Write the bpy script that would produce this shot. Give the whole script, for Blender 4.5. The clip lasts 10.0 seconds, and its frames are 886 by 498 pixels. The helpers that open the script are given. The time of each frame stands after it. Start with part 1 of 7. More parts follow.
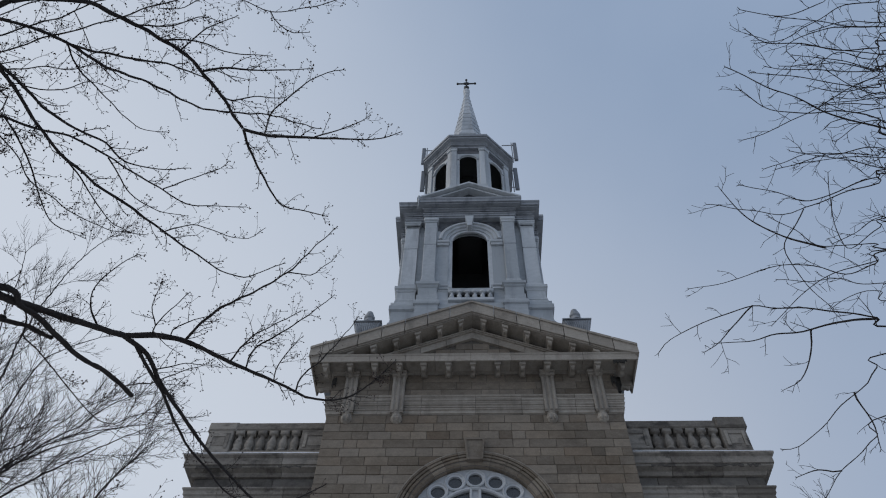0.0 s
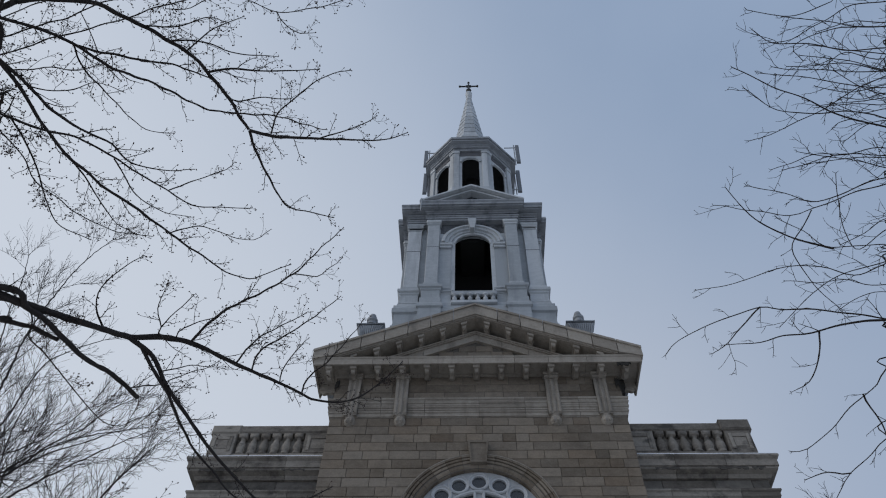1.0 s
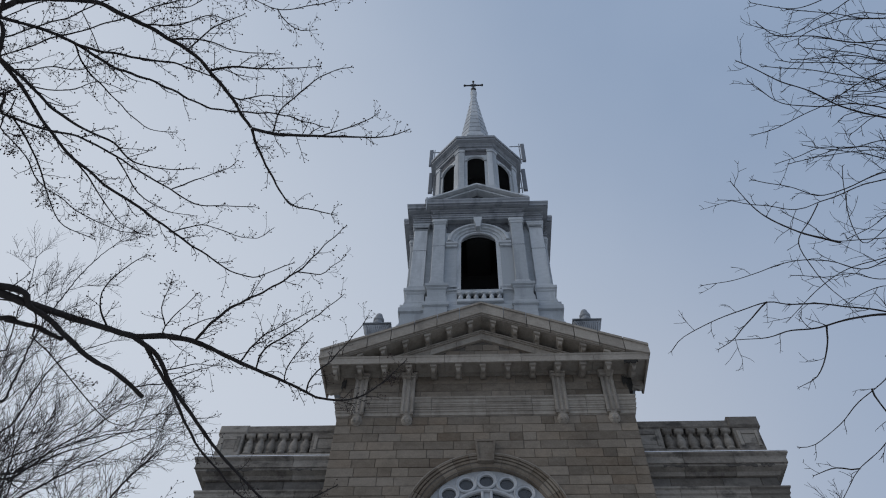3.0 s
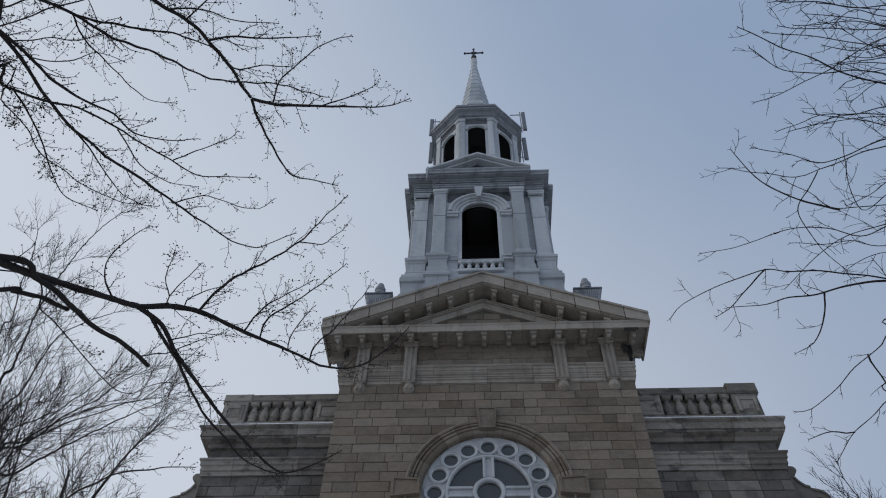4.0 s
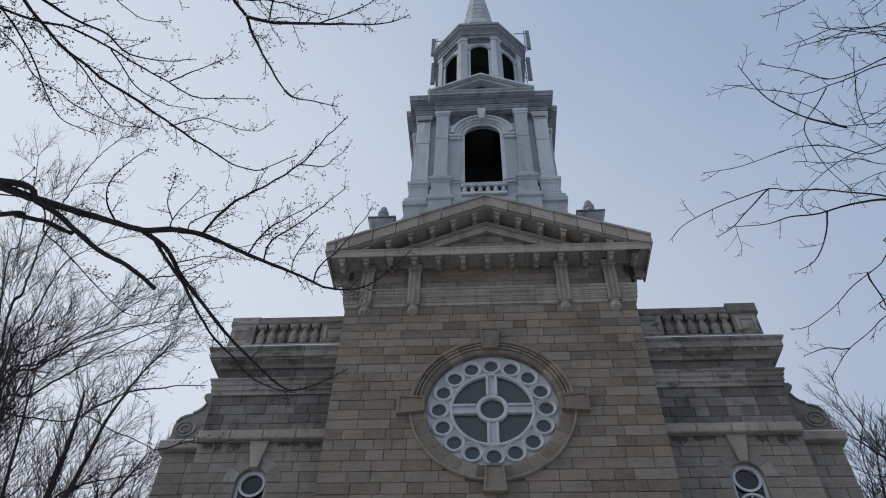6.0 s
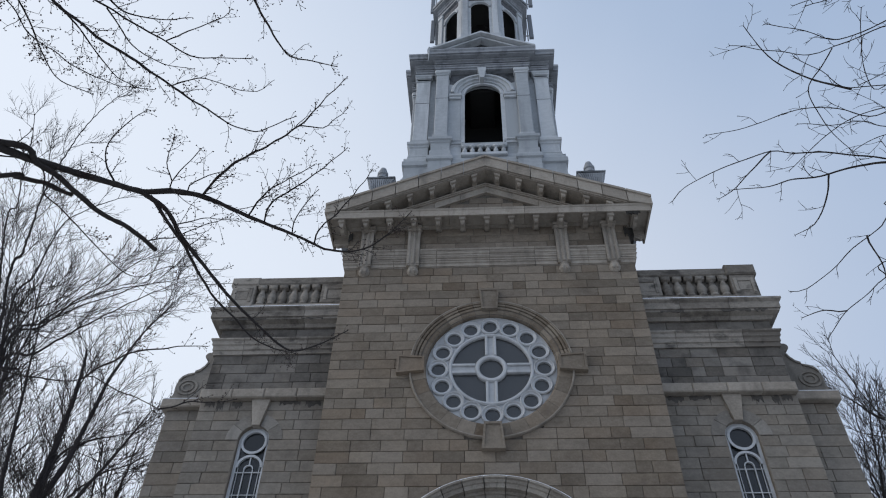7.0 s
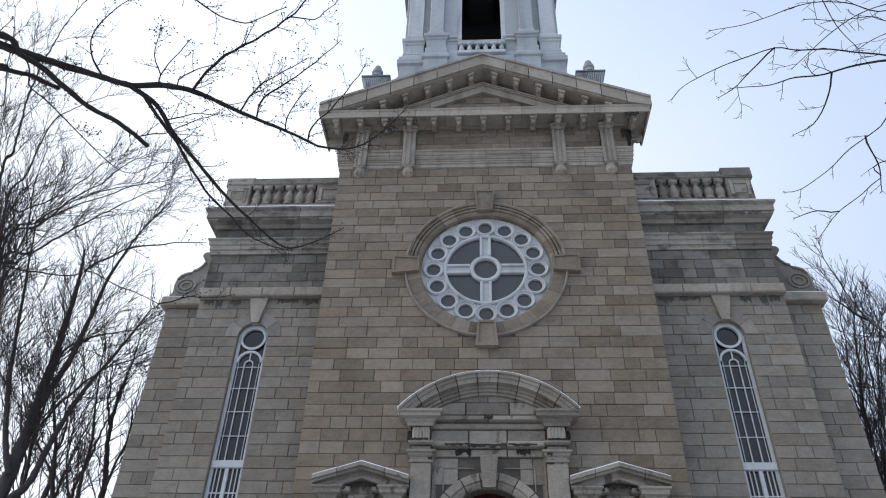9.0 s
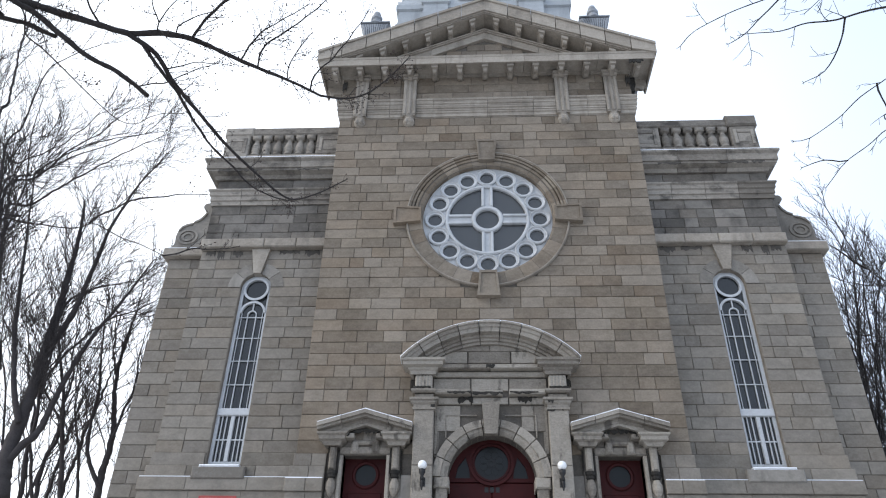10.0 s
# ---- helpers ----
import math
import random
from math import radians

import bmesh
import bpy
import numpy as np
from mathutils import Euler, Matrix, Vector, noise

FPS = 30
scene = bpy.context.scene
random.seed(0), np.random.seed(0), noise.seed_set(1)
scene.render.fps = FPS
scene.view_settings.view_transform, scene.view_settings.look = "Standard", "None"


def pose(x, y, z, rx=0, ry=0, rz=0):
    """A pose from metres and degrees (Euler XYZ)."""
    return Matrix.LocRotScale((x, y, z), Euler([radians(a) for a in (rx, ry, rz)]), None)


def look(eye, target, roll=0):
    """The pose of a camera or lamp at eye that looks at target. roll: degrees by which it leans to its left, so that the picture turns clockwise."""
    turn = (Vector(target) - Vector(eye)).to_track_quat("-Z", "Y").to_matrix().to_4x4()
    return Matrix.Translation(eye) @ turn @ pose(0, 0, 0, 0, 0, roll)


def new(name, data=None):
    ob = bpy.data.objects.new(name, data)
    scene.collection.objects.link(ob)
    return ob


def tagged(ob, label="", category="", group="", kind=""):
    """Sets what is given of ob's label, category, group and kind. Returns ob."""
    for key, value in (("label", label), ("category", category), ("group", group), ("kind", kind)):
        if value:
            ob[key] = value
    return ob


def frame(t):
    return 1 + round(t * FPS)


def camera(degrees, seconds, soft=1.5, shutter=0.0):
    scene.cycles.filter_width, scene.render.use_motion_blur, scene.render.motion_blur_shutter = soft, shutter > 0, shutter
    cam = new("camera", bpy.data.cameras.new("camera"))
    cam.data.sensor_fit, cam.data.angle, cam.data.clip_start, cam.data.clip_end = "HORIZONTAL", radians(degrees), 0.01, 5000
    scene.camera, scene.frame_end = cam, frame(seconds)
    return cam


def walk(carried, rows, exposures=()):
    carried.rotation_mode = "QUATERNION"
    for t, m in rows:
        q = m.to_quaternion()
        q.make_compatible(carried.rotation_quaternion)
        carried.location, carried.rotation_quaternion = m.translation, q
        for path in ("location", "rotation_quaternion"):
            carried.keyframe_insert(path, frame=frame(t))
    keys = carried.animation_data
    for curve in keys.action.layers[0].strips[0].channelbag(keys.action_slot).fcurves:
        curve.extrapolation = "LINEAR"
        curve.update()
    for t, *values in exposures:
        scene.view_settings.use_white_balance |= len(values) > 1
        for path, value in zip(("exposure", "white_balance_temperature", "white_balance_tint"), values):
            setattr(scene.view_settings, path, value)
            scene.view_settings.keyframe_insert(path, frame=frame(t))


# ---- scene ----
cam = camera(63.42, 10.0, soft=1.1)
ROWS = [
    (0, -0.140, -16.906, 1.619, 55.914, -1.136, 1.752),
    (0.5, -0.170, -16.887, 1.621, 55.992, -1.085, 1.690),
    (1, -0.187, -16.877, 1.634, 56.140, -1.224, 1.884),
    (1.5, -0.175, -16.879, 1.626, 56.276, -1.332, 2.017),
    (2, -0.166, -16.866, 1.645, 56.851, -1.452, 2.190),
    (2.5, -0.162, -16.834, 1.649, 57.204, -1.426, 2.385),
    (2.7, -0.162, -16.834, 1.649, 56.864, -1.426, 2.445),
    (3.8, -0.157, -16.863, 1.600, 54.141, -1.273, 2.841),
    (4, -0.157, -16.863, 1.600, 53.671, -1.273, 2.861),
    (4.5, -0.157, -16.864, 1.600, 52.156, -1.307, 2.733),
    (5, -0.148, -16.848, 1.599, 50.485, -1.320, 2.987),
    (5.2, -0.148, -16.848, 1.599, 49.725, -1.320, 3.037),
    (6.3, -0.141, -16.844, 1.580, 46.801, -1.186, 3.457),
    (6.5, -0.141, -16.844, 1.580, 46.151, -1.186, 3.477),
    (7, -0.153, -16.861, 1.589, 44.459, -1.257, 3.237),
    (7.5, -0.167, -16.873, 1.591, 42.950, -1.323, 3.031),
    (8, -0.171, -16.877, 1.585, 41.297, -1.213, 2.829),
    (8.5, -0.156, -16.873, 1.573, 39.344, -1.271, 2.723),
    (9, -0.143, -16.837, 1.552, 36.704, -1.275, 2.781),
    (9.5, -0.147, -16.844, 1.564, 34.398, -1.244, 2.827),
    (10, -0.195, -16.826, 1.573, 32.714, -1.124, 2.877),
]
EXPOSURES = [(0.0, -0.2, 6500, 10), (2.5, -0.2, 6500, 10), (4.0, -0.22, 6500, 10), (5.0, -0.2, 6500, 10), (6.5, 0.12, 6520, 10), (7.5, 0.32, 6560, 10), (8.5, 0.55, 6600, 10), (9.0, 0.72, 6640, 10),
             (9.5, 0.98, 6700, 10), (10.0, 1.2, 6760, 10)]
walk(cam, [(t, pose(x, y, z, 90 + pitch, roll, yaw)) for t, x, y, z, pitch, roll, yaw in ROWS], EXPOSURES)


# ---------------------------------------------------------------- light
SUN_AZ, SUN_EL = radians(-105), radians(38)   # off to the left; thin cloud over it
world = bpy.data.worlds.new("overcast_sky")
scene.world = world
world.use_nodes = True
wn, wl = world.node_tree.nodes, world.node_tree.links
wn.clear()


def wnode(kind, **values):
    n = wn.new(kind)
    for k, v in values.items():
        n.inputs[k].default_value = v
    return n


sky = wn.new("ShaderNodeTexSky")
sky.sky_type, sky.sun_disc = "NISHITA", False
sky.sun_elevation, sky.sun_rotation = SUN_EL, SUN_AZ
sky.air_density, sky.dust_density, sky.ozone_density = 1.0, 3.0, 1.5
sky_gain = wn.new("ShaderNodeVectorMath")
sky_gain.operation = "SCALE"
sky_gain.inputs["Scale"].default_value = 0.075
wl.new(sky.outputs[0], sky_gain.inputs[0])
coord = wn.new("ShaderNodeTexCoord")
veil = wnode("ShaderNodeTexNoise", Scale=1.6, Detail=4.0, Roughness=0.5)
wl.new(coord.outputs["Generated"], veil.inputs["Vector"])
cloud = wn.new("ShaderNodeValToRGB")
cloud.color_ramp.elements[0].position, cloud.color_ramp.elements[0].color = 0.3, (0.29, 0.395, 0.575, 1)
cloud.color_ramp.elements[1].position, cloud.color_ramp.elements[1].color = 0.7, (0.385, 0.490, 0.67, 1)
wl.new(veil.outputs["Fac"], cloud.inputs[0])
# the cloud is thinnest and brightest low over the trees beside the church
sun_dir = Vector((math.sin(SUN_AZ) * math.cos(SUN_EL), math.cos(SUN_AZ) * math.cos(SUN_EL), math.sin(SUN_EL)))
dot = wn.new("ShaderNodeVectorMath")
dot.operation = "DOT_PRODUCT"
dot.inputs[1].default_value = Vector((-0.9, 0.42, 0.09)).normalized()
wl.new(coord.outputs["Generated"], dot.inputs[0])
near = wn.new("ShaderNodeMapRange")
near.interpolation_type = "SMOOTHSTEP"
near.inputs["From Min"].default_value, near.inputs["From Max"].default_value = -0.1, 0.85
near.inputs["To Min"].default_value, near.inputs["To Max"].default_value = 0.0, 1.0
wl.new(dot.outputs["Value"], near.inputs["Value"])
# paler towards the horizon
split = wn.new("ShaderNodeSeparateXYZ")
wl.new(coord.outputs["Generated"], split.inputs[0])
low = wn.new("ShaderNodeMapRange")
low.interpolation_type = "SMOOTHSTEP"
low.inputs["From Min"].default_value, low.inputs["From Max"].default_value = 0.97, 0.58
wl.new(split.outputs["Z"], low.inputs["Value"])
haze = wn.new("ShaderNodeMix")
haze.data_type = "RGBA"
haze.inputs[7].default_value = (0.52, 0.585, 0.70, 1)
clear = wn.new("ShaderNodeMapRange")             # less haze on the far side from the glow
clear.interpolation_type = "SMOOTHSTEP"
clear.inputs["From Min"].default_value, clear.inputs["From Max"].default_value = -0.2, 0.25
clear.inputs["To Min"].default_value, clear.inputs["To Max"].default_value = 0.3, 1.0
wl.new(dot.outputs["Value"], clear.inputs["Value"])
both = wn.new("ShaderNodeMath")
both.operation = "MULTIPLY"
wl.new(low.outputs[0], both.inputs[0])
wl.new(clear.outputs[0], both.inputs[1])
wl.new(both.outputs[0], haze.inputs[0])
wl.new(cloud.outputs[0], haze.inputs[6])
glow = wn.new("ShaderNodeMix")
glow.data_type = "RGBA"
glow.inputs[7].default_value = (0.72, 0.785, 0.885, 1)
wl.new(near.outputs[0], glow.inputs[0])
wl.new(haze.outputs[2], glow.inputs[6])
mix = wn.new("ShaderNodeMix")
mix.data_type = "RGBA"
mix.inputs[0].default_value = 0.92
wl.new(sky_gain.outputs[0], mix.inputs[6])
wl.new(glow.outputs[2], mix.inputs[7])
back = wnode("ShaderNodeBackground", Strength=1.0)
out = wn.new("ShaderNodeOutputWorld")
wl.new(mix.outputs[2], back.inputs[0])
wl.new(back.outputs[0], out.inputs[0])

sun = new("sun", bpy.data.lights.new("sun", "SUN"))
sun.data.energy, sun.data.angle, sun.data.color = 0.65, radians(40), (1.0, 0.95, 0.88)
sun.matrix_world = look(sun_dir * 60, (0, 0, 0))


# ---------------------------------------------------------------- materials
def material(name, dark, light, rough=0.85, scale=1.5, fine=18.0, bump=0.25, metal=0.0, piece=0.0, stain=0.0, streak=1.0, islands=False, spec=0.4, worn=(0.52, 0.68), hues=()):
    """Two-scale stone, paint or metal: broad patches, fine grain, relief; piece: how far single pieces differ; stain: dark run-off marks."""
    m = bpy.data.materials.new(name)
    m.use_nodes = True
    n, l = m.node_tree.nodes, m.node_tree.links
    b = n["Principled BSDF"]
    b.inputs["Metallic"].default_value = metal
    b.inputs["Specular IOR Level"].default_value = spec
    geo, tc = n.new("ShaderNodeNewGeometry"), n.new("ShaderNodeTexCoord")

    def tex(s, detail=5.0, squash=1.0):
        mp = n.new("ShaderNodeMapping")
        mp.inputs["Scale"].default_value = (s, s, s * squash)
        l.new(geo.outputs["Position"], mp.inputs[0])
        t = n.new("ShaderNodeTexNoise")
        t.inputs["Scale"].default_value, t.inputs["Detail"].default_value, t.inputs["Roughness"].default_value = 1.0, detail, 0.6
        l.new(mp.outputs[0], t.inputs["Vector"])
        return t.outputs["Fac"]

    def math_node(op, a, c, clamp=False):
        q = n.new("ShaderNodeMath")
        q.operation, q.use_clamp = op, clamp
        for i, v in enumerate((a, c)):
            if isinstance(v, (int, float)):
                q.inputs[i].default_value = v
            else:
                l.new(v, q.inputs[i])
        return q.outputs[0]

    broad, mid, grain = tex(scale), tex(scale * 5.0, 5.0, 1.8), tex(fine, 6.0)
    f = math_node("ADD", math_node("MULTIPLY", broad, 0.35), math_node("ADD", math_node("MULTIPLY", mid, 0.33), math_node("MULTIPLY", grain, 0.32)))
    if piece:
        r = geo.outputs["Random Per Island"] if islands else n.new("ShaderNodeObjectInfo").outputs["Random"]
        f = math_node("ADD", f, math_node("MULTIPLY", math_node("SUBTRACT", r, 0.5), piece))
    mr = n.new("ShaderNodeMapRange")
    mr.inputs["From Min"].default_value, mr.inputs["From Max"].default_value = 0.34, 0.66
    l.new(f, mr.inputs["Value"])
    mx = n.new("ShaderNodeMix")
    mx.data_type = "RGBA"
    mx.inputs[6].default_value, mx.inputs[7].default_value = (*dark, 1), (*light, 1)
    l.new(mr.outputs[0], mx.inputs[0])
    col = mx.outputs[2]
    if hues:                               # single stones of other beds: browner, paler, greyer
        hr = n.new("ShaderNodeValToRGB")
        hr.color_ramp.interpolation = "CONSTANT"
        for i, h in enumerate(hues):
            e = hr.color_ramp.elements[i] if i < 2 else hr.color_ramp.elements.new(i / len(hues))
            e.position, e.color = i / len(hues), (*h, 1)
        l.new(math_node("FRACT", math_node("MULTIPLY", r, 13.7), 0.0), hr.inputs[0])
        patch = n.new("ShaderNodeMapRange")
        patch.inputs["From Min"].default_value, patch.inputs["From Max"].default_value = 0.38, 0.60
        patch.inputs["To Min"].default_value = 0.35
        l.new(tex(0.35, 3.0), patch.inputs["Value"])
        hm = n.new("ShaderNodeMix")
        hm.data_type, hm.blend_type = "RGBA", "MULTIPLY"
        l.new(patch.outputs[0], hm.inputs[0])
        l.new(col, hm.inputs[6])
        l.new(hr.outputs[0], hm.inputs[7])
        col = hm.outputs[2]
    if stain:
        s = tex(1.1 + 0.5 * scale, 8.0, 1.0 / streak)
        sr = n.new("ShaderNodeMapRange")
        sr.inputs["From Min"].default_value, sr.inputs["From Max"].default_value = worn
        sr.inputs["To Max"].default_value = stain
        l.new(s, sr.inputs["Value"])
        sm = n.new("ShaderNodeMix")
        sm.data_type = "RGBA"
        sm.inputs[7].default_value = (dark[0] * 0.35, dark[1] * 0.35, dark[2] * 0.36, 1)
        l.new(sr.outputs[0], sm.inputs[0])
        l.new(col, sm.inputs[6])
        col = sm.outputs[2]
    l.new(col, b.inputs["Base Color"])
    rr = n.new("ShaderNodeMapRange")
    rr.inputs["To Min"].default_value, rr.inputs["To Max"].default_value = max(0.02, rough - 0.12), min(1.0, rough + 0.1)
    l.new(grain, rr.inputs["Value"])
    l.new(rr.outputs[0], b.inputs["Roughness"])
    if bump:
        bp = n.new("ShaderNodeBump")
        bp.inputs["Strength"].default_value, bp.inputs["Distance"].default_value = bump * 1.6, 0.02
        l.new(math_node("ADD", math_node("MULTIPLY", mid, 0.8), grain), bp.inputs["Height"])
        l.new(bp.outputs[0], b.inputs["Normal"])
    return m


BROWN = ((0.132, 0.107, 0.081), (0.266, 0.225, 0.180))
GREY = ((0.151, 0.131, 0.108), (0.268, 0.240, 0.205))
BEDS = ((1.0, 1.0, 1.0), (0.98, 0.92, 0.85), (0.90, 0.89, 0.87), (1.10, 1.09, 1.07), (0.90, 0.82, 0.74), (1.0, 0.98, 0.95), (1.04, 1.0, 0.95), (0.86, 0.82, 0.77), (1.0, 1.0, 1.0), (1.07, 1.04, 0.99))
GREYS = ((1.0, 1.0, 1.0), (0.90, 0.90, 0.89), (1.1, 1.1, 1.09), (0.97, 0.92, 0.86), (0.94, 0.94, 0.95), (1.05, 1.02, 0.98))
M_STONE = material("tan_limestone", *BROWN, piece=0.22, stain=0.2, scale=0.9, hues=BEDS)
M_STONE_J = material("tan_limestone_joined", *BROWN, piece=0.22, stain=0.2, scale=0.9, islands=True, hues=BEDS)
M_GREY = material("grey_limestone", *GREY, piece=0.2, stain=0.22, scale=0.9, hues=GREYS)
M_GREY_J = material("grey_limestone_joined", *GREY, piece=0.2, stain=0.22, scale=0.9, islands=True, hues=GREYS)
M_SOOT = material("sooty_limestone", (0.095, 0.085, 0.074), (0.205, 0.187, 0.166), piece=0.34, stain=0.6, scale=0.8, worn=(0.50, 0.66), hues=GREYS)
M_SOOTTRIM = material("sooty_dressed_stone", (0.145, 0.127, 0.107), (0.330, 0.297, 0.256), piece=0.3, stain=0.8, streak=0.6, scale=1.0, worn=(0.53, 0.66))
M_CRUST = material("stained_portal_stone", (0.175, 0.152, 0.126), (0.355, 0.319, 0.272), piece=0.25, stain=0.75, streak=2.2, scale=2.6, fine=26, bump=0.5, worn=(0.58, 0.66))
M_GREYWOOD = material("dark_grey_wood", (0.055, 0.055, 0.06), (0.16, 0.16, 0.17), rough=0.9, scale=3.0, fine=40, bump=0.4)
# dark tone for peeled paint, also for painted shade at frieze and pediment
M_GRIMESHADE = material("peeling_paint_and_shade", (0.045, 0.047, 0.052), (0.17, 0.178, 0.19), rough=0.75, fine=14, bump=0.3, stain=0.8, streak=1.0, scale=1.6, worn=(0.45, 0.6))
M_TRIM = material("dressed_stone", (0.165, 0.148, 0.127), (0.290, 0.266, 0.235), piece=0.35, stain=0.5, streak=3.0, scale=1.3)
M_TRIMB = material("tan_dressed_stone", (0.235, 0.203, 0.167), (0.390, 0.346, 0.293), piece=0.2, stain=0.45, streak=3.0, scale=1.3)
M_MORTAR = material("weathered_mortar", (0.060, 0.052, 0.044), (0.165, 0.146, 0.124), rough=0.95, fine=40)
M_PAINT = material("white_painted_metal", (0.34, 0.36, 0.375), (0.53, 0.55, 0.565), rough=0.5, fine=30, bump=0.1, piece=0.35, stain=0.4, streak=6.0, scale=0.7)
M_PAINTD = material("dirty_white_sheet_metal", (0.20, 0.21, 0.225), (0.33, 0.345, 0.365), rough=0.6, fine=25, bump=0.1, stain=0.6, streak=2.0)
M_FRAME = material("white_window_paint", (0.40, 0.41, 0.42), (0.56, 0.57, 0.58), rough=0.5, fine=30, bump=0.06, stain=0.3, streak=2.0)
# near-black base colour stands in for the shade of unlit rooms
M_DARK = material("interior_shade", (0.012, 0.012, 0.012), (0.022, 0.021, 0.020), rough=0.95)
M_RED = material("dark_red_door_paint", (0.030, 0.004, 0.004), (0.055, 0.007, 0.007), rough=0.6, spec=0.2, fine=12, bump=0.08)
M_SNOW = material("old_snow", (0.78, 0.80, 0.84), (0.88, 0.89, 0.91), rough=0.8, fine=30, bump=0.5)
M_IRON = material("black_iron", (0.010, 0.010, 0.011), (0.022, 0.021, 0.020), rough=0.5, fine=40, bump=0.1)
M_ROOF = material("tin_roof", (0.25, 0.26, 0.27), (0.36, 0.37, 0.38), rough=0.4, metal=0.6, fine=6, stain=0.4)
M_GREYPL = material("grey_plastic", (0.13, 0.14, 0.155), (0.19, 0.20, 0.22), rough=0.5, fine=20, bump=0.05)
M_GROUND = material("winter_ground", (0.27, 0.26, 0.23), (0.72, 0.73, 0.75), rough=0.95, scale=0.4, fine=9, bump=0.6)
# black for weathered stone and for shade painted on the portals
M_BLACK = material("black_crust_and_shade", (0.010, 0.009, 0.008), (0.060, 0.054, 0.046), rough=0.95, fine=30, bump=0.8)
M_STREAK = material("dark_runoff_stain", (0.050, 0.045, 0.040), (0.120, 0.108, 0.095), rough=0.95, fine=30)
M_OPAL = material("opal_glass", (0.86, 0.86, 0.85), (0.92, 0.92, 0.91), rough=0.15, bump=0.0, spec=0.5)


def glass(name, tint, rough=0.05, spec=0.5):
    m = bpy.data.materials.new(name)
    m.use_nodes = True
    n, l = m.node_tree.nodes, m.node_tree.links
    b = n["Principled BSDF"]
    b.inputs["Base Color"].default_value = (*tint, 1)
    b.inputs["Roughness"].default_value = rough
    b.inputs["IOR"].default_value = 1.5
    b.inputs["Specular IOR Level"].default_value = spec
    b.inputs["Transmission Weight"].default_value = 0.45
    t = n.new("ShaderNodeTexNoise")
    t.inputs["Scale"].default_value, t.inputs["Detail"].default_value = 5.0, 2.0
    bp = n.new("ShaderNodeBump")
    bp.inputs["Strength"].default_value, bp.inputs["Distance"].default_value = 0.12, 0.02
    l.new(t.outputs["Fac"], bp.inputs["Height"])
    l.new(bp.outputs[0], b.inputs["Normal"])
    return m


M_GLASS2 = glass("old_window_glass", (0.03, 0.033, 0.036), 0.06)
# base tint paled to carry the grey of reflected sky
M_GLASS = glass("leaded_glass", (0.11, 0.115, 0.12), 0.12)


# ---------------------------------------------------------------- mesh helpers
def part(name, bm, mat, parent=None, label="", smooth=False):
    me = bpy.data.meshes.new(name)
    bmesh.ops.recalc_face_normals(bm, faces=bm.faces)
    bm.to_mesh(me)
    bm.free()
    me.materials.append(mat)
    if smooth:
        me.polygons.foreach_set("use_smooth", [True] * len(me.polygons))
    ob = new(name, me)
    if parent:
        ob.parent = parent
    if label:
        ob["label"] = label
    return ob


def shared(name, me, parent, at):
    ob = new(name, me)
    ob.parent = parent
    ob.location = at
    return ob


def thing(name, label, category, at=(0, 0, 0), group=""):
    ob = tagged(new(name), label, category, group)
    ob.location = at
    return ob


def box(bm, x0, x1, y0, y1, z0, z1):
    v = [bm.verts.new(p) for p in ((x0, y0, z0), (x1, y0, z0), (x1, y1, z0), (x0, y1, z0), (x0, y0, z1), (x1, y0, z1), (x1, y1, z1), (x0, y1, z1))]
    for f in ((0, 1, 5, 4), (1, 2, 6, 5), (2, 3, 7, 6), (3, 0, 4, 7), (4, 5, 6, 7), (3, 2, 1, 0)):
        bm.faces.new([v[i] for i in f])
    return bm


def cbox(bm, x0, x1, y0, y1, z0, z1, c=0.015):
    """A block whose front (low y) edges are chamfered."""
    a = [bm.verts.new(p) for p in ((x0, y1, z0), (x1, y1, z0), (x1, y1, z1), (x0, y1, z1))]
    b = [bm.verts.new(p) for p in ((x0, y0 + c, z0), (x1, y0 + c, z0), (x1, y0 + c, z1), (x0, y0 + c, z1))]
    d = [bm.verts.new(p) for p in ((x0 + c, y0, z0 + c), (x1 - c, y0, z0 + c), (x1 - c, y0, z1 - c), (x0 + c, y0, z1 - c))]
    bm.faces.new(d)
    bm.faces.new(a[::-1])
    for i in range(4):
        j = (i + 1) % 4
        bm.faces.new((a[i], a[j], b[j], b[i]))
        bm.faces.new((b[i], b[j], d[j], d[i]))
    return bm


def slab(bm, pts, y0, y1):
    """A flat shape given in x, z, from y0 to y1."""
    a = [bm.verts.new((x, y0, z)) for x, z in pts]
    b = [bm.verts.new((x, y1, z)) for x, z in pts]
    bm.faces.new(a)
    bm.faces.new(b[::-1])
    for i in range(len(pts)):
        j = (i + 1) % len(pts)
        bm.faces.new((a[i], b[i], b[j], a[j]))
    return bm


def arc(cx, cz, r, a0, a1, n):
    """Points on a circle in x, z; degrees from +x towards +z."""
    return [(cx + r * math.cos(radians(a0 + (a1 - a0) * i / n)), cz + r * math.sin(radians(a0 + (a1 - a0) * i / n))) for i in range(n + 1)]


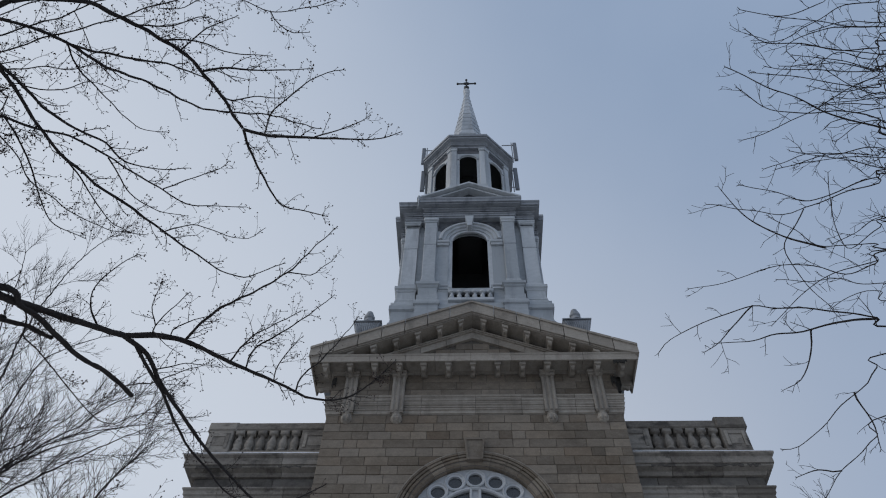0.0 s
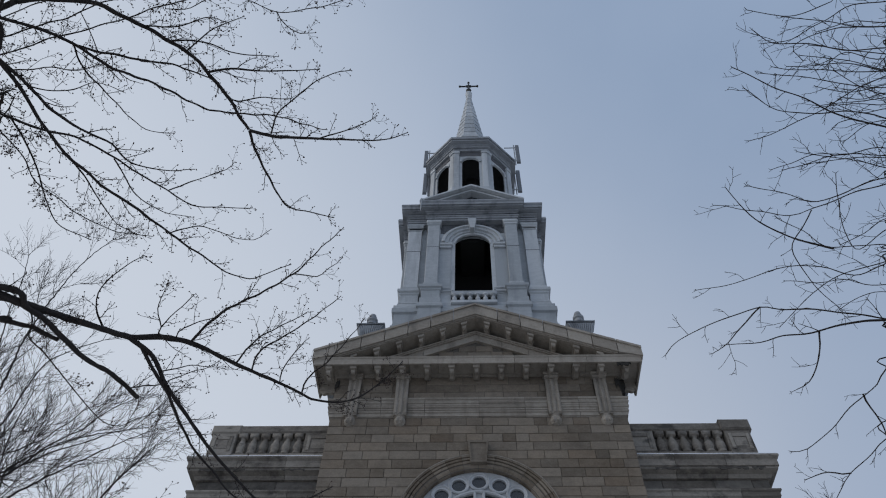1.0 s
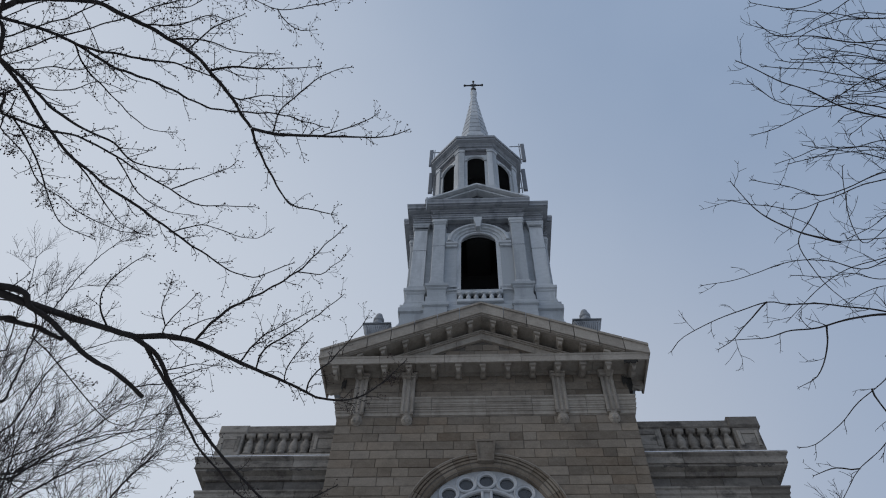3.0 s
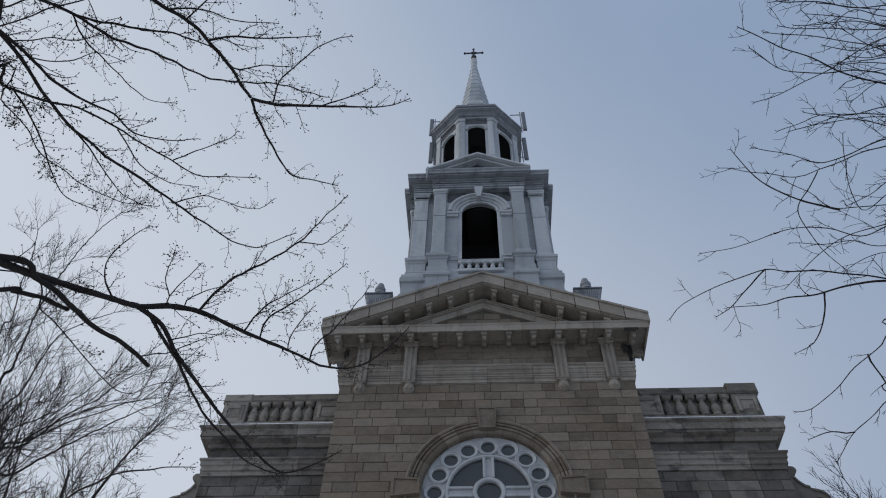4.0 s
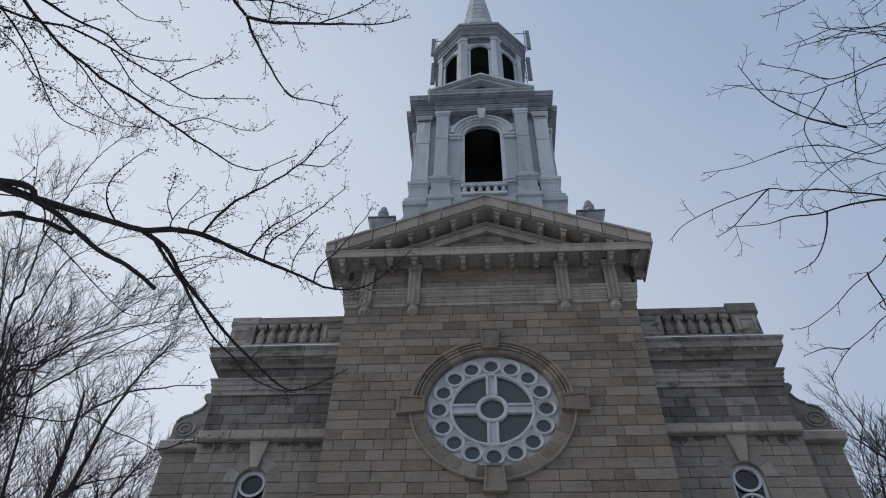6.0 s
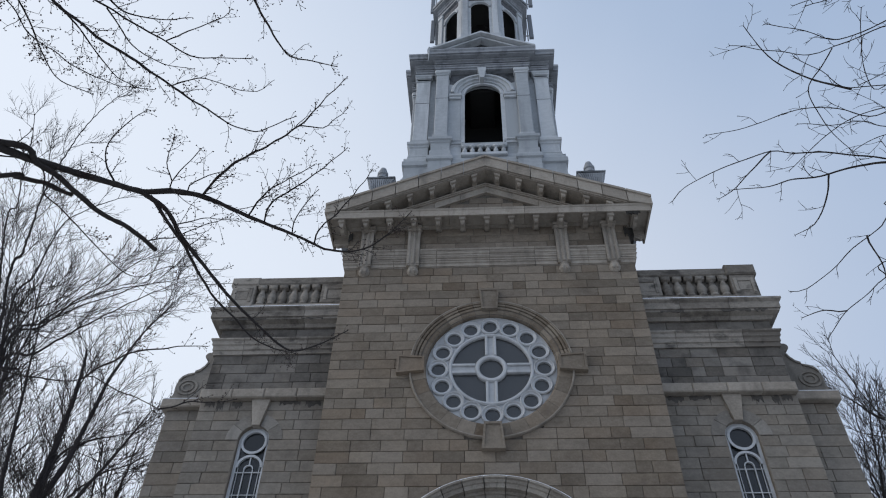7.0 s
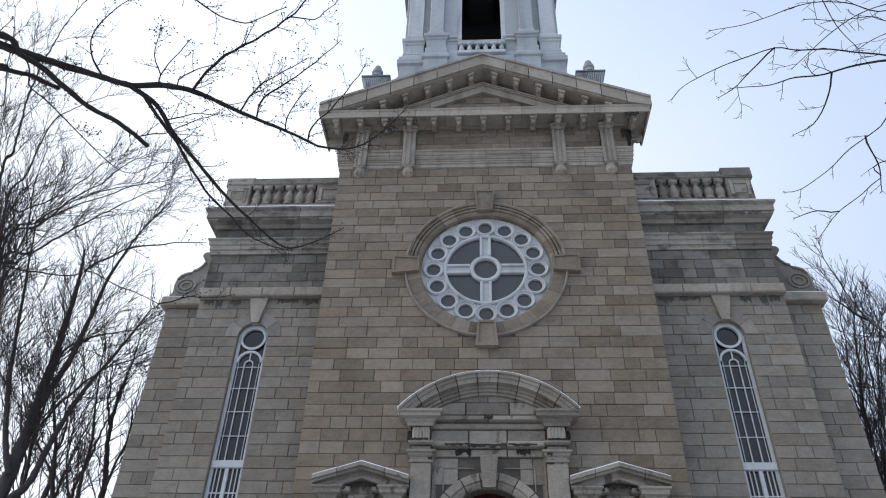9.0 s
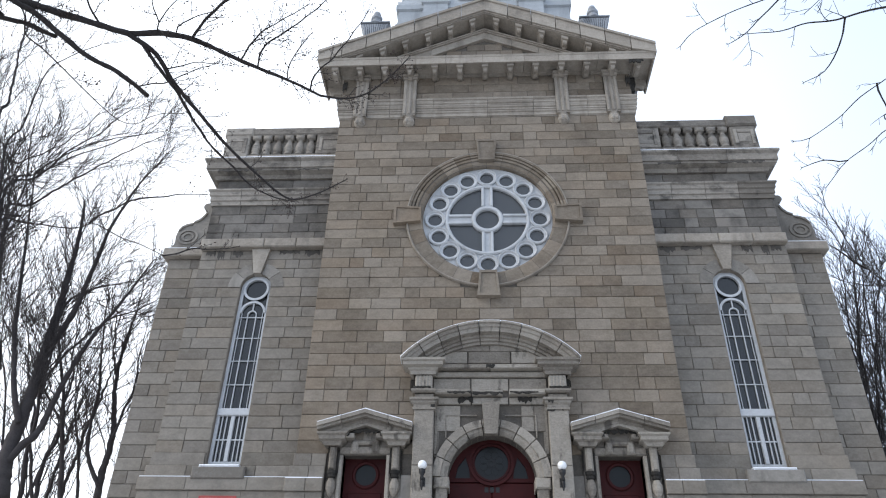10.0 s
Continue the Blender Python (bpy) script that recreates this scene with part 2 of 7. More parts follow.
def ring(bm, cx, cz, prof, a0=0.0, a1=360.0, n=64):
    """A profile of (radius, y) turned about the y axis through (cx, cz)."""
    full = abs(a1 - a0) >= 359.9
    rows = []
    for i in range(n if full else n + 1):
        a = radians(a0 + (a1 - a0) * i / n)
        rows.append([bm.verts.new((cx + r * math.cos(a), y, cz + r * math.sin(a))) for r, y in prof])
    k = len(prof)
    for i in range(n):
        p, q = rows[i], rows[(i + 1) % len(rows)]
        for j in range(k):
            bm.faces.new((p[j], p[(j + 1) % k], q[(j + 1) % k], q[j]))
    if not full:
        bm.faces.new(rows[0])
        bm.faces.new(rows[-1][::-1])
    return bm


def lathe(bm, cx, cy, prof, n=16, turn=0.0, cap=True):
    """A profile of (radius, z) turned about the z axis through (cx, cy)."""
    rows = []
    for r, z in prof:
        rows.append([bm.verts.new((cx + r * math.cos(2 * math.pi * i / n + turn), cy + r * math.sin(2 * math.pi * i / n + turn), z)) for i in range(n)])
    for p, q in zip(rows, rows[1:]):
        for i in range(n):
            bm.faces.new((p[i], p[(i + 1) % n], q[(i + 1) % n], q[i]))
    if cap:
        bm.faces.new(rows[0][::-1])
        bm.faces.new(rows[-1])
    return bm


def mould(bm, path, prof, closed=False):
    """A moulding: the profile of (outward, z), swept with mitres along a plan path of (x, y); outward is to the right of the way."""
    n = len(path)
    rows = []
    for i in range(n):
        p = Vector(path[i])
        before = (p - Vector(path[i - 1])).normalized() if closed or i else None
        after = (Vector(path[(i + 1) % n]) - p).normalized() if closed or i < n - 1 else None
        before, after = before or after, after or before
        n0, n1 = Vector((before.y, -before.x)), Vector((after.y, -after.x))
        m = (n0 + n1) / (1 + n0.dot(n1))
        rows.append([bm.verts.new((p.x + m.x * o, p.y + m.y * o, z)) for o, z in prof])
    k = len(prof)
    for i in range(n if closed else n - 1):
        p, q = rows[i], rows[(i + 1) % n]
        for j in range(k):
            bm.faces.new((p[j], q[j], q[(j + 1) % k], p[(j + 1) % k]))
    if not closed:
        bm.faces.new(rows[0])
        bm.faces.new(rows[-1][::-1])
    return bm


def pierced(bm, outer, holes, y0, y1):
    """A wall of the outline outer, from y0 to y1, with holes right through it; all in x, z."""
    loops = []
    for pts in (outer, *holes):
        vs = [bm.verts.new((x, y0, z)) for x, z in pts]
        for i in range(len(vs)):
            bm.edges.new((vs[i], vs[(i + 1) % len(vs)]))
        loops.append(vs)
    bmesh.ops.triangle_fill(bm, use_beauty=True, use_dissolve=False, edges=list(bm.edges))
    got = bmesh.ops.extrude_face_region(bm, geom=list(bm.faces))
    bmesh.ops.translate(bm, verts=[e for e in got["geom"] if isinstance(e, bmesh.types.BMVert)], vec=(0, y1 - y0, 0))
    return bm


def arch_outline(cx, hw, z0, spring, n=20, r=None):
    return [(cx - hw, z0), (cx + hw, z0)] + arc(cx, spring, hw, 0, 180, n)


def blocks(name, path, prof, mat, parent, n, label=""):
    """A moulding laid in n blocks with open joints along its longest straight run."""
    runs = [abs(b[0] - a[0]) for a, b in zip(path, path[1:])]
    k = runs.index(max(runs))
    a, b = Vector(path[k]), Vector(path[k + 1])
    cut = [a.lerp(b, i / n) for i in range(n + 1)]
    gap = (b - a).normalized() * 0.006
    rng2 = random.Random(name)
    for i in range(1, n):
        cut[i] += (b - a).normalized() * rng2.uniform(-0.12, 0.12)
    for i in range(n):
        p = [tuple(path[j]) for j in range(k + 1)] if i == 0 else [tuple(cut[i] + gap)]
        q = [tuple(path[j]) for j in range(k + 1, len(path))] if i == n - 1 else [tuple(cut[i + 1] - gap)]
        part(name, mould(bmesh.new(), p + q, prof), mat, parent, label)


def dark_patch(parent, x0, x1, y, z0, z1, seed, name="crust", depth=0.012, mat=None):
    """A ragged dark patch, weathering and painted shade, a little proud of the stone."""
    r = random.Random(seed)
    n = 9
    top = [(x0 + (x1 - x0) * k / n, z1 - r.uniform(0, 0.25) * (z1 - z0)) for k in range(n + 1)]
    low = [(x0 + (x1 - x0) * k / n, z0 + r.uniform(0, 0.6) * (z1 - z0)) for k in range(n + 1)]
    part(name, slab(bmesh.new(), top + low[::-1], y - depth, y + 0.02), mat or M_BLACK, parent, "black patch, weathering and painted shade")


STONE_MESH = {}
JOINT = 0.010


def stone_mesh(w, h, mat, depth=0.10):
    """A dressed block with worn, slightly uneven edges, w wide, its face at y = 0; its kinds are shared."""
    key = (round(w, 2), round(h, 3), mat.name)
    if key not in STONE_MESH:
        bm = cbox(bmesh.new(), JOINT / 2, w - JOINT / 2, 0, depth, JOINT / 2, h - JOINT / 2, 0.012)
        me = bpy.data.meshes.new("stone")
        bmesh.ops.recalc_face_normals(bm, faces=bm.faces)
        bm.to_mesh(me)
        bm.free()
        me.materials.append(mat)
        STONE_MESH[key] = me
    return STONE_MESH[key]


def courses(spans, x0, x1, z0, z1, height, rng, widths=(0.4, 0.95)):
    """Lays out ashlar: (x, z, w, h) for each stone; spans(z0, z1) gives the stretches to leave free."""
    out, rows = [], max(1, round((z1 - z0) / height))
    h = (z1 - z0) / rows
    for i in range(rows):
        a, b = z0 + i * h, z0 + (i + 1) * h
        free, x = [], x0
        for s, e in sorted(spans(a, b)):
            if s > x + 0.05:
                free.append((x, min(s, x1)))
            x = max(x, e)
        if x < x1 - 0.05:
            free.append((x, x1))
        for s, e in free:
            x = s
            first = True
            while x < e - 0.01:
                w = round(rng.uniform(*widths), 1)
                if first:
                    w = round(rng.uniform(0.25, widths[1]), 1)
                first = False
                if e - x - w < 0.28:
                    w = e - x
                w = min(w, e - x)
                out.append((x, a, w, h))
                x += w
    return out


def lay(stones, y, parent, mat, joined, rng, most=300, joined_name="upper_ashlar"):
    """The lower stones as pieces of their own, what goes past the limit as one joined part."""
    rest = bmesh.new()
    for i, (x, z, w, h) in enumerate(stones):
        proud = rng.uniform(-0.006, 0.006)
        if i < most:
            shared("stone", stone_mesh(w, h, mat), parent, (x, y + proud, z))
        else:
            cbox(rest, x + JOINT / 2, x + w - JOINT / 2, y + proud, y + 0.10, z + JOINT / 2, z + h - JOINT / 2, 0.012)
    if len(stones) > most:
        tagged(part(joined_name, rest, joined, parent), kind="stuff")
    else:
        rest.free()


# ---------------------------------------------------------------- ground
FLOOR = 4.0            # the church floor stands on a rise above the path
bm = bmesh.new()
gx = [-900, -300, -100, -40, -25, -16, -8, 0, 8, 16, 25, 40, 100, 300, 900]
gy = [-900, -300, -100, -40, -22, -14, -11, -8, -5, -3, 0, 10, 30, 60, 150, 400, 1200]
rise = lambda y: FLOOR * (1 - math.cos(math.pi * min(1, max(0, (y + 14) / 11)))) / 2
grid = [[bm.verts.new((x, y, rise(y) - 0.02)) for x in gx] for y in gy]
for a, b in zip(grid, grid[1:]):
    for i in range(len(gx) - 1):
        bm.faces.new((a[i], a[i + 1], b[i + 1], b[i]))
tagged(part("ground", bm, M_GROUND, smooth=True), "old snow over winter grass, rising to the church", "ground", kind="structure")

# ---------------------------------------------------------------- the church body
church = thing("church", "grey-tan limestone church with a pedimented centre and two wings", "church")
rng = random.Random(5)
W, H0, TOP = 4.65, FLOOR - 0.3, 19.0        # half width of the centre, foot, wall top
ROSE_Z, ROSE_R = 13.5, 1.87
WING_Y, WING_X, OUT_Y, OUT_X = 0.70, 8.45, 1.15, 9.62
WIN_X, WIN_HW, WIN_Z0, WIN_SPRING = 6.64, 0.44, 6.58, 11.62

# centre: core with the round window, the main door and two side doors cut through
core = pierced(bmesh.new(), [(-W + 0.02, H0), (W - 0.02, H0), (W - 0.02, TOP), (-W + 0.02, TOP)],
               [arc(0, ROSE_Z, ROSE_R + 0.06, 0, 352.5, 47), arch_outline(0, 1.02, FLOOR, 6.05), [(-3.5, FLOOR), (-2.47, FLOOR), (-2.47, 6.6), (-3.5, 6.6)],
                [(2.47, FLOOR), (3.5, FLOOR), (3.5, 6.6), (2.47, 6.6)]], 0.03, 0.62)
central_wall = part("central_wall", core, M_MORTAR, church, "coursed tan limestone ashlar with thin dark joints")


def centre_gaps(a, b):
    out = []
    for cz, r in ((ROSE_Z, ROSE_R + 0.27),):
        lo, hi = a - cz, b - cz
        m = 0 if lo < 0 < hi else min(abs(lo), abs(hi))
        if m < r:
            out.append((-math.sqrt(r * r - m * m), math.sqrt(r * r - m * m)))
    if a < 7.45:
        out.append((-1.80, 1.80))
    if 8.45 < b and a < 9.6:
        t = max(0.0, min(1.0, (a + 0.1 - 8.7) / 1.1))
        out.append((-1.95 * math.sqrt(1 - t), 1.95 * math.sqrt(1 - t)))
    elif 7.45 <= a < 8.5:
        out.append((-1.80, 1.80))
    if a < 6.95:
        out += [(-3.85, -2.1), (2.1, 3.85)]
    return out


stones = courses(centre_gaps, -W, W, 6.64, 17.33, 0.324, rng)
lay(stones, 0.0, central_wall, M_STONE, M_STONE_J, rng)

# centre side and back walls, closed round the nave
bm = bmesh.new()
for s in (-1, 1):
    box(bm, s * W - 0.001 * s, s * (W - 0.5), 0.62, 9.0, H0, TOP)
part("nave_wall", bm, M_GREY, church)
bm = bmesh.new()
box(bm, -OUT_X, OUT_X, 30.0, 30.6, H0, 12.8)
for s in (-1, 1):
    box(bm, s * OUT_X, s * (OUT_X - 0.5), OUT_Y + 0.5, 30.0, H0, 12.8)
part("rear_wall", bm, M_GREY, church)
bm = bmesh.new()
box(bm, -OUT_X, OUT_X, OUT_Y + 0.4, 30.6, 12.802, 12.95)
part("aisle_roof", bm, M_ROOF, church)
# wall and floor coloured near-black to keep the rooms behind the glass dark
bm = bmesh.new()
box(bm, -W + 0.5, W - 0.5, 8.5, 9.0, H0, TOP)
box(bm, -OUT_X + 0.5, OUT_X - 0.5, 1.4, 30, FLOOR - 0.2, FLOOR)
part("inner_wall", bm, M_DARK, church)
# the gabled roof behind the pediment
slab(bm := bmesh.new(), [(-5.2, 19.45), (5.2, 19.45), (0, 21.75)], 0.30, 9.0)
part("gable_roof", bm, M_ROOF, church)

# plinth of the centre, with weathered steps
for s in (-1, 1):
    for a, y, z0, z1, c in ((4.68, -0.05, 6.335, 6.635, 0.045), (4.74, -0.10, 6.03, 6.33, 0.05), (4.79, -0.20, 5.72, 6.025, 0.05), (4.76, -0.15, H0, 5.715, 0.02)):
        x0, x1 = sorted((s * 3.9, s * a))
        xm = x0 + (0.42 if s > 0 else 0.55) * (x1 - x0)
        part("plinth_stone", cbox(bmesh.new(), x0, xm - 0.003, y, 0.6, z0, z1, c * 0.3), M_GREY, church)
        part("plinth_stone", cbox(bmesh.new(), xm + 0.003, x1, y, 0.6, z0, z1, c * 0.3), M_GREY, church)
    bm = bmesh.new()
    x0, x1 = sorted((s * 3.92, s * 4.78))
    box(bm, x0, x1, -0.19, -0.095, 6.02, 6.045)
    part("snow", bm, M_SNOW, church, "thin line of old snow on the ledge")
    bm = bmesh.new()
    x0, x1 = sorted((s * 1.80, s * 2.12))
    cbox(bm, x0, x1, -0.06, 0.6, 5.5, 6.14, 0.02)
    cbox(bm, x0, x1, -0.06, 0.6, H0, 5.495, 0.02)
    part("plinth", bm, M_TRIM, church)

# entablature of the centre: bands, frieze, consoles, cornice
path = [(-W, 8.5), (-W, 0.0), (W, 0.0), (W, 8.5)]
RETURN = 0.85
# four stacked fasciae with drip lips, then the plain frieze and a thin bed moulding
FASCIAE = ((17.33, 17.56, 0.035), (17.56, 17.74, 0.065), (17.74, 17.91, 0.085), (17.91, 18.06, 0.10))
for z0, z1, o in FASCIAE:
    blocks("fascia", path, [(-0.1, z0), (o - 0.035, z0 + 0.004), (o - 0.035, z0 + 0.03), (o, z0 + 0.034), (o, z1 - 0.075), (o + 0.03, z1 - 0.06), (o + 0.045, z1 - 0.03), (o + 0.045, z1 - 0.004), (-0.1, z1 - 0.001)], M_TRIMB, church, 6)
frieze = part("frieze", mould(bmesh.new(), path, [(-0.1, 18.06), (0.015, 18.06), (0.015, 19.1), (-0.1, 19.1)]), M_MORTAR, church)
lay(courses(lambda a, b: [], -W, W, 18.065, 19.085, 0.34, rng, (0.5, 1.3)), -0.03, frieze, M_STONE, M_STONE_J, rng)
short = [(-W, RETURN), (-W, 0.0), (W, 0.0), (W, RETURN)]   # the cornice turns the corner and stops
blocks("bed_moulding", short, [(-0.1, 19.085), (0.045, 19.085), (0.055, 19.11), (0.09, 19.13), (0.09, 19.15), (0.12, 19.17), (-0.1, 19.17)], M_TRIMB, church, 7)
cornice = thing("cornice", "", "")
cornice.parent = church
blocks("corona", short, [(-0.1, 19.172), (0.655, 19.172), (0.665, 19.03), (0.72, 19.03), (0.72, 19.27), (0.735, 19.28), (0.76, 19.34), (-0.1, 19.40)], M_TRIMB, cornice, 8)


def modillion(bm, x, y0, y1, z, up=0.0):
    """A bracket: a square cap block under the soffit, below it a narrower scroll that tapers to its foot."""
    cbox(bm, x - 0.108, x + 0.108, y0 - 0.02, y1, z - 0.115, z + up, 0.012)
    wide = lambda q: 0.076 - 0.026 * min(1.0, max(0.0, (z - 0.116 - q) / 0.13))
    pts = [(y0 + 0.06, z - 0.116)] + [(y0 + 0.14 - 0.085 * math.cos(q), z - 0.175 - 0.075 * math.sin(q)) for q in (0.1, 0.6, 1.1, 1.6, 2.1, 2.6)]
    pts += [(y0 + 0.30, z - 0.19), (y0 + 0.42, z - 0.22), (y0 + 0.52, z - 0.18), (y1, z - 0.15), (y1, z - 0.116)]
    a = [bm.verts.new((x - wide(q), y, q)) for y, q in pts]
    b = [bm.verts.new((x + wide(q), y, q)) for y, q in pts]
    bm.faces.new(a)
    bm.faces.new(b[::-1])
    for i in range(len(pts)):
        j = (i + 1) % len(pts)
        bm.faces.new((a[i], a[j], b[j], b[i]))
    return bm


first = None
for i in range(13):
    x = -4.86 + 9.72 * i / 12
    if first is None:
        first = part("modillion", modillion(bmesh.new(), 0, -0.63, -0.05, 19.05, 0.12), M_TRIMB, cornice).data
        bpy.data.objects["modillion"].location = (x, 0, 0)
    else:
        shared("modillion", first, cornice, (x, 0, 0))
for s in (-1, 1):                      # one on each return
    m = shared("modillion", first, cornice, (s * (W - 0.02), 0.45, 0))
    m.rotation_euler = (0, 0, s * math.pi / 2)

# fluted consoles under the cornice, with a small carved drop
for x in (-4.0, -2.43, 2.43, 4.0):
    bm = bmesh.new()
    for k in range(3):
        xx = x - 0.21 + 0.155 * k
        cbox(bm, xx, xx + 0.11, -0.165, -0.02, 17.40, 18.94, 0.025)
    box(bm, x - 0.21, x + 0.21, -0.13, -0.02, 17.36, 18.95)
    body = part("console", bm, M_TRIMB, church, "fluted stone console with a carved drop")
    cap = bmesh.new()
    cbox(cap, x - 0.225, x + 0.225, -0.245, -0.02, 18.88, 18.965, 0.02)
    cbox(cap, x - 0.255, x + 0.255, -0.29, -0.02, 18.967, 19.07, 0.02)
    part("cap", cap, M_TRIMB, body)
    drop = lathe(bmesh.new(), x, 0.03, [(0.05, 16.99), (0.13, 17.03), (0.185, 17.12), (0.19, 17.22), (0.15, 17.30), (0.17, 17.36)], 12)
    for q in (-0.07, 0.07):
        lathe(drop, x + q, -0.12, [(0.02, 17.05), (0.055, 17.10), (0.055, 17.20), (0.02, 17.25)], 8)
    part("drop", drop, M_TRIMB, body)

# pediment: tympanum, raking cornice, raking blocks
APEX, TIP, TIP_Z = 22.05, 5.45, 19.66
slope = (APEX - TIP_Z) / TIP
tymp = part("tympanum", slab(bmesh.new(), [(-4.6, 19.38), (4.6, 19.38), (0, 21.35)], -0.02, 0.35), M_MORTAR, church)
lay([q for q in courses(lambda a, b: [(-9, -(20.86 - b) / slope), ((20.86 - b) / slope, 9)], -4.4, 4.4, 19.40, 20.9, 0.3, rng) if q[2] > 0.2], -0.06, tymp, M_STONE, M_STONE_J, rng)


def rake(bm, t0, t1, y0, y1, cut, s):
    """A raking band, t0 to t1 below the roof line."""
    slab(bm, [(0, APEX - t0), (s * cut, APEX - t0 - slope * cut), (s * cut, APEX - t1 - slope * cut), (0, APEX - t1)], y0, y1)
    return bm


n = 7
raking = thing("raking_cornice", "", "")
raking.parent = church
for s in (-1, 1):
    part("soffit", rake(bmesh.new(), 0.56, 0.64, -0.70, 0.3, 4.7, s), M_TRIMB, raking)
    bed = rake(bmesh.new(), 0.84, 0.90, -0.24, 0.3, 3.7, s)
    rake(bed, 0.901, 0.945, -0.20, 0.3, 3.6, s)
    part("bed_moulding", bed, M_TRIMB, raking)
    for k in range(4):                 # plain raking fascia, in blocks
        a, b = 0.90 * k + (0.006 if k else 0), min(0.90 * (k + 1), 3.3) - 0.006
        part("fascia", slab(bmesh.new(), [(s * a, APEX - 0.947 - slope * a), (s * b, APEX - 0.947 - slope * b), (s * b, APEX - 1.24 - slope * b), (s * a, APEX - 1.24 - slope * a)], -0.14, 0.3), M_TRIMB, raking)
for s in (-1, 1):                      # the top course, in separate long blocks
    for k in range(n):
        a, b = TIP * k / n + (0.012 if k else 0), TIP * (k + 1) / n - 0.012
        bm = slab(bmesh.new(), [(s * a, APEX - slope * a), (s * b, APEX - slope * b), (s * b, APEX - slope * b - (0.56 if k < n - 1 else 0.42)), (s * a, APEX - slope * a - 0.56)], -0.80, 0.42)
        slab(bm, [(s * a, APEX - slope * a - 0.003), (s * b, APEX - slope * b - 0.003), (s * b, APEX - slope * b - 0.10), (s * a, APEX - slope * a - 0.10)], -0.85, -0.80)
        if k < n - 1:
            slab(bm, [(s * a, APEX - slope * a - 0.563), (s * b, APEX - slope * b - 0.563), (s * b, APEX - slope * b - 0.61), (s * a, APEX - slope * a - 0.61)], -0.74, -0.705)
        part("coping_stone", bm, M_TRIMB, raking)
        bm = slab(bmesh.new(), [(s * a, APEX - slope * a + 0.002), (s * b, APEX - slope * b + 0.002), (s * b, APEX - slope * b + 0.05), (s * a, APEX - slope * a + 0.05)], -0.76, 0.42)
        part("flashing", bm, M_ROOF, raking)
    for k in range(6):
        x = s * (0.40 + 0.742 * k)
        z = APEX - 0.643 - slope * abs(x)
        bm = modillion(bmesh.new(), 0, -0.63, -0.05, 0)
        for v in bm.verts:
            v.co.z -= slope * s * v.co.x
        m = part("modillion", bm, M_TRIMB, raking)
        m.location = (x, 0, z)


# ---------------------------------------------------------------- wings
def baluster_mesh():
    bm = lathe(bmesh.new(), 0, 0, [(0.14, 0.0), (0.14, 0.07), (0.10, 0.09), (0.12, 0.13), (0.15, 0.25), (0.145, 0.34), (0.10, 0.50), (0.075, 0.58), (0.08, 0.62), (0.11, 0.64)], 14)
    box(bm, -0.135, 0.135, -0.135, 0.135, 0.64, 0.79)
    me = bpy.data.meshes.new("baluster")
    bm.to_mesh(me)
    bm.free()
    me.materials.append(M_SOOTTRIM)
    me.polygons.foreach_set("use_smooth", [True] * len(me.polygons))
    return me


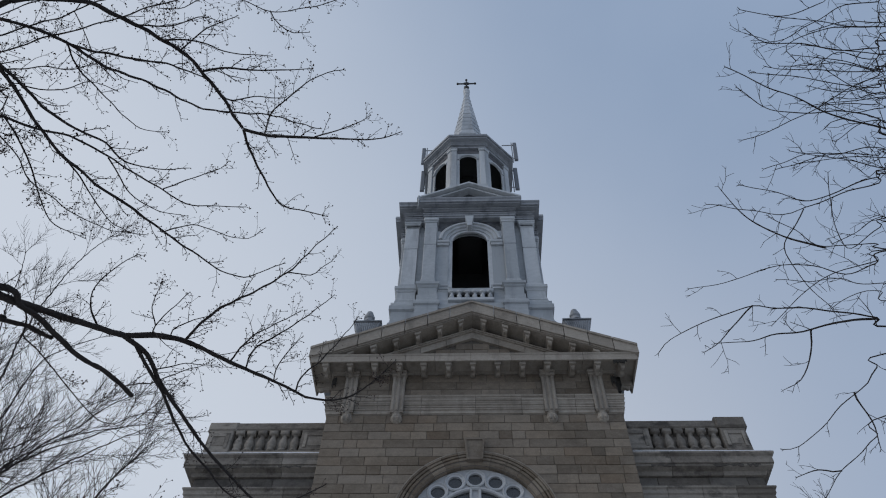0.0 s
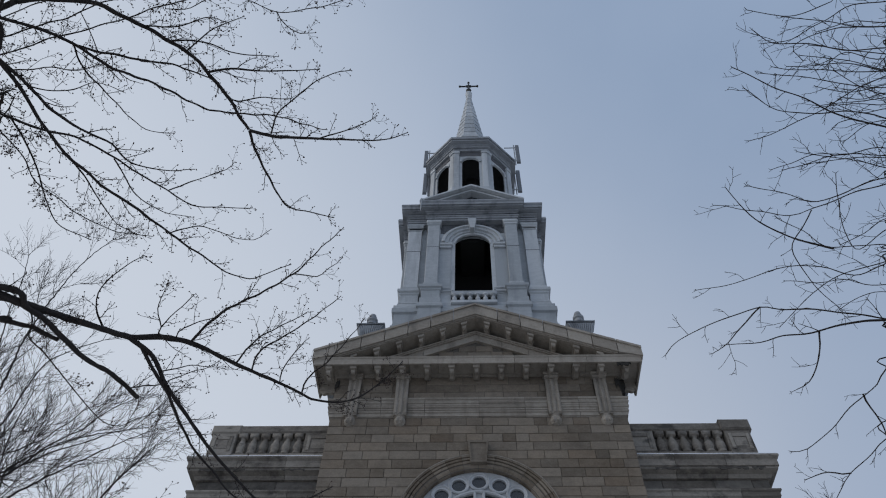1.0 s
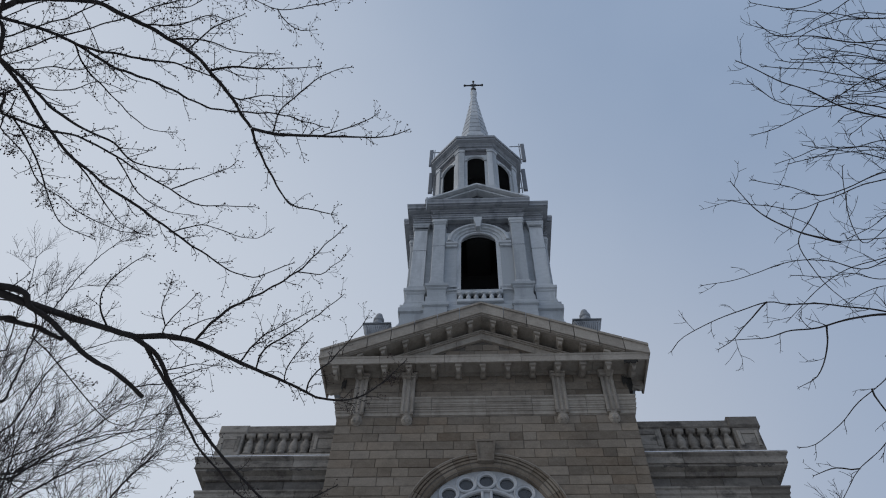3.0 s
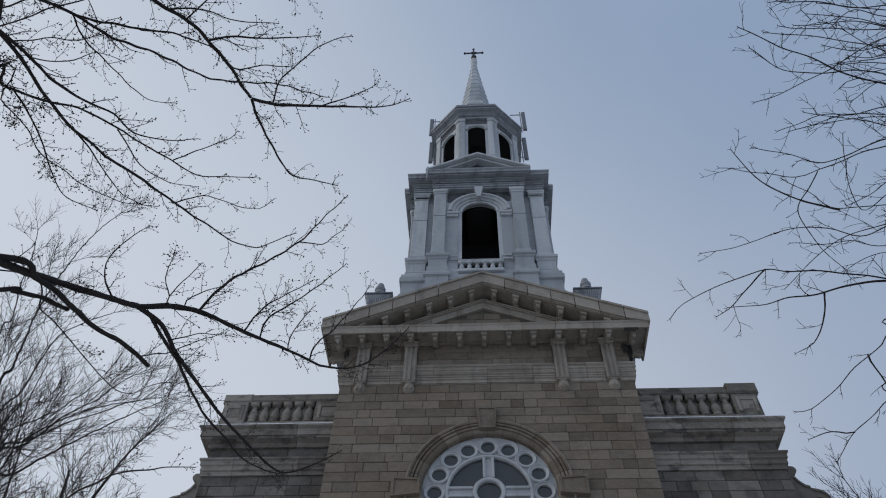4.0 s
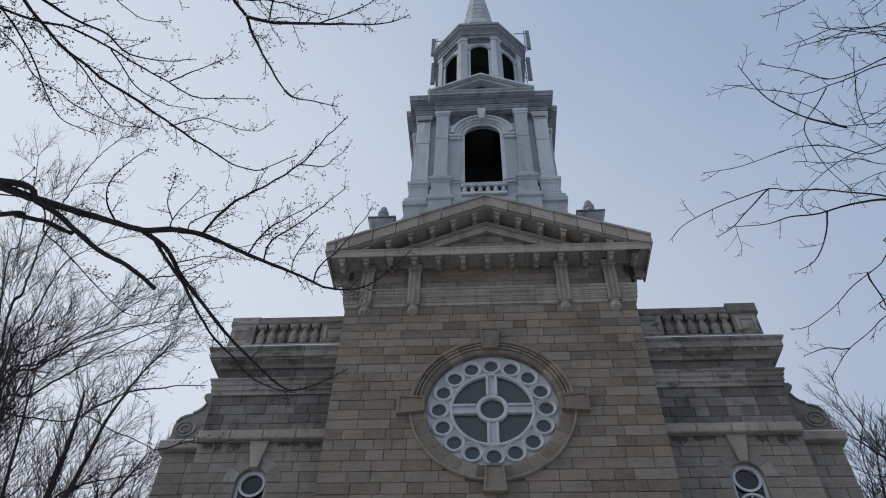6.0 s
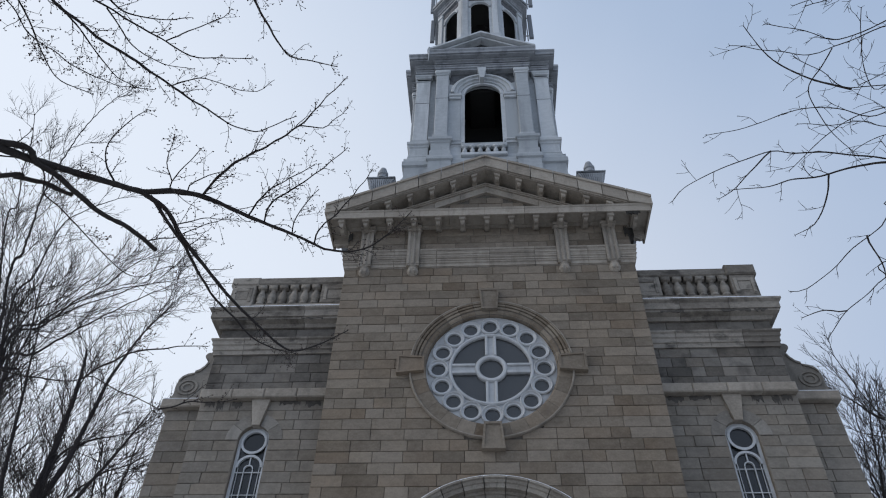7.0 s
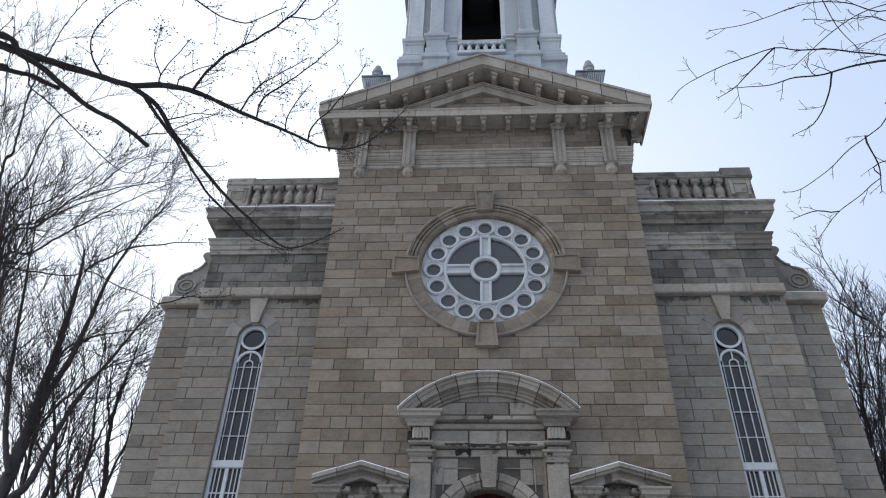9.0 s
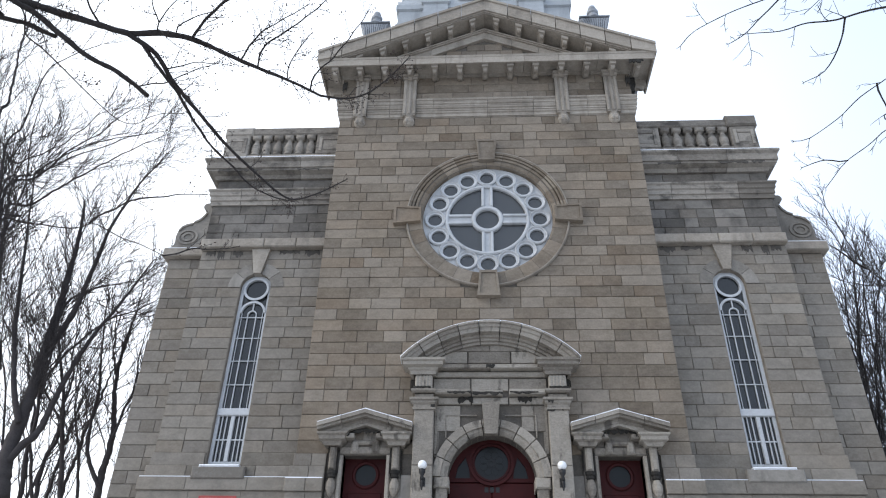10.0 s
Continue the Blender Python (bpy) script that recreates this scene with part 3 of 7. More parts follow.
BALUSTER = baluster_mesh()
for s in (-1, 1):
    def span(a, b):
        return tuple(sorted((s * a, s * b)))

    def bar(name, mat, a, b, y0, y1, z0, z1, label="", c=0.02, parent=None):
        return part(name, cbox(bmesh.new(), *span(a, b), y0, y1, z0, z1, c), mat, parent or church, label)

    hole = arch_outline(s * WIN_X, WIN_HW, WIN_Z0, WIN_SPRING)
    x0, x1 = span(W - 0.02, WING_X - 0.02)
    wall = part("wing_wall", pierced(bmesh.new(), [(x0, H0), (x1, H0), (x1, 15.6), (x0, 15.6)], [hole], WING_Y + 0.03, WING_Y + 0.55), M_MORTAR, church, "coursed grey limestone ashlar wing wall, stained below the cornice")

    def gaps(a, b):
        out = []
        if b > WIN_Z0 and a < WIN_SPRING:
            out.append(span(WIN_X - WIN_HW, WIN_X + WIN_HW))
        elif a >= WIN_SPRING - 0.01 and a < WIN_SPRING + 0.7:
            if b - WIN_SPRING < 0.78:
                q = math.sqrt(0.80 ** 2 - (b - WIN_SPRING) ** 2) - 0.05
                out.append(span(WIN_X - q, WIN_X + q))
        if a >= WIN_SPRING + 0.3 and a < 12.8:
            out.append(span(WIN_X - 0.16, WIN_X + 0.16))
        return out

    low = courses(gaps, *span(W + 0.005, WING_X), 6.86, WIN_SPRING, 0.3275, rng) + courses(gaps, *span(W + 0.005, WING_X), WIN_SPRING, 12.86, 0.31, rng)
    lay(low, WING_Y, wall, M_GREY, M_GREY_J, rng)
    lay(courses(lambda a, b: [], *span(W + 0.005, WING_X), 13.18, 14.50, 0.33, rng), WING_Y, wall, M_SOOT, M_GREY_J, rng)
    lay(courses(lambda a, b: [], *span(W + 0.005, WING_X), 15.06, 15.48, 0.42, rng, (0.7, 1.5)), WING_Y, wall, M_SOOT, M_GREY_J, rng)
    outer = part("buttress", box(bmesh.new(), *span(WING_X - 0.03, OUT_X - 0.02), OUT_Y + 0.03, OUT_Y + 1.6, H0, 12.86), M_MORTAR, church, "recessed outer strip of dark limestone")
    lay(courses(lambda a, b: [], *span(WING_X, OUT_X), 5.2, 12.86, 0.3275, rng), OUT_Y, outer, M_GREY, M_GREY_J, rng)
    bar("wing_side", M_GREY, WING_X - 0.4, WING_X - 0.01, WING_Y + 0.04, OUT_Y + 1.0, H0, 15.5)
    # weathered plinth
    for k, (a, d, z0, z1, c) in enumerate(((0.03, -0.05, 6.53, 6.855, 0.045), (0.09, -0.10, 6.22, 6.525, 0.06), (0.16, -0.22, 5.90, 6.215, 0.05), (0.12, -0.17, H0, 5.895, 0.02))):
        cuts = [W + 0.01, 5.65 + 0.12 * k, 7.6 - 0.1 * k, WING_X + a]
        runs = list(zip(cuts, cuts[1:])) if k else [(cuts[0], WIN_X - WIN_HW - 0.03), (WIN_X + WIN_HW + 0.03, cuts[3])]
        for p, q in runs:
            bar("plinth_stone", M_GREY, p + 0.003, q - 0.003, WING_Y + d, WING_Y + 0.4, z0, z1, c=c * 0.3)
    bar("snow", M_SNOW, W + 0.2, WIN_X - 0.4, WING_Y - 0.215, WING_Y - 0.095, 6.21, 6.235, "thin line of old snow on the ledge")
    bar("snow", M_SNOW, WIN_X + 0.6, WING_X + 0.14, WING_Y - 0.21, WING_Y - 0.095, 6.21, 6.24, "thin line of old snow on the ledge")
    # ledge over the window storey
    for k in range(4):
        a = W + 0.01 + k * (WING_X - W) / 4
        bar("ledge_stone", M_TRIMB, a, a + (WING_X - W) / 4 - 0.012, WING_Y - 0.22, WING_Y + 0.3, 12.87, 13.17, c=0.03)
    bar("ledge_stone", M_TRIMB, WING_X + 0.002, OUT_X + 0.14, OUT_Y - 0.22, OUT_Y + 1.7, 12.87, 13.15, c=0.03)
    bar("snow", M_SNOW, WING_X + 0.05, OUT_X + 0.12, OUT_Y - 0.20, OUT_Y + 0.2, 13.148, 13.185, c=0.02)
    for k, (a, b, z0) in enumerate(((4.9, 5.35, 12.62), (5.5, 6.1, 12.70), (7.2, 7.5, 12.60), (7.75, 7.95, 12.52), (8.02, 8.3, 12.64))):
        dark_patch(church, *span(a, b), WING_Y - 0.004, z0, 12.868, 40 + k + s, "runoff_stain", 0.004, M_STREAK)
    for k, (a, b, z0, z1) in enumerate(((5.2, 5.9, 15.62, 15.72), (7.0, 7.9, 15.62, 15.74), (8.0, 8.4, 15.60, 15.74))):
        dark_patch(church, *span(a, b), WING_Y - 0.30, z0, z1, 60 + k + s, "runoff_stain", 0.006, M_STREAK)
    # string course, cornice
    x0, x1 = span(W, WING_X)
    path = [(x0, WING_Y), (x1, WING_Y), (x1, 6.0)] if s > 0 else [(x0, 6.0), (x0, WING_Y), (x1, WING_Y)]
    blocks("string_course", path, [(-0.2, 14.50), (0.05, 14.50), (0.05, 14.64), (0.09, 14.66), (0.09, 14.80), (0.13, 14.84), (0.13, 14.96), (0.18, 15.0), (0.18, 15.05), (-0.2, 15.06)], M_SOOTTRIM, church, 4)
    blocks("wing_cornice", path, [(-0.2, 15.48), (0.08, 15.48), (0.12, 15.60), (0.30, 15.66), (0.30, 15.74), (0.34, 15.74), (0.34, 15.98), (0.42, 16.04), (0.42, 16.10), (-0.2, 16.14)], M_SOOTTRIM, church, 3, "moulded stone cornice, black with run-off")
    part("snow", mould(bmesh.new(), path, [(0.0, 16.10), (0.41, 16.09), (0.40, 16.14), (0.0, 16.17)]), M_SNOW, church)
    # balustrade
    rail = bar("balustrade", M_SOOTTRIM, W + 0.01, WING_X - 0.02, WING_Y + 0.0, WING_Y + 0.42, 16.14, 16.56, "stone balustrade with square end piers")
    bar("rail", M_SOOTTRIM, W + 0.01, 7.68, WING_Y - 0.02, WING_Y + 0.42, 17.38, 17.70, parent=rail, c=0.05)
    high = 17.78 if s > 0 else 17.715
    bar("rail", M_SOOTTRIM, 7.64, WING_X + 0.14, WING_Y - 0.10 if s > 0 else WING_Y - 0.04, WING_Y + 0.5, 17.36, high, parent=rail, c=0.05)
    bar("pier", M_SOOTTRIM, 7.72, WING_X + 0.06, WING_Y - 0.03, WING_Y + 0.44, 16.15, 17.36, parent=rail)
    bar("panel", M_SOOTTRIM, 7.92, WING_X - 0.14, WING_Y - 0.045, WING_Y - 0.03, 16.72, 17.06, parent=rail, c=0.008)
    for a, b, z0, z1 in ((7.80, 7.90, 16.62, 17.22), (WING_X - 0.12, WING_X - 0.02, 16.62, 17.22), (7.905, WING_X - 0.125, 17.09, 17.22)):
        bar("panel_rim", M_SOOTTRIM, a, b, WING_Y - 0.06, WING_Y - 0.03, z0, z1, parent=rail, c=0.008)
    bar("pier", M_SOOTTRIM, W + 0.01, 5.50, WING_Y - 0.01, WING_Y + 0.40, 16.57, 17.38, parent=rail)
    bar("panel", M_SOOTTRIM, W + 0.10, 5.26, WING_Y - 0.025, WING_Y - 0.01, 16.72, 17.08, parent=rail, c=0.008)
    for a, b, z0, z1 in ((5.30, 5.40, 16.66, 17.26), (W + 0.04, 5.295, 17.12, 17.26)):
        bar("panel_rim", M_SOOTTRIM, a, b, WING_Y - 0.04, WING_Y - 0.01, z0, z1, parent=rail, c=0.008)
    for k in range(6):
        shared("baluster", BALUSTER, rail, (s * (5.71 + 0.362 * k), WING_Y + 0.14, 16.59))
    part("backing", box(bmesh.new(), *span(5.5, 7.72), WING_Y + 0.22, WING_Y + 0.40, 16.58, 17.37), M_SOOTTRIM, rail)
    # scroll on the shoulder
    bm = bmesh.new()
    pts = [(WING_X - 0.3, 13.16), (9.52, 13.16), (9.60, 13.24), (9.53, 13.40), (9.55, 13.62), (9.52, 13.82), (9.42, 13.99), (9.26, 14.08), (9.10, 14.12), (9.08, 14.19), (8.94, 14.24), (8.83, 14.36), (8.76, 14.50), (8.73, 14.60)] + arc(8.77, 14.76, 0.125, -80, 110, 8) + [(8.70, 15.0), (WING_X - 0.3, 15.0)]
    slab(bm, [(s * x, z) for x, z in pts], OUT_Y - 0.1, OUT_Y + 0.5)
    scroll = part("scroll", bm, M_TRIM, church, "carved stone volute on the shoulder")
    bm = bmesh.new()
    for r in (0.32, 0.19):
        ring(bm, s * 9.16, 0, [(r, OUT_Y - 0.14), (r - 0.07, OUT_Y - 0.14), (r - 0.07, OUT_Y - 0.08), (r, OUT_Y - 0.08)], n=28)
    for v in bm.verts:
        v.co.z = 13.60 + v.co.z * 0.85
    slab(bm, [(s * x, z) for x, z in ((9.50, 13.84), (9.40, 13.99), (9.26, 14.07), (9.08, 14.11), (9.08, 14.06), (9.25, 14.01), (9.37, 13.94), (9.46, 13.82))], OUT_Y - 0.15, OUT_Y - 0.1)
    slab(bm, [(s * x, z) for x, z in ((9.06, 14.18), (8.93, 14.235), (8.82, 14.355), (8.75, 14.49), (8.70, 14.47), (8.78, 14.32), (8.90, 14.18), (9.05, 14.12))], OUT_Y - 0.15, OUT_Y - 0.1)
    part("volute", bm, M_TRIM, scroll)
    # hood of the window
    for a0, a1 in ((0, 37), (37, 74), (106, 143), (143, 180)):
        part("voussoir", ring(bmesh.new(), s * WIN_X, WIN_SPRING, [(WIN_HW, WING_Y - 0.02), (0.80, WING_Y - 0.02), (0.80, WING_Y + 0.4), (WIN_HW, WING_Y + 0.4)], a0 + 0.5, a1 - 0.5, 8), M_TRIM, wall)
    q = s * WIN_X
    part("keystone", slab(bmesh.new(), [(q - 0.11, WIN_SPRING + 0.42), (q + 0.11, WIN_SPRING + 0.42), (q + 0.27, 12.86), (q - 0.27, 12.86)], WING_Y - 0.10, WING_Y + 0.4), M_TRIMB, wall, "long tapered pale keystone")
    part("reveal", pierced(bmesh.new(), arch_outline(s * WIN_X, WIN_HW + 0.05, WIN_Z0 - 0.05, WIN_SPRING), [arch_outline(s * WIN_X, WIN_HW - 0.004, WIN_Z0, WIN_SPRING)], WING_Y + 0.012, WING_Y + 0.35), M_GREY, wall)
    bar("window_sill", M_TRIM, WIN_X - 0.66, WIN_X + 0.66, WING_Y - 0.26, WING_Y + 0.5, 6.16, 6.46, parent=wall, c=0.03)
    bar("snow", M_SNOW, WIN_X - 0.50, WIN_X + 0.50, WING_Y - 0.275, WING_Y + 0.1, 6.44, 6.51, "snow lying on the sill", c=0.035, parent=wall)


# ---------------------------------------------------------------- round window
rose = thing("rose_window", "round window with white tracery, sixteen roundels and dark glass", "window")
ROSE_Y = 0.17
holes = [arc(1.51 * math.cos(2 * math.pi * k / 16), ROSE_Z + 1.51 * math.sin(2 * math.pi * k / 16), 0.205, 0, 345, 23) for k in range(16)]
holes.append(arc(0, ROSE_Z, 0.335, 0, 348.75, 31))
for q in range(4):
    a, b = math.degrees(math.asin(0.165 / 1.12)), math.degrees(math.asin(0.165 / 0.46))
    holes.append(arc(0, ROSE_Z, 1.12, 90 * q + a, 90 * q + 90 - a, 16) + arc(0, ROSE_Z, 0.46, 90 * q + 90 - b, 90 * q + b, 6))
tracery = part("tracery", pierced(bmesh.new(), arc(0, ROSE_Z, ROSE_R + 0.05, 0, 355, 71), holes, ROSE_Y, ROSE_Y + 0.10), M_FRAME, rose, "white painted wooden tracery")
me = None
for k in range(16):
    at = (1.51 * math.cos(2 * math.pi * k / 16), 0, ROSE_Z + 1.51 * math.sin(2 * math.pi * k / 16))
    if me is None:
        bm = ring(bmesh.new(), 0, 0, [(0.31, ROSE_Y - 0.002), (0.31, ROSE_Y - 0.05), (0.285, ROSE_Y - 0.075), (0.26, ROSE_Y - 0.05), (0.25, ROSE_Y - 0.03), (0.205, ROSE_Y - 0.02), (0.2, ROSE_Y + 0.05)], n=28)
        o = part("roundel", bm, M_FRAME, tracery)
        o.location, me = at, o.data
    else:
        shared("roundel", me, tracery, at)
bm = bmesh.new()
for r0, r1 in ((1.12, 1.22), (0.335, 0.46)):
    ring(bm, 0, ROSE_Z, [(r0, ROSE_Y - 0.002), (r0, ROSE_Y - 0.04), (r0 + 0.03, ROSE_Y - 0.075), (r1 - 0.03, ROSE_Y - 0.075), (r1, ROSE_Y - 0.04), (r1, ROSE_Y - 0.002)])
part("ring", bm, M_FRAME, tracery)
for q in range(4):
    c, s_ = ((1, 0), (0, 1), (-1, 0), (0, -1))[q]
    bm = bmesh.new()
    for o in (-0.125, 0.125):
        cbox(bm, 0.45, 1.14, ROSE_Y - 0.065, ROSE_Y, o - 0.04, o + 0.04, 0.015)
    for v in bm.verts:
        x, z = v.co.x, v.co.z
        v.co.x, v.co.z = x * c - z * s_, ROSE_Z + x * s_ + z * c
    part("spoke", bm, M_FRAME, tracery)
part("glass", slab(bmesh.new(), arc(0, ROSE_Z, ROSE_R + 0.02, 0, 355, 71), ROSE_Y + 0.05, ROSE_Y + 0.062), M_GLASS, rose, "dark leaded glass")
surround = part("surround", ring(bmesh.new(), 0, ROSE_Z, [(ROSE_R, 0.02), (2.0, -0.03), (2.27, -0.03), (2.27, 0.4), (ROSE_R, 0.4)]), M_MORTAR, rose)
ROLLS = [(ROSE_R - 0.005, 0.03), (1.93, -0.02), (2.00, -0.035), (2.01, -0.005), (2.03, -0.005), (2.04, -0.055), (2.11, -0.065), (2.12, -0.03), (2.14, -0.03), (2.15, -0.075), (2.20, -0.085), (2.21, -0.05), (2.23, -0.05), (2.24, -0.09), (2.285, -0.10), (2.285, 0.05), (ROSE_R - 0.005, 0.38)]
PLAIN = [(ROSE_R - 0.005, 0.03), (1.90, -0.015), (1.93, -0.03), (2.275, -0.035), (2.285, -0.02), (2.285, 0.05), (ROSE_R - 0.005, 0.38)]
for k in range(28):                     # moulded stones above, plain ones below
    a0 = 360 * k / 28
    part("voussoir", ring(bmesh.new(), 0, ROSE_Z, ROLLS if k < 14 else PLAIN, a0 + 0.18, a0 + 360 / 28 - 0.18, 4), M_STONE, surround)
part("hood_moulding", ring(bmesh.new(), 0, ROSE_Z, [(2.28, 0.03), (2.28, -0.06), (2.295, -0.10), (2.325, -0.10), (2.345, -0.06), (2.345, 0.03)], n=72), M_TRIMB, rose)
for q in range(4):
    inner, outer = (1.96, 2.76) if q == 1 else (1.90, 2.68)
    wide = lambda r: 0.235 + 0.075 * (r - inner) / (outer - inner)
    bm = slab(bmesh.new(), [(inner, -wide(inner)), (outer, -wide(outer)), (outer, wide(outer)), (inner, wide(inner))], -0.15, 0.1)
    for a, b, c0, c1 in ((inner, inner + 0.07, -1.0, 1.0), (outer - 0.07, outer, -1.0, 1.0), (inner + 0.071, outer - 0.071, -1.0, -0.78), (inner + 0.071, outer - 0.071, 0.78, 1.0)):
        slab(bm, [(a, c0 * wide(a)), (b, c0 * wide(b)), (b, c1 * wide(b)), (a, c1 * wide(a))], -0.185, -0.15)
    c, s_ = ((1, 0), (0, 1), (-1, 0), (0, -1))[q]
    for v in bm.verts:
        x, z = v.co.x, v.co.z
        v.co.x, v.co.z = x * c - z * s_, ROSE_Z + x * s_ + z * c
    part("keystone", bm, M_STONE, rose, "large tan keystone with a sunk panel")


# ---------------------------------------------------------------- tall windows
def tall_window(cx):
    y = WING_Y + 0.13
    win = thing("tall_window", "tall round-headed white window with narrow leaded panes", "window", group="tall windows")
    hw = WIN_HW - 0.005
    rim = 0.085
    head = WIN_SPRING
    bm = pierced(bmesh.new(), arch_outline(cx, hw, WIN_Z0, head), [[(cx - hw + rim, WIN_Z0 + 0.1), (cx + hw - rim, WIN_Z0 + 0.1)] + arc(cx, head, hw - rim, 0, 180, 18)], y, y + 0.12)
    f = part("window_frame", bm, M_FRAME, win)
    part("transom", cbox(bmesh.new(), cx - hw, cx + hw, y - 0.05, y + 0.1, 7.86, 8.06, 0.02), M_FRAME, f)
    part("roundel", ring(bmesh.new(), cx, head, [(hw - rim + 0.02, y), (hw - rim + 0.02, y - 0.03), (hw - rim - 0.05, y - 0.03), (hw - rim - 0.05, y + 0.06)], n=32), M_FRAME, f)
    top = 10.86
    part("arch_bar", ring(bmesh.new(), cx, top, [(hw - rim + 0.02, y), (hw - rim + 0.02, y - 0.02), (hw - rim - 0.045, y - 0.02), (hw - rim - 0.045, y + 0.06)], 0, 180, 20), M_FRAME, f)
    part("arch_bar", ring(bmesh.new(), cx, top - 0.06, [(0.135, y), (0.135, y - 0.01), (0.105, y - 0.01), (0.105, y + 0.05)], 0, 180, 14), M_FRAME, f)
    part("mullion", box(bmesh.new(), cx - 0.015, cx + 0.015, y, y + 0.05, top + 0.08, top + 0.32), M_FRAME, f)
    for o in (-0.12, 0.12):
        part("mullion", box(bmesh.new(), cx + o - 0.012, cx + o + 0.012, y, y + 0.05, 8.06, top - 0.06), M_FRAME, f)
    for o in (-0.235, 0.235):
        part("mullion", box(bmesh.new(), cx + o * 1.25 - 0.008, cx + o * 1.25 + 0.008, y + 0.01, y + 0.05, 8.06, top), M_FRAME, f)
    for z in (8.72, 9.40, 10.08, 10.72):
        part("glazing_bar", box(bmesh.new(), cx - hw + rim, cx + hw - rim, y + 0.004, y + 0.05, z - 0.010, z + 0.010), M_FRAME, f)
    part("mullion", cbox(bmesh.new(), cx - 0.05, cx + 0.05, y - 0.02, y + 0.08, WIN_Z0 + 0.1, 7.86, 0.01), M_FRAME, f)
    for o in (-0.27, -0.16, 0.16, 0.27):
        part("mullion", box(bmesh.new(), cx + o - 0.012, cx + o + 0.012, y, y + 0.05, WIN_Z0 + 0.1, 7.86), M_FRAME, f)
    part("glazing_bar", box(bmesh.new(), cx - hw + rim, cx + hw - rim, y + 0.004, y + 0.05, 7.22, 7.25), M_FRAME, f)
    part("glass", slab(bmesh.new(), arch_outline(cx, hw - 0.04, WIN_Z0 + 0.05, head), y + 0.055, y + 0.065), M_GLASS2, win)
    return win


for s in (-1, 1):
    tall_window(s * WIN_X)

# a red-rimmed notice under one window
notice = thing("notice_board", "white notice board with a red rim below the window", "sign", (-WIN_X + 0.15, WING_Y - 0.34, 5.35))
part("board", box(bmesh.new(), -0.42, 0.42, -0.02, 0.05, -0.35, 0.36), M_FRAME, notice)
for a in ((-0.45, 0.45, 0.33, 0.38), (-0.45, 0.45, -0.38, -0.33), (-0.45, -0.40, -0.33, 0.33), (0.40, 0.45, -0.33, 0.33)):
    part("rim", box(bmesh.new(), a[0], a[1], -0.03, 0.02, a[2], a[3]), material("red_sign_paint", (0.35, 0.05, 0.05), (0.45, 0.08, 0.07), rough=0.5), notice)

# ---------------------------------------------------------------- main portal
portal = thing("main_portal", "carved grey stone doorway with pilasters and a segmental pediment", "doorway")
PY = -0.35
part("backing", pierced(bmesh.new(), [(-1.79, FLOOR), (1.79, FLOOR), (1.79, 9.29), (-1.79, 9.29)], [arch_outline(0, 1.02, FLOOR + 0.001, 6.05)], -0.07, 0.02), M_MORTAR, portal)


def spandrel_gaps(a, b):
    m = max(0.0, a - 6.05)
    return [(-math.sqrt(1.33 ** 2 - m * m), math.sqrt(1.33 ** 2 - m * m))] if m < 1.2 else []


for x, z, w, h in courses(spandrel_gaps, -1.355, 1.355, 5.9, 7.79, 0.63, rng, (0.8, 1.3)):
    part("spandrel_stone", cbox(bmesh.new(), x + 0.004, x + w - 0.004, -0.105 - rng.uniform(0, 0.006), -0.05, z + 0.004, z + h - 0.004, 0.008), M_CRUST, portal)
for s in (-1, 1):                      # a thin raised rim frames each spandrel
    for a, b, z0, z1 in ((1.29, 1.35, 6.6, 7.78), (1.06, 1.09, 7.0, 7.56), (0.34, 1.055, 7.53, 7.56)):
        part("panel_rim", cbox(bmesh.new(), *sorted((s * a, s * b)), -0.135, -0.10, z0, z1, 0.008), M_CRUST, portal)
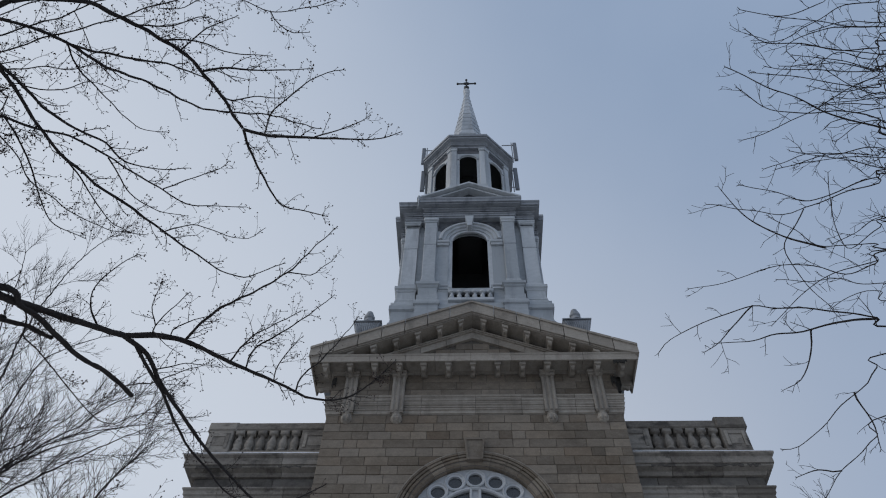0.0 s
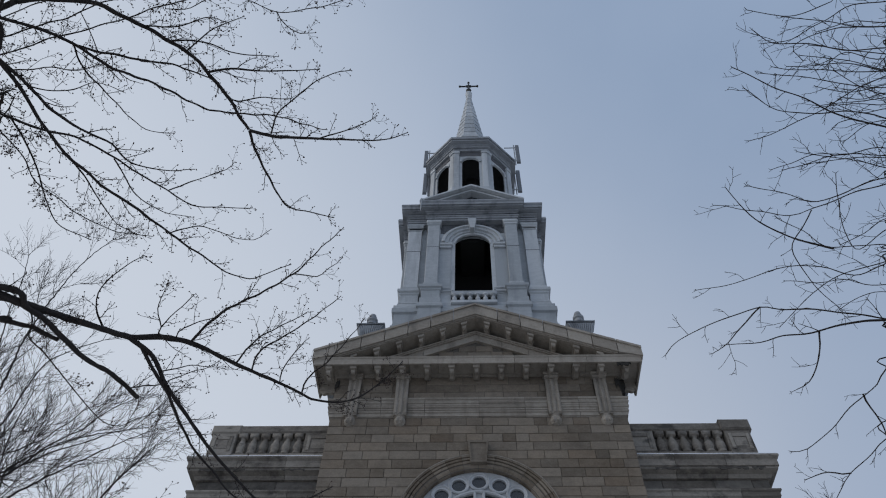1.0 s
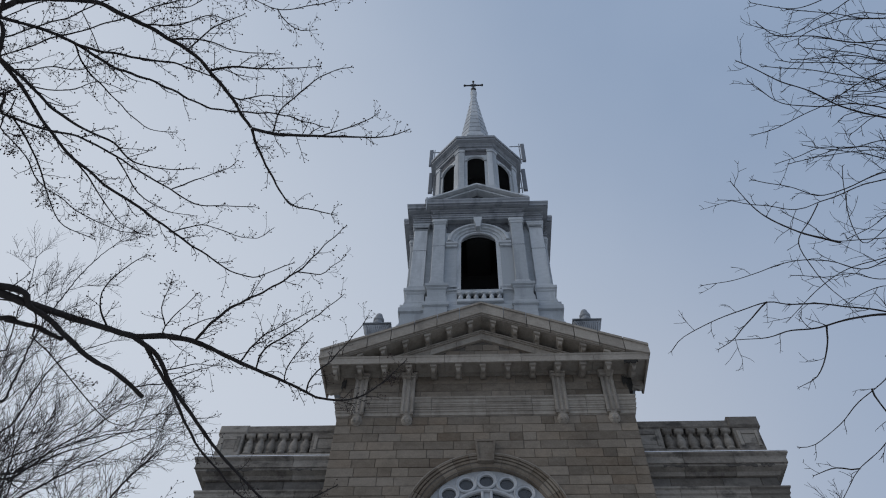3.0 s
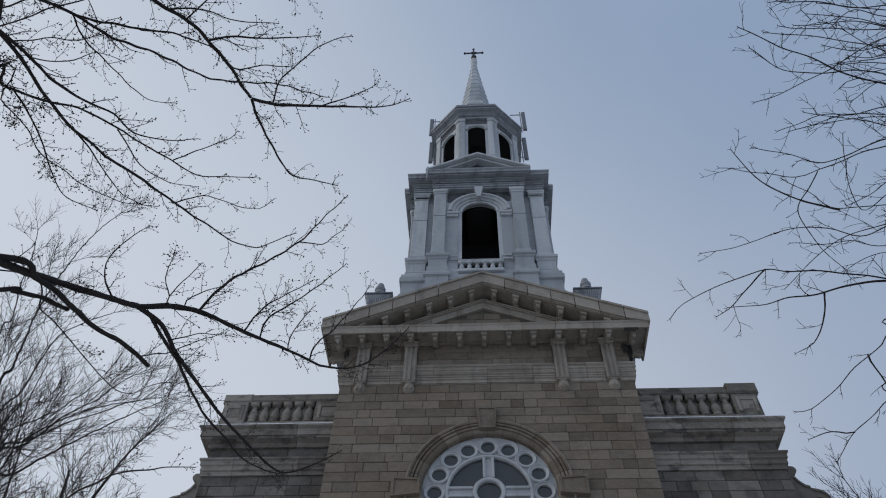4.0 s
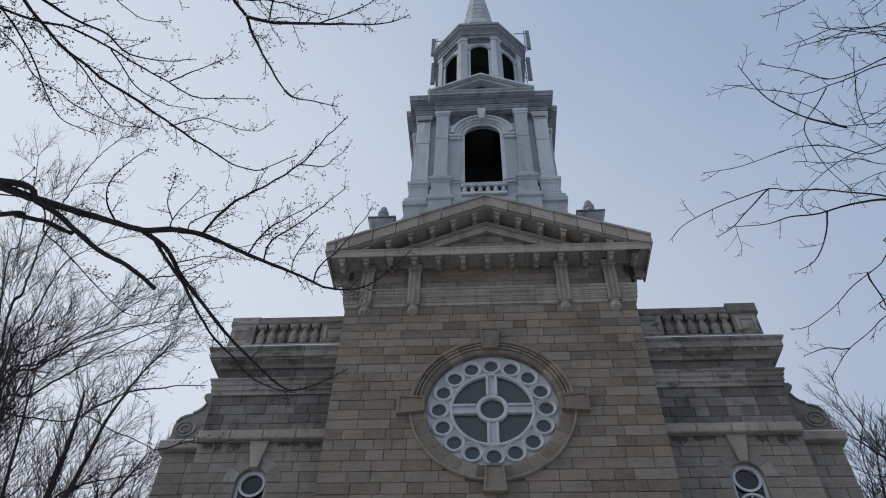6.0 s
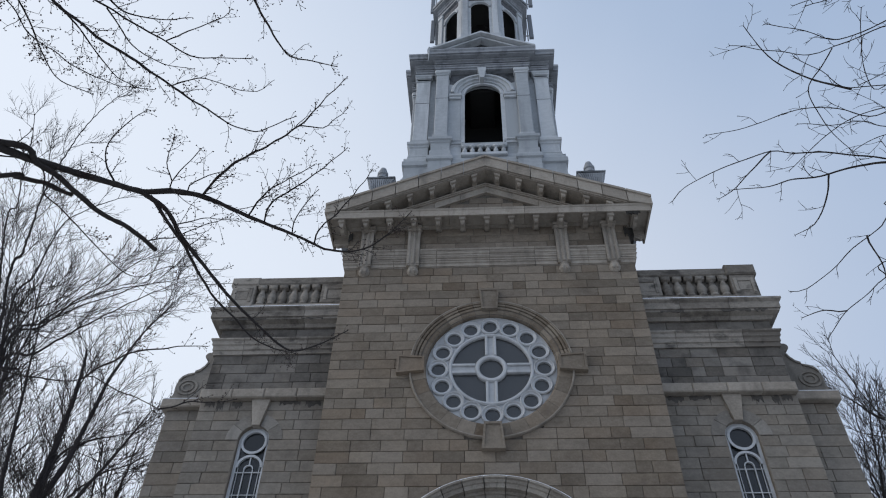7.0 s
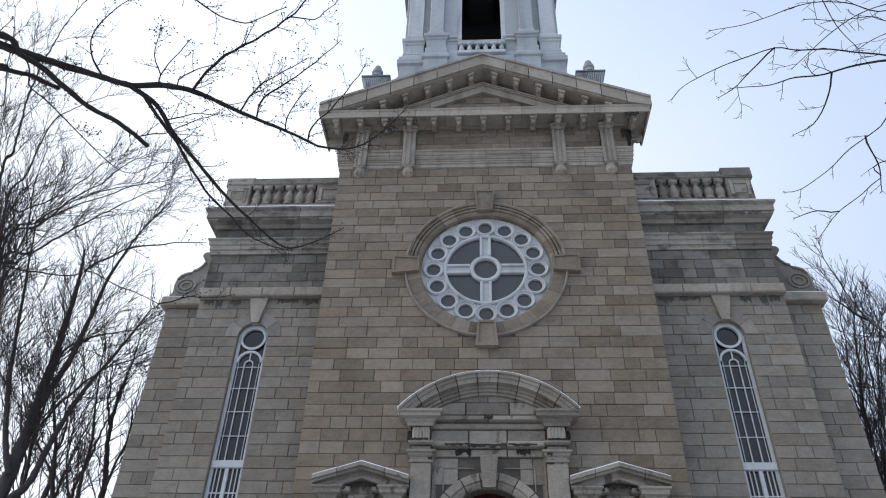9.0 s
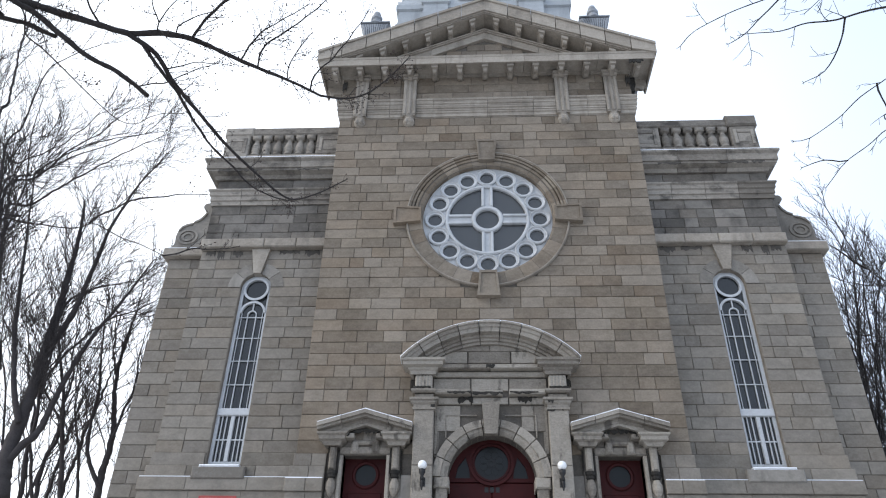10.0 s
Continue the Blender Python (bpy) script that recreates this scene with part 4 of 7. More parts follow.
for s in (-1, 1):
    def sp(a, b):
        return tuple(sorted((s * a, s * b)))
    part("pilaster", cbox(bmesh.new(), *sp(1.36, 1.84), PY, -0.1, FLOOR, 6.28, 0.02), M_CRUST, portal)
    part("pilaster", cbox(bmesh.new(), *sp(1.36, 1.84), PY, -0.1, 6.29, 7.61, 0.02), M_CRUST, portal)
    cap = bmesh.new()
    mould(cap, [(sp(1.36, 1.84)[0], 0), (sp(1.36, 1.84)[0], PY), (sp(1.36, 1.84)[1], PY), (sp(1.36, 1.84)[1], 0)], [(-0.05, 7.61), (0.03, 7.61), (0.04, 7.65), (0.01, 7.67), (0.01, 7.73), (0.06, 7.77), (0.06, 7.82), (0.11, 7.84), (0.11, 7.89), (-0.05, 7.89)])
    part("capital", cap, M_CRUST, portal, "weathered stone capital with broken corners")
    # carved block above, then the broken cornice end
    blk = bmesh.new()
    cbox(blk, *sp(1.38, 1.84), PY + 0.02, -0.02, 7.91, 8.02, 0.02)
    mould(blk, [(sp(1.38, 1.86)[0], 0), (sp(1.38, 1.86)[0], PY), (sp(1.38, 1.86)[1], PY), (sp(1.38, 1.86)[1], 0)], [(-0.05, 8.03), (0.03, 8.03), (0.07, 8.07), (0.07, 8.12), (0.01, 8.15), (-0.05, 8.15)])
    part("dosseret", blk, M_CRUST, portal)
    roll = bmesh.new()
    for k in range(5):
        x = sp(1.43, 1.83)[0] + 0.04 + 0.08 * k
        lathe(roll, x, PY + 0.06, [(0.045, 8.16), (0.055, 8.21), (0.055, 8.43), (0.045, 8.49)], 8)
    cbox(roll, *sp(1.42, 1.84), PY + 0.06, -0.02, 8.15, 8.51, 0.03)
    part("pulvin", roll, M_CRUST, portal, "fluted stone cushion block")
    end = bmesh.new()
    a, b = sp(1.36, 1.94)
    mould(end, [(a, 0.0), (a, PY), (b, PY), (b, 0.0)], [(-0.05, 8.51), (0.02, 8.51), (0.03, 8.59), (0.07, 8.62), (0.08, 8.67), (0.20, 8.7), (0.20, 8.78), (0.25, 8.8), (0.26, 8.86), (-0.05, 8.87)])
    part("cornice_end", end, M_CRUST, portal)
    # spandrel panels and jamb mouldings
    part("jamb", cbox(bmesh.new(), *sp(1.02, 1.30), -0.2, 0.5, FLOOR, 5.85, 0.03), M_CRUST, portal)
    part("impost", cbox(bmesh.new(), *sp(0.98, 1.33), -0.26, 0.5, 5.80, 6.05, 0.03), M_CRUST, portal)
for k in range(3):
    a, b = -1.36 + 0.907 * k, -1.36 + 0.907 * (k + 1) - 0.03
    part("entablature", cbox(bmesh.new(), a, b, -0.15, 0.0, 7.82, 7.99, 0.012), M_CRUST, portal)
    part("entablature", cbox(bmesh.new(), a, b - (0.12 if k == 1 else 0), -0.36 + (0.1 if k == 1 else 0), 0.0, 8.01, 8.14, 0.03), M_CRUST, portal)
for k in range(3):
    part("attic_block", cbox(bmesh.new(), -1.40 + 0.935 * k, -0.495 + 0.935 * k, -0.12, 0.0, 8.17, 8.49, 0.012), M_CRUST, portal)
    part("attic_block", cbox(bmesh.new(), -1.62 + 1.08 * k, -0.57 + 1.08 * k, -0.14, 0.0, 8.89, 9.21, 0.015), M_CRUST, portal)
for k in range(2):
    part("attic_block", cbox(bmesh.new(), -0.98 + 0.985 * k, -0.005 + 0.985 * k, -0.14, 0.0, 9.22, 9.51, 0.015), M_CRUST, portal)
part("attic_cornice", cbox(bmesh.new(), -1.36, -0.01, -0.36, 0.0, 8.67, 8.78, 0.02), M_CRUST, portal)
part("attic_cornice", cbox(bmesh.new(), 0.01, 1.36, -0.36, 0.0, 8.67, 8.78, 0.02), M_CRUST, portal)
part("attic_cornice", cbox(bmesh.new(), -1.36, 1.36, -0.20, 0.0, 8.51, 8.65, 0.03), M_CRUST, portal)
# segmental pediment: blocks round a shallow arc through (2.17, 8.87) and (0, 9.95)
SEG_R = (2.19 ** 2 + 0.98 ** 2) / (2 * 0.98)
SEG_Z = 9.84 - SEG_R
half = math.degrees(math.asin(2.19 / SEG_R))
for k in range(9):
    a0, a1 = 90 + half - 2 * half * k / 9, 90 + half - 2 * half * (k + 1) / 9
    part("pediment_block", ring(bmesh.new(), 0, SEG_Z, [(SEG_R, -0.66), (SEG_R - 0.05, -0.66), (SEG_R - 0.07, -0.60), (SEG_R - 0.13, -0.58), (SEG_R - 0.15, -0.54), (SEG_R - 0.25, -0.53), (SEG_R - 0.26, -0.36), (SEG_R - 0.32, -0.36), (SEG_R - 0.33, -0.29), (SEG_R - 0.39, -0.29), (SEG_R - 0.40, -0.22), (SEG_R - 0.46, -0.22), (SEG_R - 0.46, 0.0), (SEG_R + 0.03, 0.0)], a1 + 0.22, a0 - 0.22, 5), M_CRUST, portal)
part("snow", ring(bmesh.new(), 0, SEG_Z, [(SEG_R + 0.0, -0.63), (SEG_R + 0.035, -0.61), (SEG_R + 0.05, -0.1), (SEG_R + 0.0, -0.1)], 90 - half, 90 + half, 24), M_SNOW, portal)
for k in range(9):
    a0 = 180 - 20 * k
    part("voussoir", ring(bmesh.new(), 0, 6.05, [(1.02, -0.16), (1.10, -0.22), (1.16, -0.22), (1.18, -0.27), (1.36, -0.27), (1.36, -0.05), (1.02, 0.5)], a0 - 20 + 0.55, a0 - 0.55, 6), M_CRUST, portal)
part("keystone", slab(bmesh.new(), [(-0.145, 7.02), (0.145, 7.02), (0.215, 7.80), (-0.215, 7.80)], -0.38, -0.18), M_CRUST, portal, "tall stone keystone")

# the first five paint in the deep shade under the broken entablature ledge
dark_patch(portal, -1.05, -0.47, -0.363, 8.0, 8.075, 1)
dark_patch(portal, -0.44, 0.30, -0.263, 8.0, 8.10, 31)
dark_patch(portal, 0.47, 1.15, -0.363, 8.0, 8.07, 32)
dark_patch(portal, -0.80, -0.42, -0.152, 7.80, 8.02, 2)
dark_patch(portal, 0.66, 1.0, -0.152, 7.80, 8.02, 3)
dark_patch(portal, 1.33, 1.72, PY - 0.005, 7.56, 7.68, 4)
dark_patch(portal, 1.36, 1.50, PY - 0.06, 7.74, 7.90, 5)
dark_patch(portal, -1.44, -1.34, PY - 0.005, 7.58, 7.80, 6)
dark_patch(portal, -1.90, -1.45, PY - 0.03, 8.13, 8.20, 7)
dark_patch(portal, 1.42, 1.90, PY - 0.03, 8.12, 8.20, 8)
dark_patch(portal, -0.10, 0.12, -0.365, 8.66, 8.78, 9)
for s in (-1, 1):
    dark_patch(portal, s * 1.93 - 0.06, s * 1.93 + 0.06, -0.02, 8.20, 8.52, 10 + s)
    dark_patch(portal, s * 1.52 - 0.30, s * 1.52 + 0.30, -0.16, 8.92, 9.02, 13 + s)

# run-off blackens the outer corners of the great cornice
dark_patch(church, 4.55, 5.0, -0.69, 18.86, 19.06, 21)
dark_patch(church, 4.50, 4.66, -0.10, 18.30, 18.95, 22)
dark_patch(church, -4.66, -4.52, -0.10, 18.45, 18.95, 23)

corner = box(bmesh.new(), W + 0.03, W + 0.16, 0.10, 0.55, 18.42, 18.98)
box(corner, W + 0.02, W + 0.24, 0.20, 0.50, 18.80, 19.14)
part("crust", corner, M_BLACK, church, "black patch, weathering and painted shade")

# main door
door = thing("double_door", "dark red wooden double door with a round fanlight", "door")
part("leaf", cbox(bmesh.new(), -1.02, -0.004, 0.30, 0.38, FLOOR, 6.06, 0.02), M_RED, door)
part("leaf", cbox(bmesh.new(), 0.004, 1.02, 0.30, 0.38, FLOOR, 6.06, 0.02), M_RED, door)
fan = part("fanlight", pierced(bmesh.new(), [(-1.02, 6.07), (1.02, 6.07)] + arc(0, 6.07, 1.02, 2, 178, 22),
           [arc(0, 6.52, 0.40, 0, 350, 35)] + [[(q * x, z) for x, z in ((0.50, 6.16), (0.86, 6.16), (0.80, 6.42), (0.62, 6.66), (0.54, 6.40))] for q in (-1, 1)], 0.28, 0.36), M_RED, door)
for r0, r1, p in ((0.40, 0.44, 0.02), (0.47, 0.54, 0.05)):
    part("ring", ring(bmesh.new(), 0, 6.52, [(r0, 0.285), (r0, 0.28 - p), (r1, 0.28 - p), (r1, 0.285)], n=40), M_RED, fan)
M_STAIN = glass("stained_glass", (0.010, 0.012, 0.012), 0.3, 0.12)
part("glass", slab(bmesh.new(), arc(0, 6.07, 0.96, 2, 178, 30), 0.33, 0.34), M_STAIN, fan, "dull stained glass")
part("rosette", ring(bmesh.new(), 0, 6.52, [(0.05, 0.325), (0.05, 0.31), (0.09, 0.31), (0.09, 0.325)], n=16), M_IRON, fan)
for k in range(8):
    a = math.pi / 4 * k + 0.39
    part("lead_bar", ring(bmesh.new(), 0.2 * math.cos(a), 6.52 + 0.2 * math.sin(a), [(0.085, 0.328), (0.085, 0.318), (0.1, 0.318), (0.1, 0.328)], n=14), M_IRON, fan)
for k in range(3):
    part("number_bar", box(bmesh.new(), -0.17 + 0.13 * k, -0.08 + 0.13 * k, 0.29, 0.3, 5.84, 5.96), M_IRON, door, "dark unreadable mark")


# ---------------------------------------------------------------- side portals and doors
def side_portal(cx):
    p = thing("side_portal", "small grey stone doorway with brackets and snowy pediment", "doorway", group="side portals")
    for q in (-1, 1):
        def sp(a, b):
            return tuple(sorted((cx + q * a, cx + q * b)))
        part("jamb", cbox(bmesh.new(), *sp(0.515, 0.62), -0.10, 0.5, FLOOR, 6.60, 0.03), M_CRUST, p)
        part("jamb", cbox(bmesh.new(), *sp(0.62, 0.88), -0.04, 0.4, FLOOR, 6.82, 0.02), M_CRUST, p)
        body = part("bracket", cbox(bmesh.new(), *sp(0.655, 0.825), -0.21, 0, 6.22, 6.78, 0.045), M_CRUST, p, "rounded stone bracket")
        part("bracket_collar", lathe(bmesh.new(), cx + q * 0.74, -0.11, [(0.06, 6.03), (0.10, 6.06), (0.085, 6.11), (0.11, 6.15), (0.115, 6.21)], 10), M_BLACK, body, "black collar")
        part("bracket_drop", lathe(bmesh.new(), cx + q * 0.74, -0.10, [(0.02, 5.62), (0.07, 5.68), (0.115, 5.80), (0.11, 5.92), (0.07, 6.03)], 10), M_CRUST, body)
        # black patches paint the deep shade in the gaps beside each bracket
        dark_patch(p, *sp(0.60, 0.64), -0.11, 6.0, 6.74, cx + q)
        dark_patch(p, *sp(0.845, 0.885), -0.05, 5.9, 6.78, cx + 2 * q)
        part("tympanum", slab(bmesh.new(), [(cx + q * 1.0, 7.06), (cx + q * 0.44, 7.06), (cx + q * 0.40, 7.12), (cx, 7.25), (cx, 7.46), (cx + q * 1.0, 7.19)], -0.285, 0.0), M_CRUST, p)
        # the pediment's dark opening, its shade put in as black patches
        dark_patch(p, *sp(0.0, 0.42), -0.16, 7.07, 7.20, cx + 3 * q)
        dark_patch(p, *sp(0.36, 0.60), -0.31, 6.96, 7.05, cx + 4 * q)
        a, b = sp(0.60, 0.92)
        part("cornice_end", mould(bmesh.new(), [(a, 0), (a, -0.26), (b, -0.26), (b, 0)], [(-0.05, 6.76), (0.03, 6.76), (0.07, 6.84), (0.15, 6.88), (0.15, 6.96), (0.20, 7.0), (0.20, 7.04), (-0.05, 7.05)]), M_CRUST, p)
        sl = 0.33 / 1.14
        for k in range(2):
            a, b = 1.14 * k / 2, 1.14 * (k + 1) / 2 - 0.014
            pts = [(cx + q * a, 7.56 - sl * a), (cx + q * b, 7.56 - sl * b), (cx + q * b, 7.34 - sl * b * 0.94), (cx + q * a, 7.30 - sl * a * 0.9)]
            blk = slab(bmesh.new(), [pts[0], pts[1], (pts[1][0], pts[1][1] - 0.09), (pts[0][0], pts[0][1] - 0.09)], -0.54, 0.0)
            slab(blk, [(pts[0][0], pts[0][1] - 0.091), (pts[1][0], pts[1][1] - 0.091), (pts[1][0], pts[1][1] - 0.15), (pts[0][0], pts[0][1] - 0.15)], -0.46, 0.0)
            slab(blk, [(pts[0][0], pts[0][1] - 0.151), (pts[1][0], pts[1][1] - 0.151), pts[2], pts[3]], -0.30, 0.0)
            part("pediment_block", blk, M_CRUST, p)
            top = [(cx + q * a, 7.565 - sl * a), (cx + q * (b + 0.006), 7.565 - sl * b), (cx + q * (b + 0.006), 7.59 - sl * b), (cx + q * a, 7.60 - sl * a)]
            part("snow", slab(bmesh.new(), top, -0.50, 0.0), M_SNOW, p)
        part("cornice_band", cbox(bmesh.new(), *sp(0.26, 0.598), -0.30, 0.0, 6.94, 7.05, 0.02), M_CRUST, p)
        part("volute", cbox(bmesh.new(), *sp(0.16, 0.34), -0.16, 0, 6.62, 6.92, 0.05), M_CRUST, p)
    part("lintel", cbox(bmesh.new(), cx - 0.62, cx + 0.62, -0.09, 0.5, 6.61, 6.80, 0.03), M_CRUST, p)
    part("lintel", cbox(bmesh.new(), cx - 0.34, cx + 0.34, -0.14, 0.1, 6.82, 6.93, 0.03), M_CRUST, p)
    part("lintel", cbox(bmesh.new(), cx - 0.60, cx + 0.60, 0.0, 0.1, 6.80, 7.30, 0.01), M_CRUST, p)
    d = thing("side_door", "dark red wooden door with a round window", "door", group="side doors")
    leaf = part("leaf", pierced(bmesh.new(), [(cx - 0.515, FLOOR), (cx + 0.515, FLOOR), (cx + 0.515, 6.6), (cx - 0.515, 6.6)], [arc(cx, 6.22, 0.25, 0, 346, 27)], 0.30, 0.37), M_RED, d)
    part("ring", ring(bmesh.new(), cx, 6.22, [(0.25, 0.32), (0.25, 0.27), (0.30, 0.26), (0.33, 0.28), (0.33, 0.31)], n=30), M_RED, leaf)
    part("glass", slab(bmesh.new(), arc(cx, 6.22, 0.26, 0, 346, 27), 0.325, 0.335), M_STAIN, leaf)
    part("panel", cbox(bmesh.new(), cx - 0.40, cx + 0.40, 0.28, 0.30, 4.3, 5.80, 0.015), M_RED, leaf)


for s in (-1, 1):
    side_portal(s * 2.985)


def wall_lamp(x):
    lamp = thing("wall_lamp", "black iron wall lamp with a white globe", "lamp", (x, PY, 5.9), "portal lamps")
    bm = bmesh.new()
    bmesh.ops.create_uvsphere(bm, u_segments=20, v_segments=12, radius=0.105)
    for v in bm.verts:
        v.co += Vector((0, -0.17, 0.34))
    part("globe", bm, M_OPAL, lamp, "white opal glass globe", smooth=True)
    part("cup", lathe(bmesh.new(), 0, -0.17, [(0.03, 0.0), (0.045, 0.04), (0.035, 0.1), (0.07, 0.16), (0.075, 0.24)], 14), M_IRON, lamp, smooth=True)
    bm = lathe(bmesh.new(), 0, -0.17, [(0.012, -0.22), (0.02, -0.18), (0.025, -0.06), (0.03, 0.0)], 10)
    part("finial", bm, M_IRON, lamp, smooth=True)
    part("arm", cbox(bmesh.new(), -0.022, 0.022, -0.17, 0.0, -0.02, 0.03, 0.008), M_IRON, lamp)
    part("wall_plate", cbox(bmesh.new(), -0.06, 0.06, -0.03, 0.0, -0.10, 0.10, 0.015), M_IRON, lamp)


for s in (-1, 1):
    wall_lamp(s * 1.575)


# ---------------------------------------------------------------- bell tower
tower = thing("bell_tower", "square white painted belfry with pilasters, open arches and small pediments", "bell tower")
CY = 5.7                                   # tower centre
BAY, BAYV, CORN = 2.25, 3.45, 3.2


def turned(bm, k):
    for v in bm.verts:
        u, w = v.co.x, v.co.y
        for _ in range(k):
            u, w = -w, u
        v.co.x, v.co.y = u, CY + w
    return bm


def plan(bay, bayv, corner):
    pts = []
    for k in range(4):
        for u, w in ((-corner, -corner), (-bay, -corner), (-bay, -bayv), (bay, -bayv), (bay, -corner)):
            for _ in range(k):
                u, w = -w, u
            pts.append((u, CY + w))
    return pts


PLAN = plan(BAY, BAYV, CORN)
part("base", mould(bmesh.new(), plan(BAY, 3.23, CORN), [(-3.0, 19.0), (0.30, 19.0), (0.22, 25.30), (0.31, 25.36), (0.31, 25.62), (0.26, 25.70), (0.20, 25.86), (0.10, 25.92), (-3.0, 25.92)], True), M_PAINT, tower)
part("pedestal", mould(bmesh.new(), plan(BAY, 3.23, CORN), [(-0.6, 25.92), (0.14, 25.92), (0.14, 26.12), (0.04, 26.18), (-0.05, 26.2), (-0.6, 26.2)], True), M_PAINT, tower)
part("architrave", mould(bmesh.new(), PLAN, [(-0.6, 32.72), (0.03, 32.72), (0.03, 32.86), (0.08, 32.86), (0.08, 33.0), (0.13, 33.02), (0.13, 33.08), (-0.6, 33.10)], True), M_PAINTD, tower)
# recessed strip coloured dark, as the shadow below the cornice
part("frieze", mould(bmesh.new(), PLAN, [(-0.6, 33.101), (-0.03, 33.101), (-0.03, 33.339), (-0.6, 33.339)], True), M_GRIMESHADE, tower)
part("cornice", mould(bmesh.new(), PLAN, [(-0.8, 33.34), (0.05, 33.34), (0.05, 33.42), (0.16, 33.45), (0.16, 33.50), (0.08, 33.51), (0.08, 33.60), (0.36, 33.61), (0.36, 33.66), (0.28, 33.67), (0.28, 33.71), (0.42, 33.72), (0.42, 33.88), (0.39, 33.90), (0.46, 34.0), (0.46, 34.10), (-0.8, 34.22)], True), M_PAINTD, tower, "deep moulded dirty-white cornice")
for k in range(4):
    def tp(name, bm, mat=M_PAINT, label="", parent=tower):
        return part(name, turned(bm, k), mat, parent, label)
    # recessed wall and projecting bay, both pierced by the arch
    tp("wall", pierced(bmesh.new(), [(-2.6, 26.5), (2.6, 26.5), (2.6, 32.75), (-2.6, 32.75)], [arch_outline(0, 0.98, 26.7, 30.98)], -2.96, -2.86), M_PAINT)
    tp("bay_wall", pierced(bmesh.new(), [(-1.66, 26.5), (1.66, 26.5), (1.66, 32.75), (-1.66, 32.75)], [arch_outline(0, 0.85, 26.7, 30.98)], -3.20, -3.10), M_PAINT)
    for q in (-1, 1):                  # bare patches where the paint has gone, beside the arch
        tp("peeled_panel", slab(bmesh.new(), [(q * 0.24, 32.40), (q * 0.62, 32.30), (q * 1.0, 32.08), (q * 1.3, 31.86), (q * 1.58, 31.92), (q * 1.58, 32.70), (q * 0.26, 32.70)], -3.215, -3.199), M_GRIMESHADE)
    tp("panel", slab(bmesh.new(), [(-1.66, 27.25), (-1.04, 27.25), (-1.04, 30.5), (-1.66, 30.5)], -3.26, -3.2))
    tp("panel", slab(bmesh.new(), [(1.04, 27.25), (1.66, 27.25), (1.66, 30.5), (1.04, 30.5)], -3.26, -3.2))
    for s in (-1, 1):
        def sp(a, b):
            return tuple(sorted((s * a, s * b)))
        pil = tp("pilaster", cbox(bmesh.new(), *sp(1.62, 2.22), -3.46, -2.9, 27.24, 32.42, 0.02))
        tp("pilaster_base", cbox(bmesh.new(), *sp(1.58, 2.26), -3.52, -2.9, 27.24, 27.46, 0.02), parent=pil)
        tp("pilaster_cap", cbox(bmesh.new(), *sp(1.58, 2.26), -3.50, -2.9, 32.34, 32.48, 0.02), parent=pil)
        tp("pilaster_cap", cbox(bmesh.new(), *sp(1.54, 2.30), -3.56, -2.9, 32.485, 32.72, 0.05), parent=pil)
        tp("seam", box(bmesh.new(), *sp(1.62, 2.22), -3.465, -3.4, 30.36, 30.385), M_GRIMESHADE, parent=pil)
        imp = bmesh.new()
        cbox(imp, *sp(1.02, 1.60), -3.36, -2.9, 30.46, 30.64, 0.02)
        cbox(imp, *sp(0.98, 1.60), -3.42, -2.9, 30.645, 30.82, 0.03)
        tp("impost", imp)
        tp("pier_foot", cbox(bmesh.new(), *sp(0.98, 1.60), -3.40, -2.9, 26.9, 27.26, 0.02))
    post = tp("corner_pilaster", cbox(bmesh.new(), 2.54, 3.20, -3.20, -2.54, 27.24, 32.42, 0.02))
    tp("pilaster_base", mould(bmesh.new(), [(2.54, -3.2), (3.2, -3.2), (3.2, -2.54), (2.54, -2.54)], [(-0.1, 27.24), (0.07, 27.24), (0.07, 27.36), (0.03, 27.40), (0.03, 27.48), (-0.1, 27.48)], True), parent=post)
    tp("pilaster_cap", mould(bmesh.new(), [(2.54, -3.2), (3.2, -3.2), (3.2, -2.54), (2.54, -2.54)], [(-0.1, 32.20), (0.03, 32.20), (0.03, 32.26), (0.0, 32.28), (0.0, 32.42), (0.06, 32.46), (0.06, 32.54), (0.10, 32.60), (0.10, 32.72), (-0.1, 32.72)], True), parent=post)
    tp("seam", box(bmesh.new(), 2.53, 3.206, -3.206, -2.53, 30.36, 30.39), M_GRIMESHADE, parent=post)
    tp("archivolt", ring(bmesh.new(), 0, 30.92, [(1.04, -3.1), (1.04, -3.27), (1.17, -3.27), (1.19, -3.36), (1.33, -3.36), (1.35, -3.45), (1.45, -3.45), (1.52, -3.40), (1.52, -3.1)], 0, 180, 28))
    tp("reveal", ring(bmesh.new(), 0, 30.98, [(0.84, -3.14), (0.84, -3.22), (0.92, -3.24), (0.92, -3.14)], 0, 180, 24))
    tp("keystone", slab(bmesh.new(), [(-0.10, 31.85), (0.10, 31.85), (0.22, 32.74), (-0.22, 32.74)], -3.60, -3.1))
